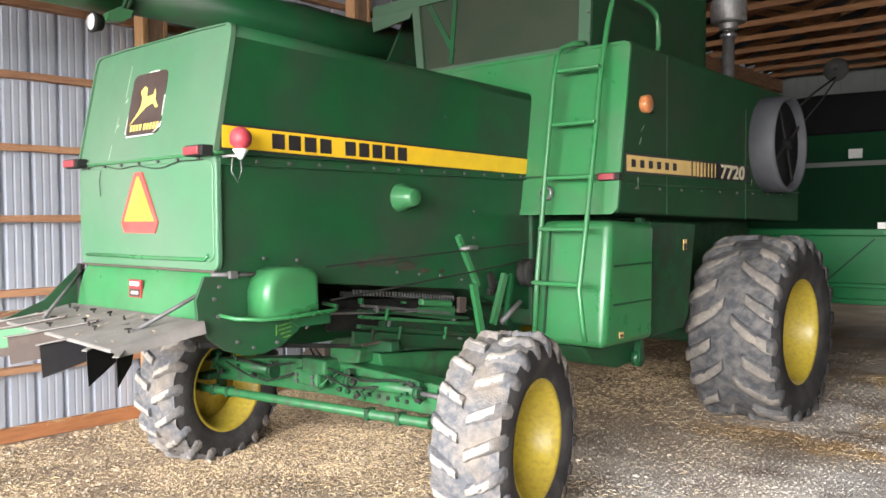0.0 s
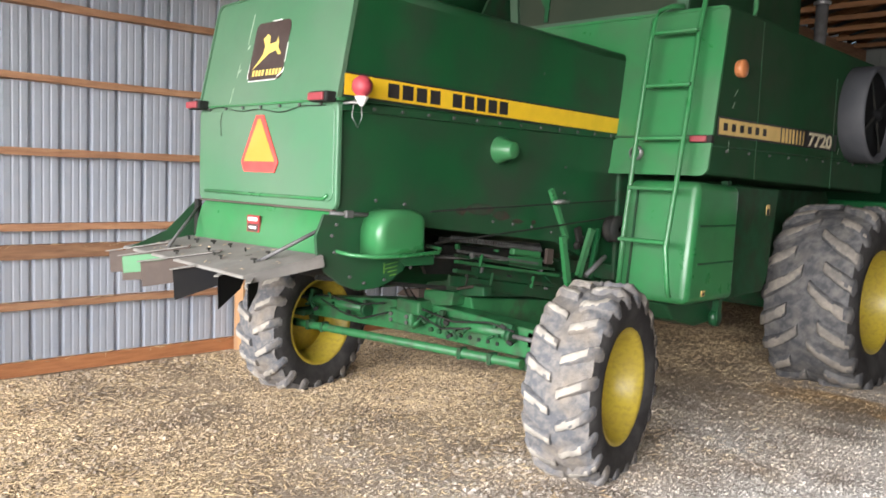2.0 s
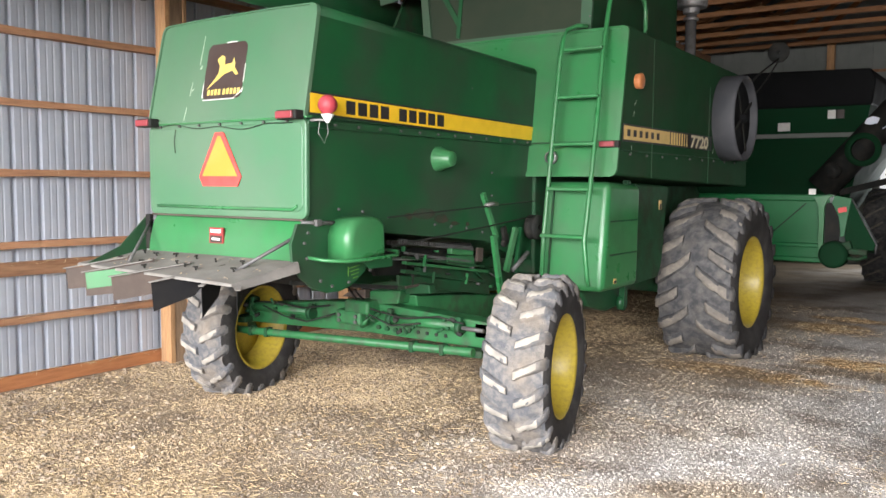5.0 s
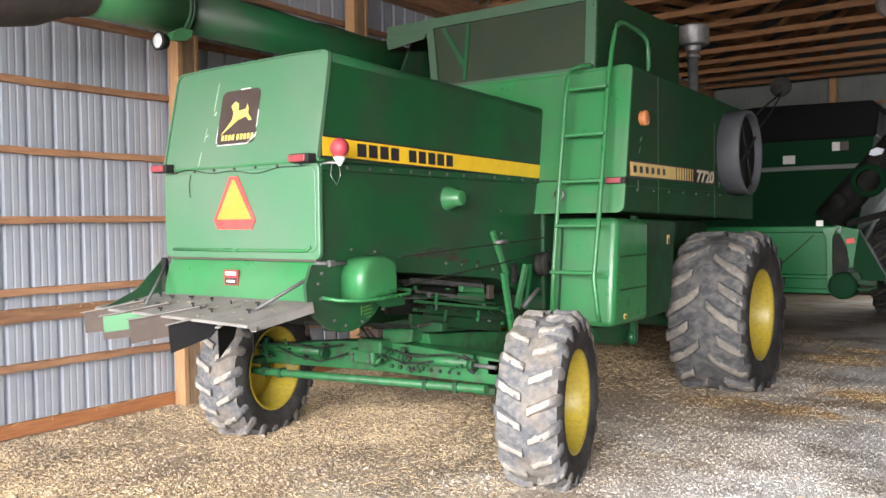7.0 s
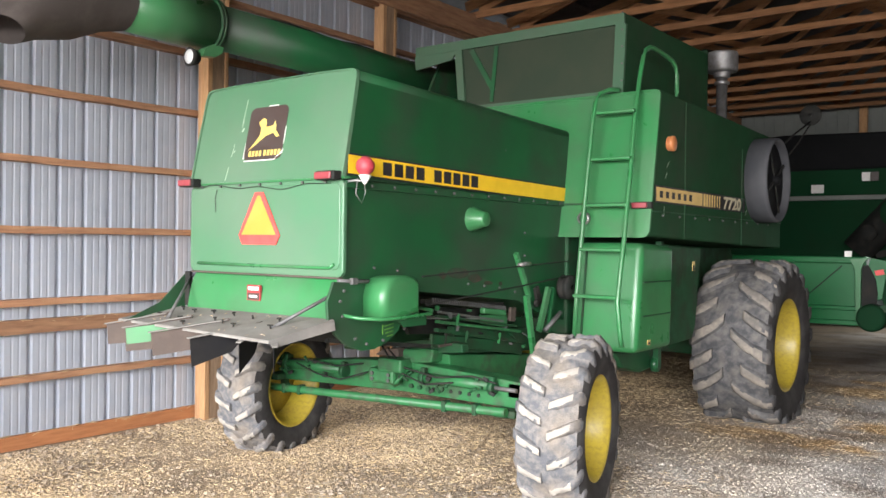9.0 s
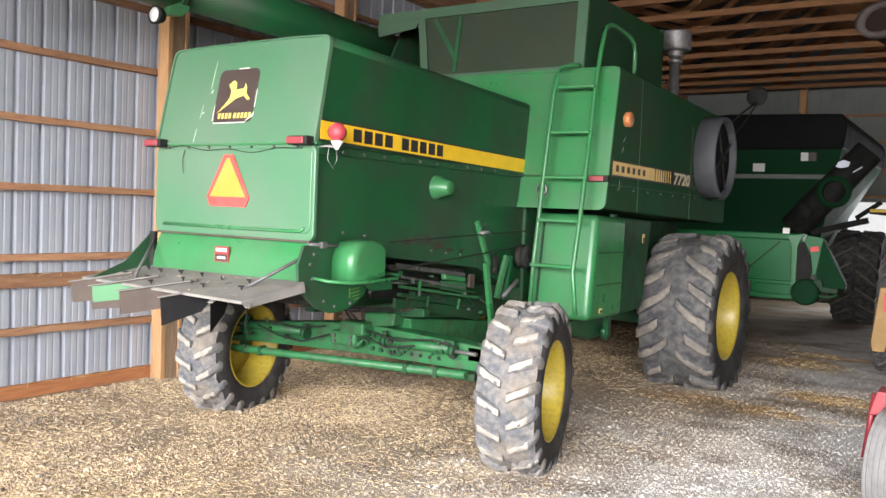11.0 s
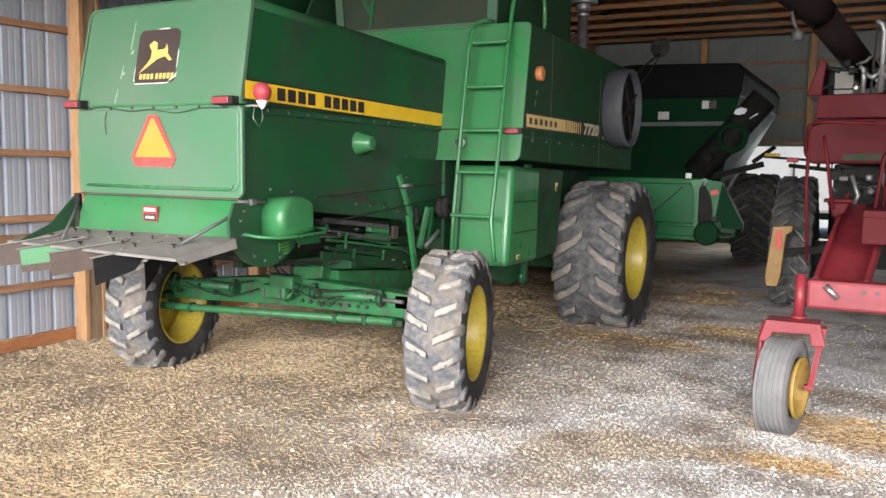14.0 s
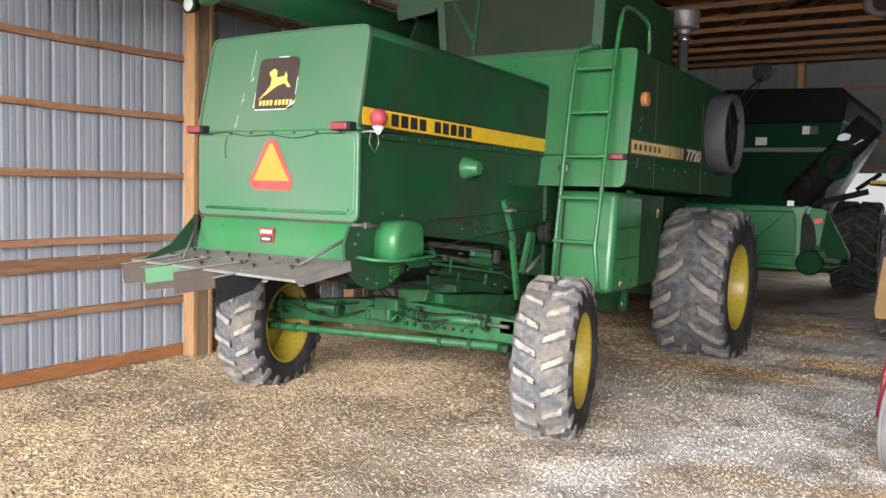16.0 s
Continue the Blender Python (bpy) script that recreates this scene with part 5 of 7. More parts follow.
def rear_axle():
    yaw = 11
    bm = B()
    prism(bm, [(-1.12, 0.70), (-0.25, 0.80), (0.25, 0.83), (1.28, 0.78), (1.28, 0.60), (0.2, 0.60), (-1.12, 0.55)], "y", -0.10, 0.08, 0.012)
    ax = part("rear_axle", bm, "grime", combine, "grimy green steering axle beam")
    bm = B()
    rod(bm, [(-1.22, -0.24, 0.505), (-1.0, -0.24, 0.51), (1.22, -0.24, 0.60)], 0.030, 12)
    tr = part("tie_rod", bm, "grime", combine, "long green tie rod")
    for x in (-0.92, -0.74, 0.72, 0.98):
        bm = B()
        box(bm, (x, -0.24, 0.508 + 0.04 * (x + 1.1)), (0.035, 0.07, 0.075), None, 0.006)
        part("rod_clamp", bm, "green_dark", tr)
    for xa, xb, z, r in ((-1.0, -0.35, 0.70, 0.036), (0.45, 1.05, 0.735, 0.036)):
        bm = B()
        rod(bm, [(xa, -0.15, z), (xb, -0.15, z + 0.01)], r, 14)
        c = part("steering_cylinder", bm, "grime", combine, "green hydraulic steering cylinder")
        bm = B()
        e = xa - 0.2 if xa < 0 else xb + 0.2
        rod(bm, [(xa if xa < 0 else xb, -0.15, z), (e, -0.16, z)], 0.015, 10)
        part("piston_rod", bm, "iron", c, "dull piston rod")
        for x in (xa, xb):
            bm = B()
            rod(bm, [(x - 0.02, -0.15, z), (x + 0.02, -0.15, z)], r + 0.012, 14)
            box(bm, (x, -0.155, z + 0.045), (0.04, 0.04, 0.06), None, 0.006)
            part("cylinder_gland", bm, "green_dark", c)
    for j, x in enumerate((0.50, 0.58, 0.66, 0.74, 0.82, 0.90)):
        bm = B()
        rod(bm, [(x, -0.101, 0.655), (x, -0.108, 0.655)], 0.014, 8)
        part("axle_hole", bm, "dark", ax)
    # pivot block
    bm = B()
    box(bm, (0.10, -0.15, 0.72), (0.25, 0.16, 0.11), None, 0.022)
    box(bm, (0.18, -0.13, 0.805), (0.235, 0.20, 0.10), None, 0.018)
    rod(bm, [(0.27, -0.19, 0.84), (0.29, -0.19, 0.76), (0.25, -0.19, 0.69), (0.20, -0.19, 0.665)], 0.022, 8)
    pv = part("axle_pivot", bm, "grime", combine, "heavy cast pivot block on the axle")
    bolts(pv, [(0.02, -0.23, 0.735), (0.18, -0.23, 0.735), (0.02, -0.23, 0.695), (0.18, -0.23, 0.695)], (0, -1, 0), 0.015)
    bm = B()
    rod(bm, [(0.15, -0.1, 0.9), (0.17, -0.15, 0.80), (0.22, -0.16, 0.74), (0.3, -0.16, 0.70)], 0.010, 8)
    part("pivot_strap", bm, "green_dark", pv)
    # hoses
    for pts in ([(0.1, -0.15, 0.92), (0.3, -0.2, 0.80), (0.6, -0.2, 0.76), (0.9, -0.19, 0.80), (1.1, -0.18, 0.77)], [(0.05, -0.16, 0.93), (0.25, -0.21, 0.77), (0.5, -0.21, 0.70), (0.75, -0.2, 0.74)],
                [(-0.1, -0.15, 0.72), (-0.35, -0.2, 0.64), (-0.6, -0.2, 0.66), (-0.85, -0.19, 0.72)], [(-0.15, -0.15, 0.78), (-0.4, -0.19, 0.74), (-0.7, -0.19, 0.76), (-0.95, -0.16, 0.74)]):
        bm = B()
        rod(bm, pts, 0.0065, 7)
        part("hydraulic_hose", bm, "dark", ax, "thin black hydraulic hose")
    # greasy fittings and clamps on the axle
    rng = random.Random(5)
    for cx, cz, n in ((-0.62, 0.70, 9), (0.62, 0.70, 9), (0.98, 0.74, 6), (-1.02, 0.68, 7), (0.30, 0.74, 4)):
        for k in range(n):
            x, z, y = cx + rng.uniform(-0.10, 0.10), cz + rng.uniform(-0.05, 0.05), -0.17 + rng.uniform(-0.03, 0.02)
            bm = B()
            if k % 3 == 0:
                rod(bm, [(x, y, z), (x + rng.uniform(-0.05, 0.05), y - 0.01, z + rng.uniform(-0.04, 0.05))], 0.010, 6)
            elif k % 3 == 1:
                box(bm, (x, y, z), (0.04, 0.03, 0.025), (rng.uniform(-30, 30), rng.uniform(-30, 30), 20), 0.005)
            else:
                rod(bm, [(x, y, z), (x, y - 0.025, z)], 0.011, 6)
            part("hose_fitting", bm, ("green_dark", "dark", "green_dark")[k % 3], ax)
    for x, z in ((0.30, 0.655), (0.38, 0.652), (0.46, 0.65)):
        bm = B()
        rod(bm, [(x, -0.10, z), (x, -0.125, z)], 0.017, 6)
        part("axle_bolt", bm, "green_dark", ax)
    bm = B()
    prism(bm, [(-0.02, 0.86), (0.05, 0.905), (0.21, 0.93), (0.215, 0.865)], "y", -0.16, -0.08, 0.006)
    part("pivot_plate", bm, "flap_brown", pv, "dusty flat plate over the pivot")
    # knuckles
    for s in (-1, 1):
        bm = B()
        rod(bm, [(s * 1.22, 0.0, 0.46), (s * 1.22, 0.0, 0.80)], 0.05, 14)
        box(bm, (s * 1.16, -0.08, 0.58), (0.16, 0.28, 0.05), (0, 0, yaw), 0.01)
        box(bm, (s * 1.20, -0.03, 0.72), (0.14, 0.14, 0.12), None, 0.015)
        rod(bm, [(s * 1.2, 0, 0.56), (s * 1.42, 0.03, 0.56)], 0.05, 12)
        part("steering_knuckle", bm, "green_dark", combine, "greasy steering knuckle")
    for s in (-1, 1):
        wheel(combine, pose(1.535 if s > 0 else -1.15, 0.06 if s > 0 else -0.12, 0.515, 0, 0, yaw + (1.5 if s > 0 else 0)), 0.60, 0.41 if s > 0 else 0.39, 0.335, 20, "lug", 0.040, dish=-0.15 if s > 0 else 0.07, lug_w=0.066, flare=1.5, outward=s, skew=-0.18, spin=0.1 * s, load=0.515, base="mud", seat=0.44)
    for s in (-1, 1):
        wheel(combine, pose(s * 1.555, 3.84, 0.74), 0.85, 0.74, 0.45, 20, "lug_dark", 0.052, dish=-0.12, lug_w=0.108, outward=s, skew=0.52, spin=0.2, load=0.74, short=0.36, curve=0.68, seat=0.445)


def under_body():
    """What shows in the opening between the side sheets and the axle."""
    # near-black sheet stands in for the shade inside the body
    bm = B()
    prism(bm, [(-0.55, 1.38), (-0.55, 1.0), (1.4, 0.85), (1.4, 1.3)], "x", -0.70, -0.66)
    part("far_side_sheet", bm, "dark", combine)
    bm = B()
    prism(bm, [(0.05, 1.10), (1.45, 0.98), (1.45, 0.80), (0.05, 0.90)], "x", 0.50, 0.56, 0.006)
    part("shoe_side", bm, "green_dark", combine)
    for y0, z0, y1, z1, x, h, mt in ((-0.20, 1.225, 0.60, 1.108, 0.62, 0.016, "iron"), (-0.22, 1.196, 0.80, 1.055, 0.615, 0.018, "green_dark"), (-0.22, 1.158, 0.85, 1.008, 0.62, 0.020, "grime"), (-0.22, 1.098, 0.90, 0.92, 0.61, 0.024, "green_dark"), (-0.3, 1.30, 0.7, 1.23, 0.55, 0.03, "dark")):
        bm = B()
        beam(bm, (x, y0, z0), (x, y1, z1), 0.04, h)
        part("shoe_rail", bm, mt, combine)
    bm = B()
    prism(bm, [(-0.50, 1.205), (0.80, 1.115), (0.80, 1.105), (-0.50, 1.195)], "x", -0.6, 0.62)
    part("sieve", bm, "steel", combine, "dusty steel sieve deck")
    bm = B()
    for j in range(34):
        y = -0.25 + 0.028 * j
        box(bm, (0.60, y, 1.258 - 0.115 * (y - 0.2)), (0.008, 0.010, 0.034), (8, 0, 0))
    part("straw_rake_teeth", bm, "iron", combine, "row of small dark rake teeth")
    bm = B()
    box(bm, (0.64, 0.45, 1.19), (0.05, 0.30, 0.045), (-7, 0, 0), 0.012)
    part("sieve_handle", bm, "green", combine)
    bm = B()
    prism(bm, [(0.30, 1.175), (0.66, 1.15), (0.66, 1.06), (0.58, 1.065), (0.30, 1.11)], "x", 0.612, 0.63, 0.004)
    part("sieve_plate", bm, "grime", combine, "green plate under the sieve handle")
    bm = B()
    box(bm, (0.635, 0.72, 1.155), (0.03, 0.075, 0.11), (-6, 0, 0), 0.006)
    part("worn_latch", bm, "flap_brown", combine, "worn brown latch plate")
    bm = B()
    prism(bm, [(-0.25, 1.07), (0.93, 0.905), (0.94, 0.81), (-0.25, 1.0)], "x", 0.575, 0.60, 0.004)
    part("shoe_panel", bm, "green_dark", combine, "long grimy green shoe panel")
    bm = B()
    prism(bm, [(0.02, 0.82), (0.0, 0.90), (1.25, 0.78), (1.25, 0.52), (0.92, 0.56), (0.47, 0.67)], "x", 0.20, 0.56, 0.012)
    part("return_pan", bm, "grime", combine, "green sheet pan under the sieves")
    bm = B()
    prism(bm, [(0.14, 0.93), (0.20, 0.968), (0.36, 0.995), (0.44, 1.003), (0.72, 0.992), (0.73, 0.93), (0.5, 0.91)], "y", -0.06, 0.02, 0.01)
    part("frame_bracket", bm, "green_dark", combine)
    bm = B()
    prism(bm, [(0.215, 0.918), (0.51, 0.945), (0.485, 0.842), (0.215, 0.812)], "y", -0.115, 0.02, 0.012)
    part("frame_block", bm, "grime", combine)
    bm = B()
    beam(bm, (0.35, 0.0, 0.92), (0.45, 1.6, 0.90), 0.10, 0.14)
    part("frame_rail", bm, "green_dusty_shaded", combine)
    bm = B()
    beam(bm, (-0.45, 0.0, 0.92), (-0.45, 1.6, 0.90), 0.10, 0.14)
    part("frame_rail", bm, "green_dusty_shaded", combine)
    # pins, links and brackets in the cleaning shoe
    rng = random.Random(31)
    for k in range(26):
        y = rng.uniform(-0.42, 1.15)
        z = rng.uniform(0.93, 1.24) - 0.07 * y
        x = rng.uniform(0.56, 0.645)
        bm = B()
        c = k % 5
        if c == 0:
            beam(bm, (x, y, z), (x, y + rng.uniform(0.06, 0.3), z + rng.uniform(-0.05, 0.01)), 0.012, rng.uniform(0.008, 0.02))
        elif c == 1:
            box(bm, (x, y, z), (0.03, rng.uniform(0.02, 0.07), rng.uniform(0.015, 0.05)), (rng.uniform(-25, 25), 0, 0), 0.004)
        elif c == 2:
            rod(bm, [(x - 0.02, y, z), (x + 0.02, y, z)], rng.uniform(0.006, 0.016), 6)
        elif c == 3:
            rod(bm, [(x, y, z), (x + 0.01, y + 0.08, z - 0.04), (x, y + 0.18, z - 0.01)], 0.006, 6)
        else:
            beam(bm, (x, y, z - 0.05), (x, y + 0.02, z + 0.03), 0.012, 0.02, (1, 0, 0))
        part("shoe_fitting", bm, rng.choice(("dark", "green_dark", "grime", "dark", "flap_brown", "iron")), combine)
    # dark backing added for the shade behind the shoe fittings
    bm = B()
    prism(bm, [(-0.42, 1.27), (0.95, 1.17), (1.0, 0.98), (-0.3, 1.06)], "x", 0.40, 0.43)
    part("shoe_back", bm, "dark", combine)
    # uprights and links on the side
    for p, q, w, mt in (((0.83, 0.46, 1.64), (0.83, 0.66, 1.30), 0.035, "green"), ((0.84, 0.60, 1.32), (0.84, 0.73, 0.82), 0.05, "green"), ((0.80, 1.0, 1.36), (0.80, 0.86, 1.02), 0.05, "green"), ((0.80, 1.08, 1.36), (0.80, 1.0, 1.0), 0.03, "green_dusty_shaded")):
        bm = B()
        beam(bm, p, q, w, 0.03, (1, 0, 0))
        part("side_strut", bm, mt, combine, "green flat bar strut")
    bm = B()
    box(bm, (0.74, 0.93, 1.30), (0.03, 0.06, 0.15), (18, 0, 0), 0.008)
    lathe(bm, [(0.74, 0.002), (0.765, 0.002), (0.766, 0.03), (0.74, 0.03)], 14, "x", (0, 0.90, 1.24))
    part("hanger_link", bm, "dark", combine)
    bm = B()
    rod(bm, [(0.85, 1.12, 1.16), (0.80, 0.95, 1.02)], 0.02, 10)
    part("gas_strut", bm, "iron", combine)
    bm = B()
    lathe(bm, [(0.80, 0.02), (0.80, 0.10), (0.83, 0.10), (0.845, 0.085), (0.86, 0.10), (0.89, 0.10), (0.89, 0.02)], 28, "x", (0, 1.23, 1.36))
    part("belt_pulley", bm, "dark", combine, "dark pulley behind the ladder")
    # belts
    for pts in ([(0.87, -0.70, 1.495), (0.86, 0.5, 1.545), (0.85, 1.22, 1.575)], [(0.87, -0.66, 1.31), (0.86, 0.5, 1.395), (0.85, 1.18, 1.45)]):
        bm = B()
        for p, q in zip(pts, pts[1:]):
            beam(bm, p, q, 0.013, 0.009)
        part("drive_belt", bm, "dark", combine, "long thin dark drive belt")
    bm = B()
    rod(bm, [(0.85, 0.47, 1.55), (0.87, 0.53, 1.562), (0.86, 0.62, 1.56)], 0.016, 7)
    part("belt_guide", bm, "steel", combine)


def auger():
    """The unloading auger folded back along the far side, with rubber spout."""
    bm = B()
    rod(bm, [(-1.20, 3.0, 3.34), (-1.355, -0.70, 3.43)], 0.18, 28)
    t = part("auger_tube", bm, "green_dusty_shaded", combine, "long dark green unloading auger tube")
    bm = B()
    rod(bm, [(-1.19 - 0.0125 * k, 2.9 - 0.28 * k, 3.50 + 0.0085 * k + 0.012 * math.sin(k * 2.1)) for k in range(12)], 0.022, 8)
    part("auger_hose", bm, "dark", t, "black hose tied along the auger")
    bm = B()
    rod(bm, [(-1.352, -0.69, 3.42), (-1.352, -0.715, 3.42)], 0.222, 28)
    rod(bm, [(-1.352, -0.72, 3.42), (-1.352, -0.745, 3.42)], 0.222, 28)
    part("auger_flange", bm, "green_dusty_shaded", t)
    bm = B()
    rod(bm, [(-1.352, -0.73, 3.42), (-1.37, -1.55, 3.44)], 0.205, 28)
    part("auger_end_tube", bm, "green", t, "brighter green end tube")
    bm = B()
    prism(bm, [(-0.66, 3.24), (-0.76, 3.25), (-0.84, 3.20), (-0.86, 3.14), (-0.74, 3.15), (-0.68, 3.19)], "x", -1.30, -1.22)
    part("auger_saddle", bm, "green", t)
    # spout: oval rubber sleeve bending down
    bm = B()
    rings = []
    for y, z, a, b, tilt in ((-1.45, 3.44, 0.215, 0.215, 0), (-1.65, 3.42, 0.235, 0.235, 8), (-1.95, 3.30, 0.25, 0.24, 25), (-2.18, 3.17, 0.25, 0.17, 40), (-2.30, 3.06, 0.235, 0.12, 52)):
        c, s = math.cos(radians(tilt)), math.sin(radians(tilt))
        rings.append([bm.verts.new((-1.37 + a * math.cos(k * math.tau / 24), y - s * b * math.sin(k * math.tau / 24), z + c * b * math.sin(k * math.tau / 24))) for k in range(24)])
    for p, q in zip(rings, rings[1:]):
        for k in range(24):
            bm.faces.new((p[k], p[(k + 1) % 24], q[(k + 1) % 24], q[k])).smooth = True
    sp = part("auger_spout", bm, "spout", t, "grey rubber discharge spout")
    # lamp
    bm = B()
    lathe(bm, [(0.05, 0.02), (0.045, 0.05), (-0.01, 0.070), (-0.03, 0.075), (-0.035, 0.058)], 24, "y", (-1.30, -0.90, 3.13))
    rod(bm, [(-1.30, -0.86, 3.15), (-1.29, -0.76, 3.20)], 0.015, 8)
    l = part("work_lamp", bm, "dark", combine, "round work lamp on the auger")
    bm = B()
    lathe(bm, [(-0.032, 0.056), (-0.045, 0.04), (-0.05, 0.002)], 24, "y", (-1.30, -0.90, 3.13))
    part("lamp_glass", bm, "glass", l)


def header():
    """The cutting platform in front of the machine, seen past the front wheel."""
    yb = 6.35
    bm = B()
    box(bm, (-0.25, yb, 1.18), (4.7, 0.05, 0.74), None, 0.01)
    part("platform_back", bm, "trough", combine, "green back sheet of the cutting platform")
    bm = B()
    box(bm, (-0.25, yb - 0.04, 1.57), (4.72, 0.14, 0.08), None, 0.015)
    part("platform_top_beam", bm, "trough", combine)
    bm = B()
    box(bm, (-0.25, yb - 0.05, 0.98), (4.7, 0.10, 0.05), None, 0.01)
    box(bm, (-0.25, yb + 0.02, 0.80), (4.7, 0.2, 0.06), None, 0.01)
    part("platform_lower_beam", bm, "trough", combine)
    bm = B()
    beam(bm, (1.35, yb - 0.03, 1.02), (1.85, yb - 0.03, 1.5), 0.012, 0.012)
    part("platform_rod", bm, "dark", combine)
    bm = B()
    prism(bm, [(yb - 0.08, 1.62), (yb - 0.02, 0.72), (yb + 1.3, 0.66), (yb + 1.5, 0.80), (yb + 0.25, 1.60)], "x", 2.10, 2.13, 0.006)
    part("platform_end_sheet", bm, "trough", combine, "green end sheet of the platform")
    bm = B()
    prism(bm, [(1.958, 1.585), (2.193, 1.612), (2.125, 1.56), (2.085, 1.46), (2.086, 0.868), (2.03, 0.865), (2.018, 1.45)], "y", yb - 0.14, yb - 0.09, 0.004)
    part("corner_bracket", bm, "green", combine, "pale green corner bracket")
    bm = B()
    prism(bm, [(2.19, 1.60), (2.382, 1.568), (2.315, 1.108), (2.268, 1.10), (2.27, 1.18), (2.245, 1.35), (2.165, 1.515)], "y", yb - 0.13, yb - 0.10, 0.004)
    part("divider_plate", bm, "trough", combine, "green plate beside the bracket")
    # dark sheet stands in for the shade in the opening by the bracket
    bm = B()
    prism(bm, [(2.09, 1.51), (2.165, 1.515), (2.245, 1.35), (2.27, 1.18), (2.25, 1.02), (2.09, 1.02)], "y", yb - 0.10, yb - 0.09)
    part("divider_opening", bm, "dark", combine)
    bm = B()
    near = [bm.verts.new((x, yb - 0.115, z)) for x, z in ((2.384, 1.566), (2.66, 1.03), (2.64, 0.95), (2.36, 0.97), (2.318, 1.10))]
    far = [bm.verts.new((x, yb + 0.75, z)) for x, z in ((2.40, 1.30), (2.56, 1.0), (2.55, 0.86), (2.36, 0.86), (2.33, 1.0))]
    for k in range(5):
        bm.faces.new((near[k], near[(k + 1) % 5], far[(k + 1) % 5], far[k]))
    bm.faces.new(near[::-1])
    bm.faces.new(far)
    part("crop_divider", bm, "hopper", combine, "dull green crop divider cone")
    bm = B()
    rod(bm, [(2.39, yb - 0.13, 1.56), (2.55, yb - 0.14, 1.25), (2.675, yb - 0.13, 1.02), (2.66, yb - 0.12, 0.92)], 0.010, 6)
    part("divider_wire", bm, "iron", combine)
    bm = B()
    lathe(bm, [(-0.145, 0.005), (-0.145, 0.125), (-0.13, 0.150), (-0.09, 0.165), (0.05, 0.168), (0.05, 0.02)], 28, "y", (2.215, yb - 0.12, 0.885))
    part("divider_roller", bm, "hopper", combine, "round green drive cover")
    bm = B()
    box(bm, (2.43, yb - 0.10, 0.93), (0.30, 0.10, 0.07), (0, 4, 0), 0.012)
    box(bm, (2.36, yb - 0.16, 1.0), (0.10, 0.08, 0.10), (0, -20, 0), 0.012)
    rod(bm, [(2.30, yb - 0.17, 0.86), (2.48, yb - 0.17, 0.84), (2.58, yb - 0.15, 0.88)], 0.022, 8)
    part("divider_linkage", bm, "green_dark", combine)
    bm = B()
    box(bm, (1.932, yb - 0.10, 1.645), (0.08, 0.01, 0.07))
    part("platform_sticker", bm, "white", combine)
    bm = B()
    box(bm, (2.287, yb - 0.137, 1.43), (0.095, 0.01, 0.06), (0, -12, 0))
    part("platform_reflector", bm, "smvred", combine)
    bm = B()
    prism(bm, [(4.9, 0.9), (4.9, 1.7), (6.35, 1.35), (6.35, 0.75)], "x", -0.6, 0.6, 0.02)
    part("feeder_house", bm, "green_dark", combine)


hood()
decals()
rear_end()
lights()
front_body()
ladder()
rear_axle()
under_body()
auger()
header()


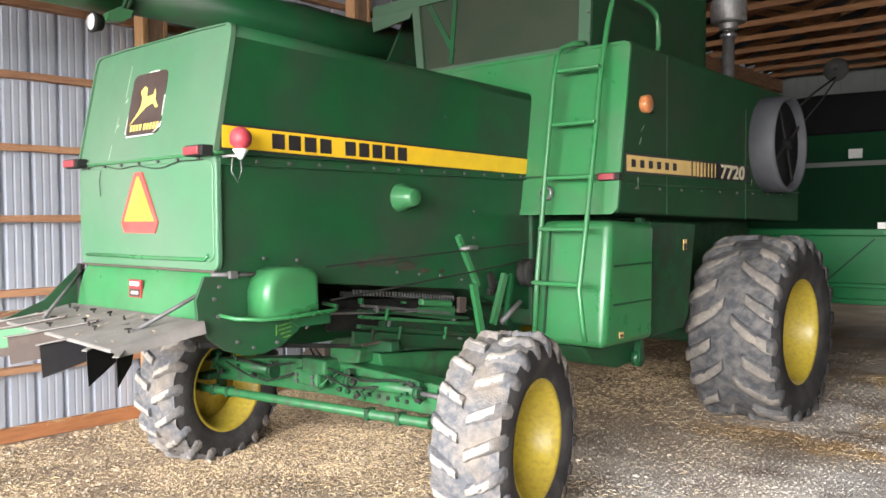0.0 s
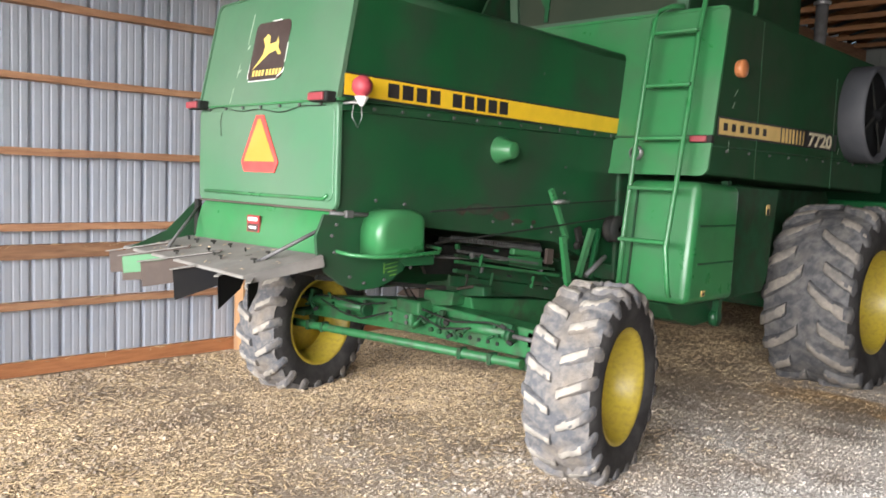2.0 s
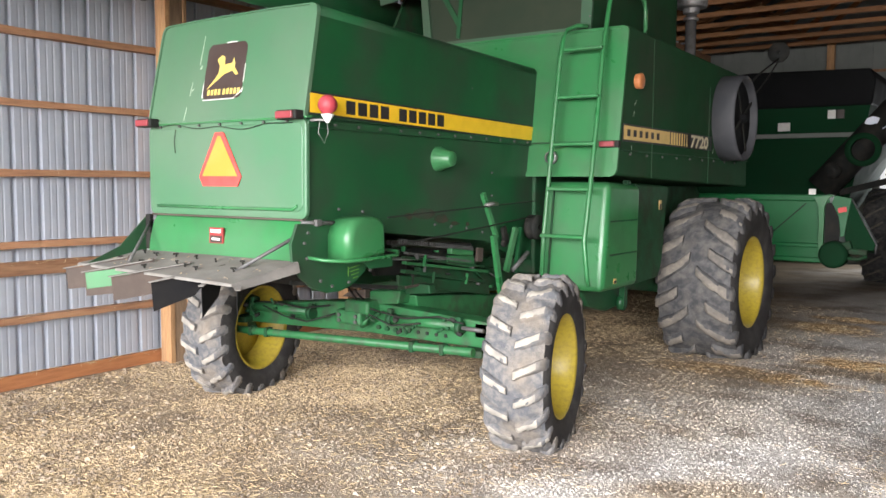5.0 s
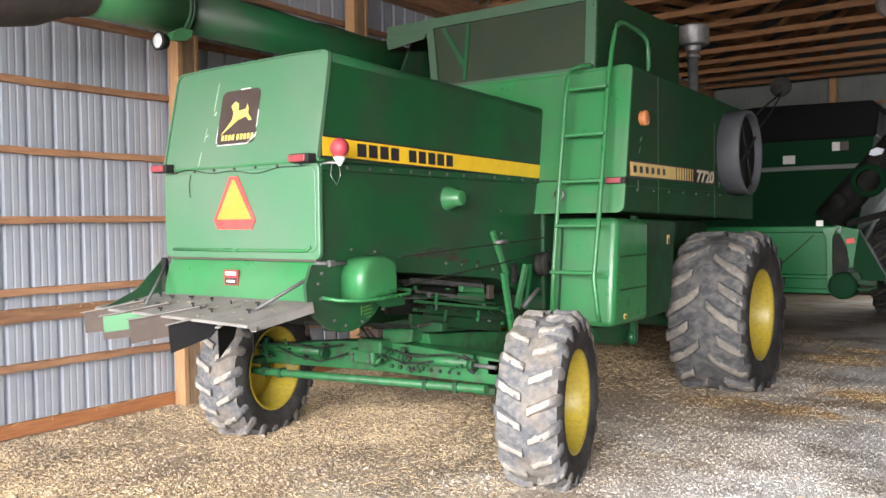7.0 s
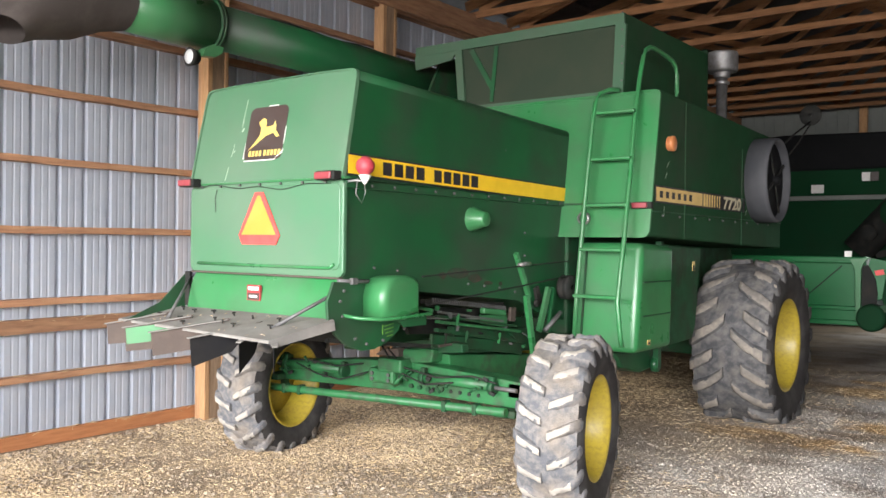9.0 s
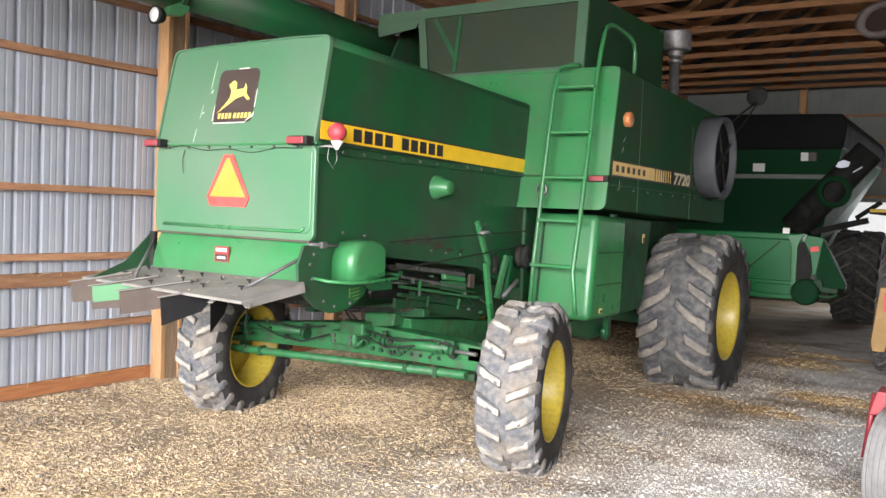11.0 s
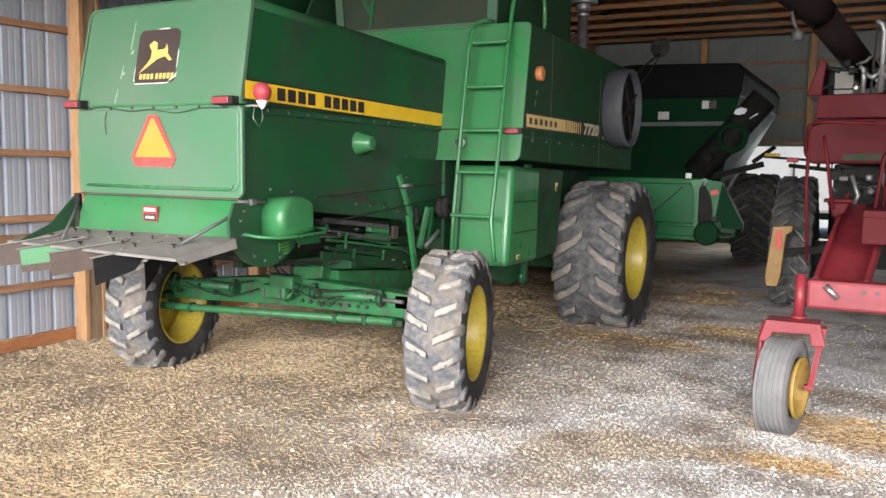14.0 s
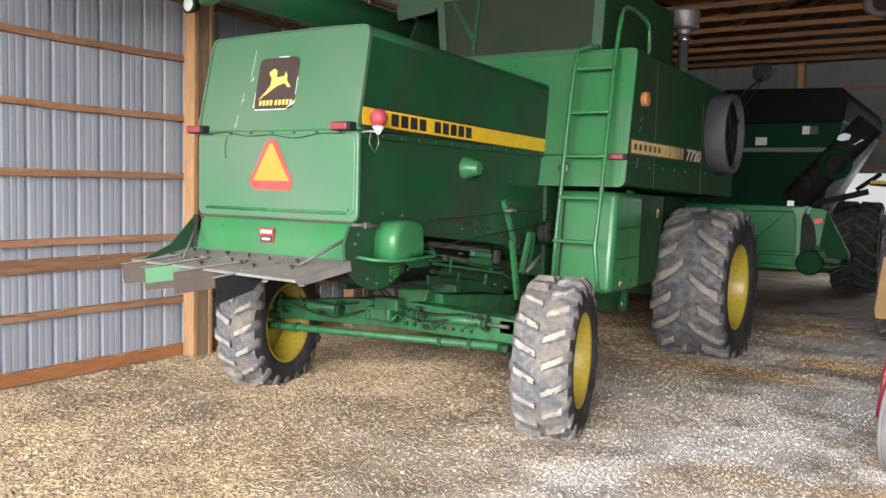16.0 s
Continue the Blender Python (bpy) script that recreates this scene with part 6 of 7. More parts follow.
# ---- the grain cart behind the combine ----
def grain_cart():
    cart = thing("grain_cart", "green grain cart with shade-darkened hopper, black tarp and folded auger", "grain cart", pose(0, 0, 0))
    yf, yb, xl, xr = 9.0, 14.2, -1.3, 2.12
    bm = B()
    v = [bm.verts.new(p) for p in ((xl, yf, 2.92), (xr, yf, 2.92), (xr, yb, 2.92), (xl, yb, 2.92), (xl + 0.1, yf + 0.15, 1.55), (xr - 0.25, yf + 0.15, 1.55), (xr - 0.9, yb - 1.5, 0.9), (xl + 0.9, yb - 1.5, 0.9))]
    for f in ((0, 1, 2, 3), (4, 5, 1, 0), (5, 6, 2, 1), (6, 7, 3, 2), (7, 4, 0, 3), (7, 6, 5, 4)):
        bm.faces.new([v[i] for i in f])
    part("hopper", bm, "hopper", cart, "sloping green hopper, darkened for weak light")
    bm = B()
    prof = [(xl - 0.02, 2.92), (xr + 0.02, 2.92), (xr + 0.06, 3.30), (xr - 0.02, 3.46), (0.4, 3.50), (xl + 0.35, 3.40), (xl, 3.22)]
    prism(bm, prof, "y", yf - 0.02, yb, 0.03)
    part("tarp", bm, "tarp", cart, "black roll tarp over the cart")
    bm = B()
    box(bm, (0.5, yf - 0.01, 2.49), (3.3, 0.05, 0.07), None, 0.01)
    part("pale_rail", bm, "sheet_back", cart, "pale grey cross rail")
    bm = B()
    box(bm, (0.92, yf - 0.03, 2.63), (0.18, 0.02, 0.13))
    part("sticker", bm, "white", cart)
    bm = B()
    box(bm, (1.60, yf - 0.03, 2.80), (0.11, 0.02, 0.13))
    part("sticker", bm, "white", cart)
    bm = B()
    box(bm, (1.72, yf - 0.03, 2.80), (0.11, 0.02, 0.13))
    part("sticker", bm, "brown", cart)
    bm = B()
    box(bm, (0.1, yf + 0.0, 2.66), (0.10, 0.04, 0.30))
    part("window", bm, "dark", cart)
    # folded auger on the near corner
    bm = B()
    rod(bm, [(1.35, yf - 0.25, 1.55), (2.35, yf - 0.15, 2.75)], 0.22, 20)
    a = part("cart_auger", bm, "dark", cart, "dark diagonal auger tube", Matrix.Translation((0.18, 0, 0.12)))
    bm = B()
    lathe(bm, [(-0.05, 0.16), (-0.05, 0.24), (0.03, 0.24), (0.03, 0.16), (-0.05, 0.16)], 28, "y", (1.95, yf - 0.52, 2.12))
    part("auger_pulley", bm, "hopper", a, "round pulley on the auger")
    bm = B()
    lathe(bm, [(-0.05, 0.01), (-0.05, 0.12), (0.03, 0.12), (0.03, 0.01)], 20, "y", (1.55, yf - 0.5, 1.82))
    part("auger_gearbox", bm, "dark", a)
    # pale shapes put on the auger in place of bright reflections
    bm = B()
    prism(bm, [(1.93, 2.50), (1.96, 2.57), (2.04, 2.60), (2.13, 2.57), (2.10, 2.50), (2.0, 2.48)], "y", yf - 0.42, yf - 0.40)
    beam(bm, (2.17, yf - 0.41, 2.42), (2.29, yf - 0.41, 2.50), 0.01, 0.018)
    part("bright_plate", bm, "sheet", a, "pale shapes standing in for glints on the auger")
    bm = B()
    beam(bm, (1.6, yf - 0.2, 1.50), (2.35, yf + 0.1, 1.72), 0.07, 0.09)
    beam(bm, (2.2, yf, 1.75), (2.5, yf + 0.2, 2.0), 0.05, 0.06)
    part("auger_frame", bm, "dark", a)
    bm = B()
    beam(bm, (0.4, yf + 0.8, 0.95), (0.4, yb - 0.5, 0.95), 0.3, 0.2)
    beam(bm, (-1.6, 12.0, 0.9), (2.2, 12.0, 0.9), 0.2, 0.2)
    part("chassis", bm, "green_dark", cart)
    for x, s in ((2.10, 1), (-1.5, -1)):
        wheel(cart, pose(x, 12.0, 0.83), 0.85, 0.78, 0.42, 18, "lug_dark", 0.045, dish=0.1, lug_w=0.07, outward=s, skew=0.5)


grain_cart()


# ---- the red harvester ----
def red_harvester():
    h = thing("red_harvester", "faded red harvester with small rear wheel and open engine bay", "harvester", pose(0, 0, 0))
    # rear caster wheel: smooth ribbed tyre, yellow rim
    shift = Matrix.Translation((0.022, -0.09, 0.0))
    at = pose(3.757, 0.53, 0.315, 0, 0, -10)
    bm = B()
    lathe(bm, [(0.03, 0.005), (0.03, 0.12), (0.07, 0.13), (0.10, 0.20), (0.125, 0.205), (0.125, 0.19), (0.09, 0.18), (0.02, 0.10), (0.0, 0.005)], 32)
    w = part("rear_wheel", bm, "rim_dull", h, "small yellow wheel rim", at)
    bm = B()
    prof = [(-0.075, 0.19), (-0.104, 0.24), (-0.102, 0.285), (-0.091, 0.310)]
    for k in range(6):
        x = -0.080 + k * 0.032
        prof += [(x - 0.009, 0.3195), (x + 0.009, 0.3195), (x + 0.011, 0.313), (x + 0.021, 0.313)][:4 if k < 5 else 2]
    prof += [(0.091, 0.310), (0.102, 0.285), (0.104, 0.24), (0.075, 0.19)]
    lathe(bm, prof, 56, smooth=False)
    part("tyre", bm, "grey_tyre", w, "worn dusty ribbed tyre")
    bm = B()
    prism(bm, [(3.615, 0.745), (3.945, 0.745), (3.985, 0.60), (3.90, 0.60), (3.885, 0.675), (3.66, 0.665), (3.635, 0.60), (3.575, 0.60)], "y", 0.60, 0.63, 0.006)
    box(bm, (3.78, 0.71, 0.735), (0.33, 0.20, 0.022), None, 0.006)
    f = part("fork", bm, "red", h, "red caster fork", shift)
    bm = B()
    beam(bm, (3.965, 0.66, 0.72), (3.90, 0.70, 0.30), 0.07, 0.035, (1, 0, 0))
    box(bm, (3.89, 0.69, 0.305), (0.06, 0.06, 0.035), None, 0.008)
    part("fork_arm", bm, "red", f)
    bm = B()
    rod(bm, [(3.60, 0.66, 0.72), (3.56, 0.66, 0.32)], 0.018, 8)
    part("fork_arm", bm, "red", f)
    bm = B()
    rod(bm, [(3.80, 0.78, 0.745), (3.80, 0.80, 1.04)], 0.034, 18)
    rod(bm, [(3.80, 0.78, 0.745), (3.80, 0.78, 0.765)], 0.05, 18)
    part("king_pin", bm, "red", h, "red vertical king pin tube", shift)
    bm = B()
    box(bm, (5.15, 0.86, 0.915), (2.62, 0.16, 0.19), (0, 0, 0), 0.02)
    ax = part("axle_beam", bm, "red", h, "red square rear axle tube", shift)
    bm = B()
    box(bm, (4.38, 0.855, 0.915), (0.10, 0.19, 0.225), None, 0.01)
    part("axle_collar", bm, "red", ax)
    bm = B()
    rod(bm, [(3.95, 0.77, 0.98), (4.03, 0.77, 0.90)], 0.022, 10)
    part("axle_pin", bm, "zinc", ax)
    bolts(ax, [(4.18, 0.778, 0.95), (4.26, 0.778, 0.95), (4.38, 0.757, 0.93)], (0, -1, 0), 0.014)
    # second rear wheel out of the way
    c = pose(6.4, 0.74, 0.315, 0, 0, 20)
    bm = B()
    lathe(bm, [(-0.10, 0.10), (-0.14, 0.24), (-0.115, 0.302), (0, 0.315), (0.115, 0.302), (0.14, 0.24), (0.10, 0.10)], 40)
    part("tyre", bm, "rubber", h, "worn dusty ribbed tyre", c)
    bm = B()
    box(bm, (6.4, 0.8, 0.78), (0.2, 0.2, 0.32), None, 0.02)
    part("fork", bm, "red", h, "red caster fork")
    # sloping chute and frame
    bm = B()
    v = []
    for x0, x1, y, z in ((3.86, 4.22, 1.3, 0.84), (3.98, 4.36, 2.9, 1.42)):
        v.append([bm.verts.new(p) for p in ((x0, y, z + 0.12), (x0, y, z), (x1, y, z), (x1, y, z + 0.12), (x1 - 0.03, y, z + 0.12), (x1 - 0.03, y, z + 0.03), (x0 + 0.03, y, z + 0.03), (x0 + 0.03, y, z + 0.12))])
    for i in range(8):
        bm.faces.new((v[0][i], v[0][(i + 1) % 8], v[1][(i + 1) % 8], v[1][i]))
    bm.faces.new(v[0])
    bm.faces.new(v[1][::-1])
    part("sloping_channel", bm, "red", h, "red sloping channel")
    bm = B()
    box(bm, (4.9, 2.3, 1.42), (1.5, 1.5, 0.06), None, 0.01)
    box(bm, (4.9, 1.58, 1.30), (1.5, 0.08, 0.20), None, 0.01)
    part("rear_platform", bm, "red_dark", h, "red engine deck edge")
    bm = B()
    prism(bm, [(3.86, 1.48), (4.04, 1.48), (4.0, 1.38), (3.92, 1.34)], "y", 2.35, 2.55, 0.02)
    box(bm, (3.95, 2.42, 1.49), (0.22, 0.28, 0.03), None, 0.01)
    part("hitch_bracket", bm, "red_dark", h, "red bracket with bolts")
    # body panels
    bm = B()
    prism(bm, [(3.66, 1.80), (3.60, 1.90), (3.62, 2.15), (3.70, 2.20), (6.6, 2.2), (6.6, 1.80)], "y", 3.0, 3.3, 0.03)
    part("lower_hood", bm, "red_dark", h, "faded red rounded rear hood, darkened for shade")
    bm = B()
    prism(bm, [(3.68, 2.21), (3.70, 2.42), (6.6, 2.44), (6.6, 2.21)], "y", 3.05, 3.4, 0.015)
    part("upper_hood", bm, "red_dark", h, "dull red upper hood band, darkened for shade")
    bm = B()
    prism(bm, [(3.60, 2.42), (3.72, 2.42), (3.75, 2.72), (3.70, 2.76)], "y", 3.1, 3.9, 0.01)
    part("hood_fin", bm, "red_dark", h)
    bm = B()
    prism(bm, rounded(3.93, 1.83, 4.33, 1.89, 0.028), "y", 2.985, 3.0)
    part("badge", bm, "rust", h, "oblong worn badge plate")
    bm = B()
    box(bm, (5.2, 5.3, 1.75), (2.6, 3.2, 1.3), None, 0.04)
    part("body", bm, "red_dark", h, "dull red main body, darkened for shade")
    bm = B()
    box(bm, (5.2, 3.6, 1.55), (2.7, 0.4, 0.5), None, 0.02)
    box(bm, (4.55, 3.3, 2.62), (0.75, 0.5, 0.36), None, 0.04)
    box(bm, (3.85, 3.5, 2.55), (0.2, 0.4, 0.26), None, 0.03)
    part("engine_block", bm, "dark", h, "dark oily engine")
    bm = B()
    box(bm, (3.90, 3.15, 2.55), (0.155, 0.12, 0.25), None, 0.012)
    part("filter_can", bm, "board", h, "upright grey metal box on the engine")
    for z in (2.47, 2.64):
        bm = B()
        box(bm, (3.90, 3.15, z), (0.156, 0.126, 0.014), None, 0.003)
        part("box_strap", bm, "dark", h)
    for x in (4.12, 4.36, 4.62):
        bm = B()
        beam(bm, (x, 3.1, 2.43), (x + 0.02, 3.12, 3.0), 0.02, 0.03, (0, 1, 0))
        part("engine_post", bm, "dark", h)
    for pts, r in (([(4.06, 3.05, 2.43), (4.06, 3.05, 2.60), (4.05, 3.05, 2.64), (4.02, 3.05, 2.66)], 0.022), ([(4.20, 3.05, 2.43), (4.20, 3.05, 2.95), (4.18, 3.05, 3.02), (4.13, 3.05, 3.05)], 0.026),
                   ([(4.06, 3.05, 2.60), (4.13, 3.04, 2.56), (4.20, 3.05, 2.64)], 0.024), ([(4.02, 2.9, 1.70), (4.08, 2.9, 1.52), (4.05, 2.9, 1.45)], 0.02), ([(4.25, 2.95, 1.75), (4.32, 2.9, 1.5), (4.42, 2.9, 1.55)], 0.025)):
        bm = B()
        rod(bm, pts, r, 10)
        part("engine_pipe", bm, "steel", h, "bright engine pipe")
    bm = B()
    prism(bm, [(4.28, 1.50), (4.42, 1.60), (4.46, 1.66), (4.30, 1.58)], "y", 2.86, 2.9)
    part("engine_plate", bm, "steel", h)
    rng = random.Random(12)
    for k in range(72):
        x, z = rng.uniform(3.86, 4.75), (rng.uniform(2.44, 2.80) if k % 2 else rng.uniform(1.46, 1.80))
        y = rng.uniform(2.95, 3.2) + (0.0 if k % 2 else -0.1)
        bm = B()
        c = rng.randrange(4)
        if c == 0:
            box(bm, (x, y, z), (rng.uniform(0.04, 0.12), 0.08, rng.uniform(0.04, 0.12)), (0, rng.uniform(-20, 20), 0), 0.008)
        elif c == 1:
            rod(bm, [(x, y, z), (x + rng.uniform(-0.1, 0.1), y, z + rng.uniform(-0.06, 0.06)), (x + rng.uniform(-0.2, 0.2), y + 0.03, z + rng.uniform(-0.1, 0.1))], rng.uniform(0.008, 0.018), 8)
        elif c == 2:
            lathe(bm, [(-0.03, 0.005), (-0.03, 0.028), (0.02, 0.032), (0.025, 0.005)], 14, rng.choice("xyz"), (x, y, z))
        else:
            rod(bm, [(x, y, z), (x, y - 0.03, z)], 0.018, 6)
        part("engine_fitting", bm, rng.choice(("dark", "dark", "iron", "dark", "steel")), h)
    bm = B()
    lathe(bm, [(2.62, 0.02), (2.62, 0.10), (2.80, 0.11), (2.86, 0.08), (2.87, 0.02)], 20, "z", (4.32, 3.35, 0))
    part("breather", bm, "dark", h)
    bm = B()
    box(bm, (4.62, 1.7, 2.3), (0.06, 0.5, 2.2), None, 0.01)
    part("side_post", bm, "greyplastic", h, "tall grey sheet metal post")
    # access ladder rails
    for pts in ([(3.74, 2.3, 0.98), (3.70, 2.3, 1.6), (3.70, 2.32, 2.06), (3.73, 2.34, 2.12), (3.85, 2.35, 2.14), (4.2, 2.35, 2.12), (4.28, 2.34, 2.06), (4.30, 2.32, 1.95), (4.28, 2.3, 1.42)],
                [(3.92, 2.2, 1.42), (3.84, 2.2, 1.9), (3.82, 2.22, 2.02)], [(4.22, 2.0, 1.40), (4.26, 2.0, 1.85), (4.30, 2.0, 1.93), (4.5, 2.0, 1.95)]):
        bm = B()
        rod(bm, pts, 0.015, 8)
        part("hand_rail", bm, "red_dark", h, "red bent tube hand rail")
    # unloading tube with spout
    bm = B()
    rod(bm, [(4.13, 5.16, 2.80), (3.69, 3.45, 3.254)], 0.142, 24)
    t = part("unloading_tube", bm, "tube", h, "dull brown unloading tube", Matrix.Translation((-0.07, 0, -0.01)))
    bm = B()
    rod(bm, [(3.72, 3.47, 3.22), (3.63, 3.30, 3.30), (3.52, 3.06, 3.39), (3.41, 2.85, 3.44), (3.36, 2.72, 3.44)], [(0.145, 0.145), (0.165, 0.16), (0.185, 0.16), (0.20, 0.145), (0.20, 0.135)], 24)
    s = part("spout", bm, "tube", t, "dark rubber spout")
    bm = B()
    lathe(bm, [(0.0, 0.16), (-0.05, 0.165), (-0.05, 0.235), (0.02, 0.24), (0.02, 0.20)], 28, "y", (0, 0, 0))
    part("spout_rim", bm, "spout", s, at=pose(3.355, 2.70, 3.44, -4, 0, -22) @ Matrix.Diagonal((0.88, 1.0, 0.62, 1.0)))
    bm = B()
    rod(bm, [(3.50, 3.1, 3.20), (3.52, 3.1, 3.10), (3.56, 3.1, 3.02)], 0.015, 8)
    lathe(bm, [(2.93, 0.02), (2.935, 0.05), (3.0, 0.055), (3.03, 0.02)], 16, "z", (3.56, 3.1, 0))
    part("spout_lamp", bm, "iron", t)
    # drive wheels and the yellow step
    for x, s in ((3.30, -1), (6.9, 1)):
        wheel(h, pose(x, 6.25, 0.70), 0.70, 0.50, 0.36, 18, "lug_dark", 0.045, dish=0.08, lug_w=0.06, outward=s, skew=0.5)
    bm = B()
    box(bm, (5.1, 6.25, 0.7), (3.2, 0.3, 0.3), None, 0.02)
    part("drive_axle", bm, "dark", h)
    bm = B()
    prism(bm, [(3.14, 1.07), (3.36, 1.09), (3.35, 1.02), (3.29, 0.98), (3.25, 0.48), (3.22, 0.36), (3.10, 0.36), (3.08, 0.46)], "y", 5.25, 5.42, 0.01)
    y = part("yellow_bracket", bm, "tan", h, "faded orange steel bracket with a red strip")
    bm = B()
    box(bm, (3.215, 5.244, 0.92), (0.06, 0.008, 0.22))
    part("reflector_strip", bm, "smvred", y)
    bm = B()
    beam(bm, (3.2, 5.33, 0.75), (3.9, 5.5, 0.85), 0.06, 0.08)
    part("bracket_arm", bm, "dark", h)


red_harvester()


# ---- the tractor deeper in the shed ----
def tractor():
    t = thing("tractor", "dark parked tractor with large lugged rear tyres", "tractor", pose(0, 0, 0))
    wheel(t, pose(3.12, 8.6, 0.83), 0.83, 0.52, 0.42, 20, "lug_dark", 0.045, dish=0.08, lug_w=0.06, outward=-1, skew=0.5)
    wheel(t, pose(5.0, 8.6, 0.83), 0.83, 0.52, 0.42, 20, "lug_dark", 0.045, dish=0.08, lug_w=0.06, outward=1, skew=0.5)
    bm = B()
    box(bm, (4.05, 9.3, 1.1), (0.9, 3.0, 0.6), None, 0.05)
    part("tractor_body", bm, "dark", t, "dark tractor body")
    bm = B()
    box(bm, (3.35, 8.6, 1.78), (0.7, 1.0, 0.06), (0, 6, 0), 0.02)
    part("fender", bm, "dark", t)
    bm = B()
    box(bm, (3.05, 8.2, 1.90), (0.16, 0.08, 0.07), None, 0.01)
    part("marker_lens", bm, "smvred", t, "red fender lamp")
    bm = B()
    box(bm, (2.72, 8.6, 1.98), (0.22, 0.08, 0.05), None, 0.01)
    part("lamp_bar", bm, "yellow", t, "yellow lamp on an arm")
    bm = B()
    beam(bm, (2.6, 8.6, 1.95), (3.3, 8.6, 1.9), 0.04, 0.04)
    rod(bm, [(3.35, 9.0, 1.8), (3.40, 9.0, 2.3), (3.5, 9.0, 2.55), (3.65, 9.0, 2.6)], 0.025, 8)
    part("roll_bar", bm, "dark", t)


tractor()


# ---- the white trailer in the yard behind ----
def white_trailer():
    t = thing("box_trailer", "white box trailer parked in the yard beyond the doorway", "trailer", pose(0, 0, 0))
    bm = B()
    prism(bm, rounded(-0.6, 0.62, 6.2, 2.9, 0.12), "y", 19.5, 23.5, 0.03)
    part("body", bm, "trailer", t, "plain white box body")
    bm = B()
    box(bm, (2.55, 19.46, 1.35), (0.9, 0.05, 1.35), None, 0.02)
    part("door", bm, "trailer", t)
    for x in (2.08, 3.02):
        bm = B()
        box(bm, (x, 19.44, 1.35), (0.035, 0.05, 1.4), None, 0.01)
        part("door_frame", bm, "iron", t)
    bm = B()
    box(bm, (2.8, 21.5, 0.5), (6.4, 3.6, 0.14), None, 0.02)
    part("chassis", bm, "dark", t)
    for x in (0.6, 4.9):
        bm = B()
        lathe(bm, [(-0.1, 0.02), (-0.12, 0.2), (-0.12, 0.36), (-0.09, 0.42), (0.09, 0.42), (0.12, 0.36), (0.12, 0.02)], 28, "x", (x, 20.2, 0.32))
        part("tyre", bm, "sidewall", t)


white_trailer()


# ---- straw, chips and stones on the floor ----
def strew(name, count, seed, spread, size, mt, label, category, kind, weight):
    """Many small bits in one mesh: ridged slivers (straw, chips) or lumps (stones)."""
    rng = np.random.default_rng(seed)
    vs, fs = [], []
    n = 0
    while n < count:
        x, y = rng.uniform(*spread[0]), rng.uniform(*spread[1])
        g = 0.5 + 0.5 * noise.noise((x * 0.55, y * 0.55, seed)) + 0.25 * noise.noise((x * 2.1, y * 2.1, seed + 4))
        edge = min(x - spread[0][0] + 0.9, spread[0][1] - x, y - spread[1][0], spread[1][1] - y)      # thins out towards the rim
        if rng.random() > weight(x, y, g) * min(1.0, edge / 0.9):
            continue
        z = 0.012 * noise.noise((x * 1.3, y * 1.3, 0)) + 0.007 * noise.noise((x * 5, y * 5, 3)) - 0.003
        k = rng.beta(1.2, 2.6)
        L, W, H = (a + (b - a) * min(1.0, k * f) for (a, b), f in zip(size, rng.uniform(0.75, 1.25, 3)))
        a = rng.uniform(0, math.tau)
        c, s = math.cos(a), math.sin(a)
        t1, t2 = rng.uniform(-0.9, 0.9, 2)
        b = len(vs)
        if kind == "sliver":
            pts = ((-L, -W, 0), (L, -W, 0), (L, W, 0), (-L, W, 0), (-L * 0.9, 0, H), (L * 0.9, 0, H))
            faces = ((0, 1, 5, 4), (2, 3, 4, 5), (1, 2, 5), (3, 0, 4))
        else:
            j = rng.uniform(0.7, 1.2, 6)
            pts = ((-L * j[0], 0, H * 0.4), (L * j[1], 0, H * 0.4), (0, -W * j[2], H * 0.4), (0, W * j[3], H * 0.4), (L * 0.2 * (j[4] - 1), 0, H * j[5]), (0, 0, -H * 0.5))
            faces = ((0, 2, 4), (2, 1, 4), (1, 3, 4), (3, 0, 4))
        for px, py, pz in pts:
            vs.append((x + px * c - py * s, y + px * s + py * c, z + pz + abs(t1) * 0.25 * (px + L) + 0.1 * t2 * py))
        fs += [tuple(b + i for i in f) for f in faces]
        n += 1
    me = bpy.data.meshes.new(name)
    me.from_pydata(vs, [], fs)
    me.materials.append(M[mt])
    return tagged(new(name, me), label, category, kind="stuff")


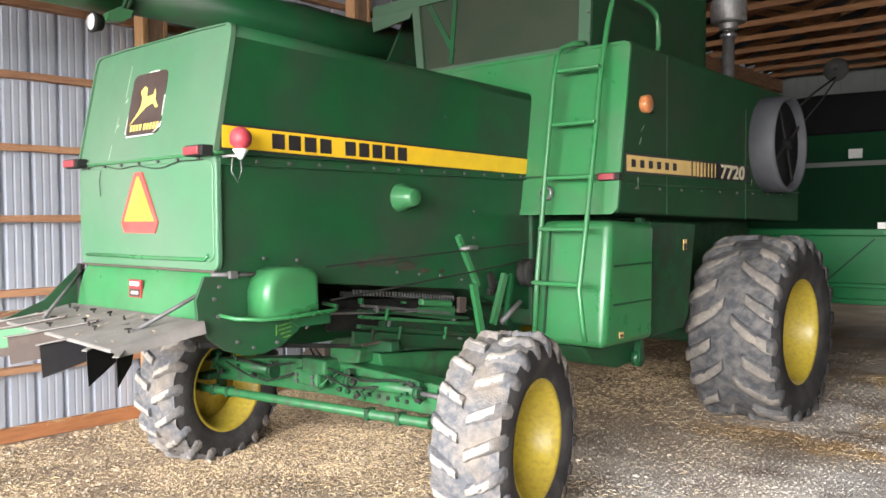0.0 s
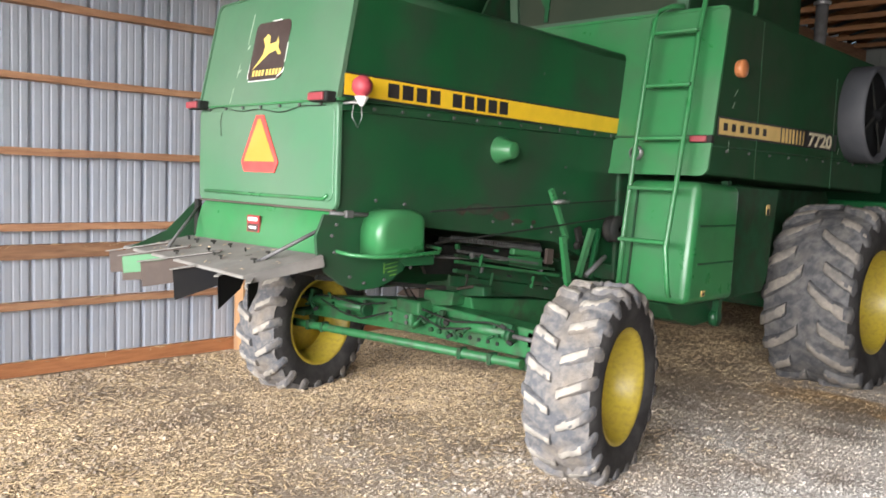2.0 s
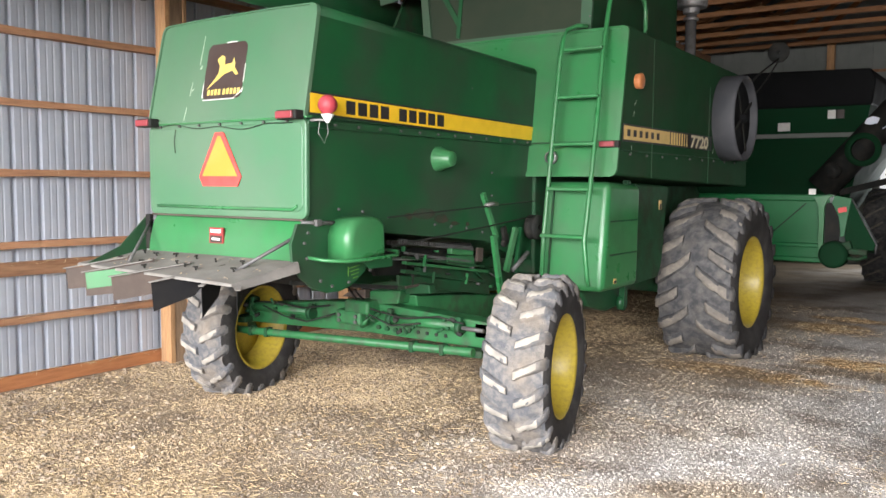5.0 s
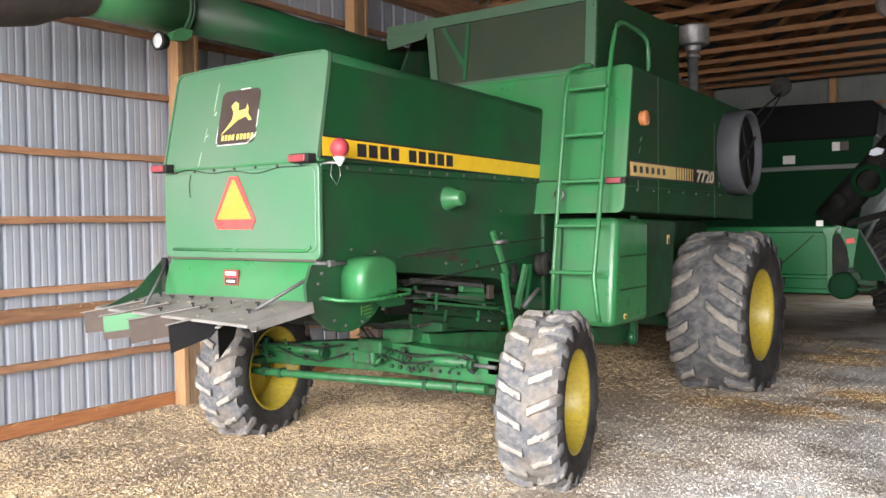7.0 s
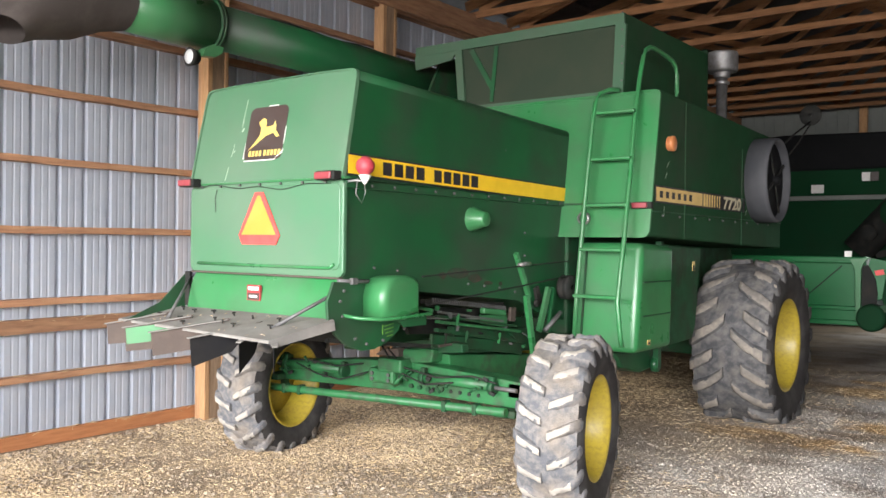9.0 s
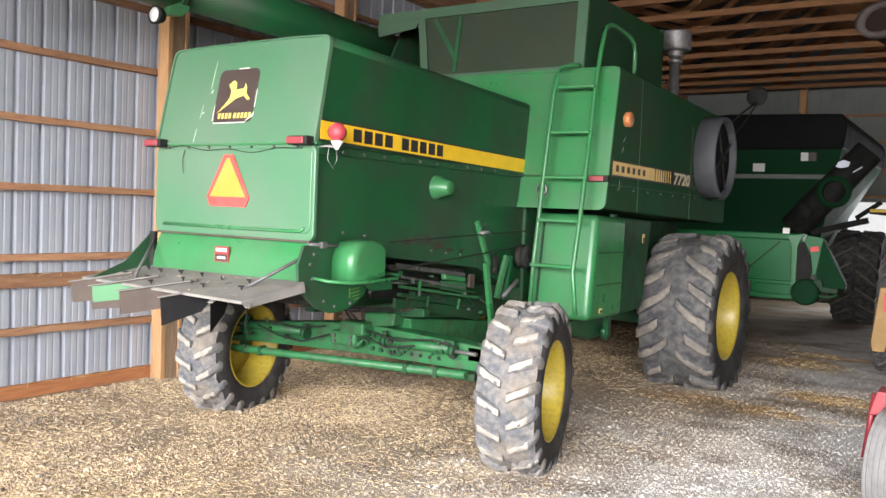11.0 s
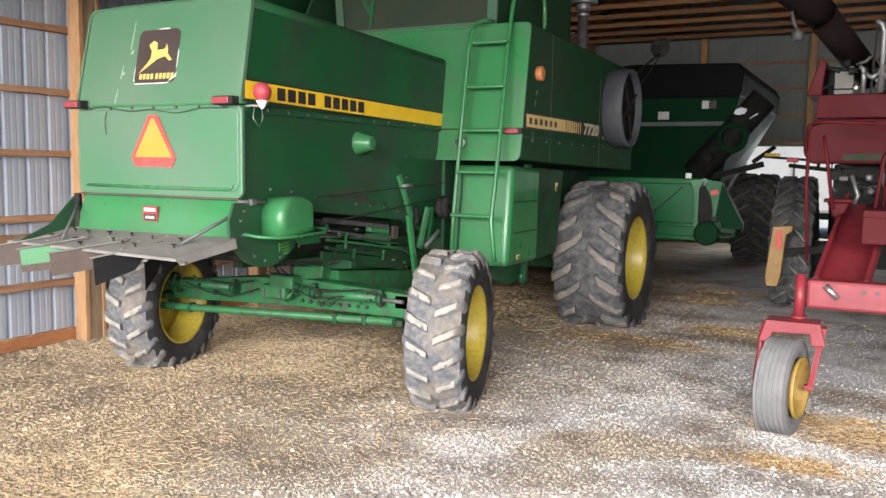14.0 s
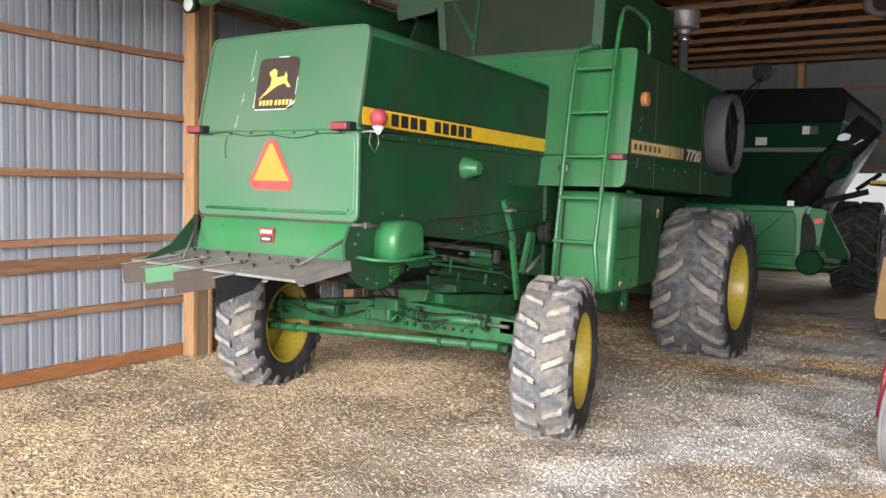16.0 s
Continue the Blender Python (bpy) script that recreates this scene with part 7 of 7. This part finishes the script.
def golden(x, y):
    """How much straw lies here: most along the wall side, and in a few streaks on the gravel."""
    left = max(0.0, min(1.0, (2.3 - x + 1.5 * noise.noise((x * 0.8, y * 0.8, 7))) / 2.2))
    left *= 1 - 0.75 * math.exp(-((x + 1.55) / 0.45) ** 2 - ((y + 0.75) / 0.3) ** 2)
    left *= 1 - 0.85 * math.exp(-((x - 1.0) / 1.0) ** 2 - ((y - 2.4) / 1.7) ** 2)
    rag = 1 + 0.5 * noise.noise((x * 3, y * 3, 2))
    return min(1.0, max(left, max(math.exp(-((x - a) / p) ** 2 - ((y - b) / q) ** 2) for a, b, p, q in GOLD) * rag))


def straw_here(x, y, g):
    return golden(x, y) ** 1.3 * max(0.08, min(1.0, (g - 0.22) * 2.0))


def chips_here(x, y, g):
    return max(0.06, min(1.0, (g - 0.30) * 2.4)) * (0.35 + 0.65 * golden(x, y)) * min(1.0, max(0.25, (3.0 - y) / 3))


def stones_here(x, y, g):
    return (1 - 0.6 * golden(x, y)) * min(1.0, max(0.12, (4.2 - y) / 4.5)) * (0.6 + 0.4 * g)


strew("straw", 82000, 3, ((-2.5, 6.0), (-6.0, 8.0)), ((0.005, 0.038), (0.0009, 0.0025), (0.0012, 0.0035)), "straw", "loose golden straw bits on the floor", "straw", "sliver", straw_here)
strew("wood_chips", 125000, 7, ((-2.5, 6.5), (-6.0, 5.5)), ((0.003, 0.011), (0.002, 0.0075), (0.002, 0.007)), "chip", "pale chopped stalks and chips on the floor", "chips", "sliver", chips_here)
strew("gravel", 200000, 11, ((-2.5, 7.5), (-6.0, 9.0)), ((0.003, 0.013), (0.003, 0.011), (0.003, 0.009)), "stone", "small grey gravel stones on the floor", "gravel", "lump", stones_here)
strew("clods", 5000, 17, ((-2.5, 6.5), (-6.0, 3.5)), ((0.012, 0.034), (0.010, 0.028), (0.008, 0.022)), "stone", "dry clods and larger stones on the floor", "clods", "lump", chips_here)


def caught_straw():
    """Wisps of straw caught on the girts and lying along the base board."""
    rng = np.random.default_rng(23)
    bm = B()
    for z, n in ((1.205, 130), (1.045, 150), (0.595, 120), (1.80, 14), (0.12, 160)):
        for _ in range(n):
            y = rng.uniform(-4.0, 0.6)
            p = Vector((WX + rng.uniform(0.03, 0.085), y, z))
            d = Vector((rng.uniform(-0.01, 0.02), rng.uniform(-0.08, 0.08), rng.uniform(-0.035, 0.012)))
            beam(bm, p - d * 0.3, p + d, 0.003, 0.002)
    ob = part("caught_straw", bm, "straw")
    tagged(ob, "wisps of straw caught on the wall boards", "straw", kind="stuff")


caught_straw()
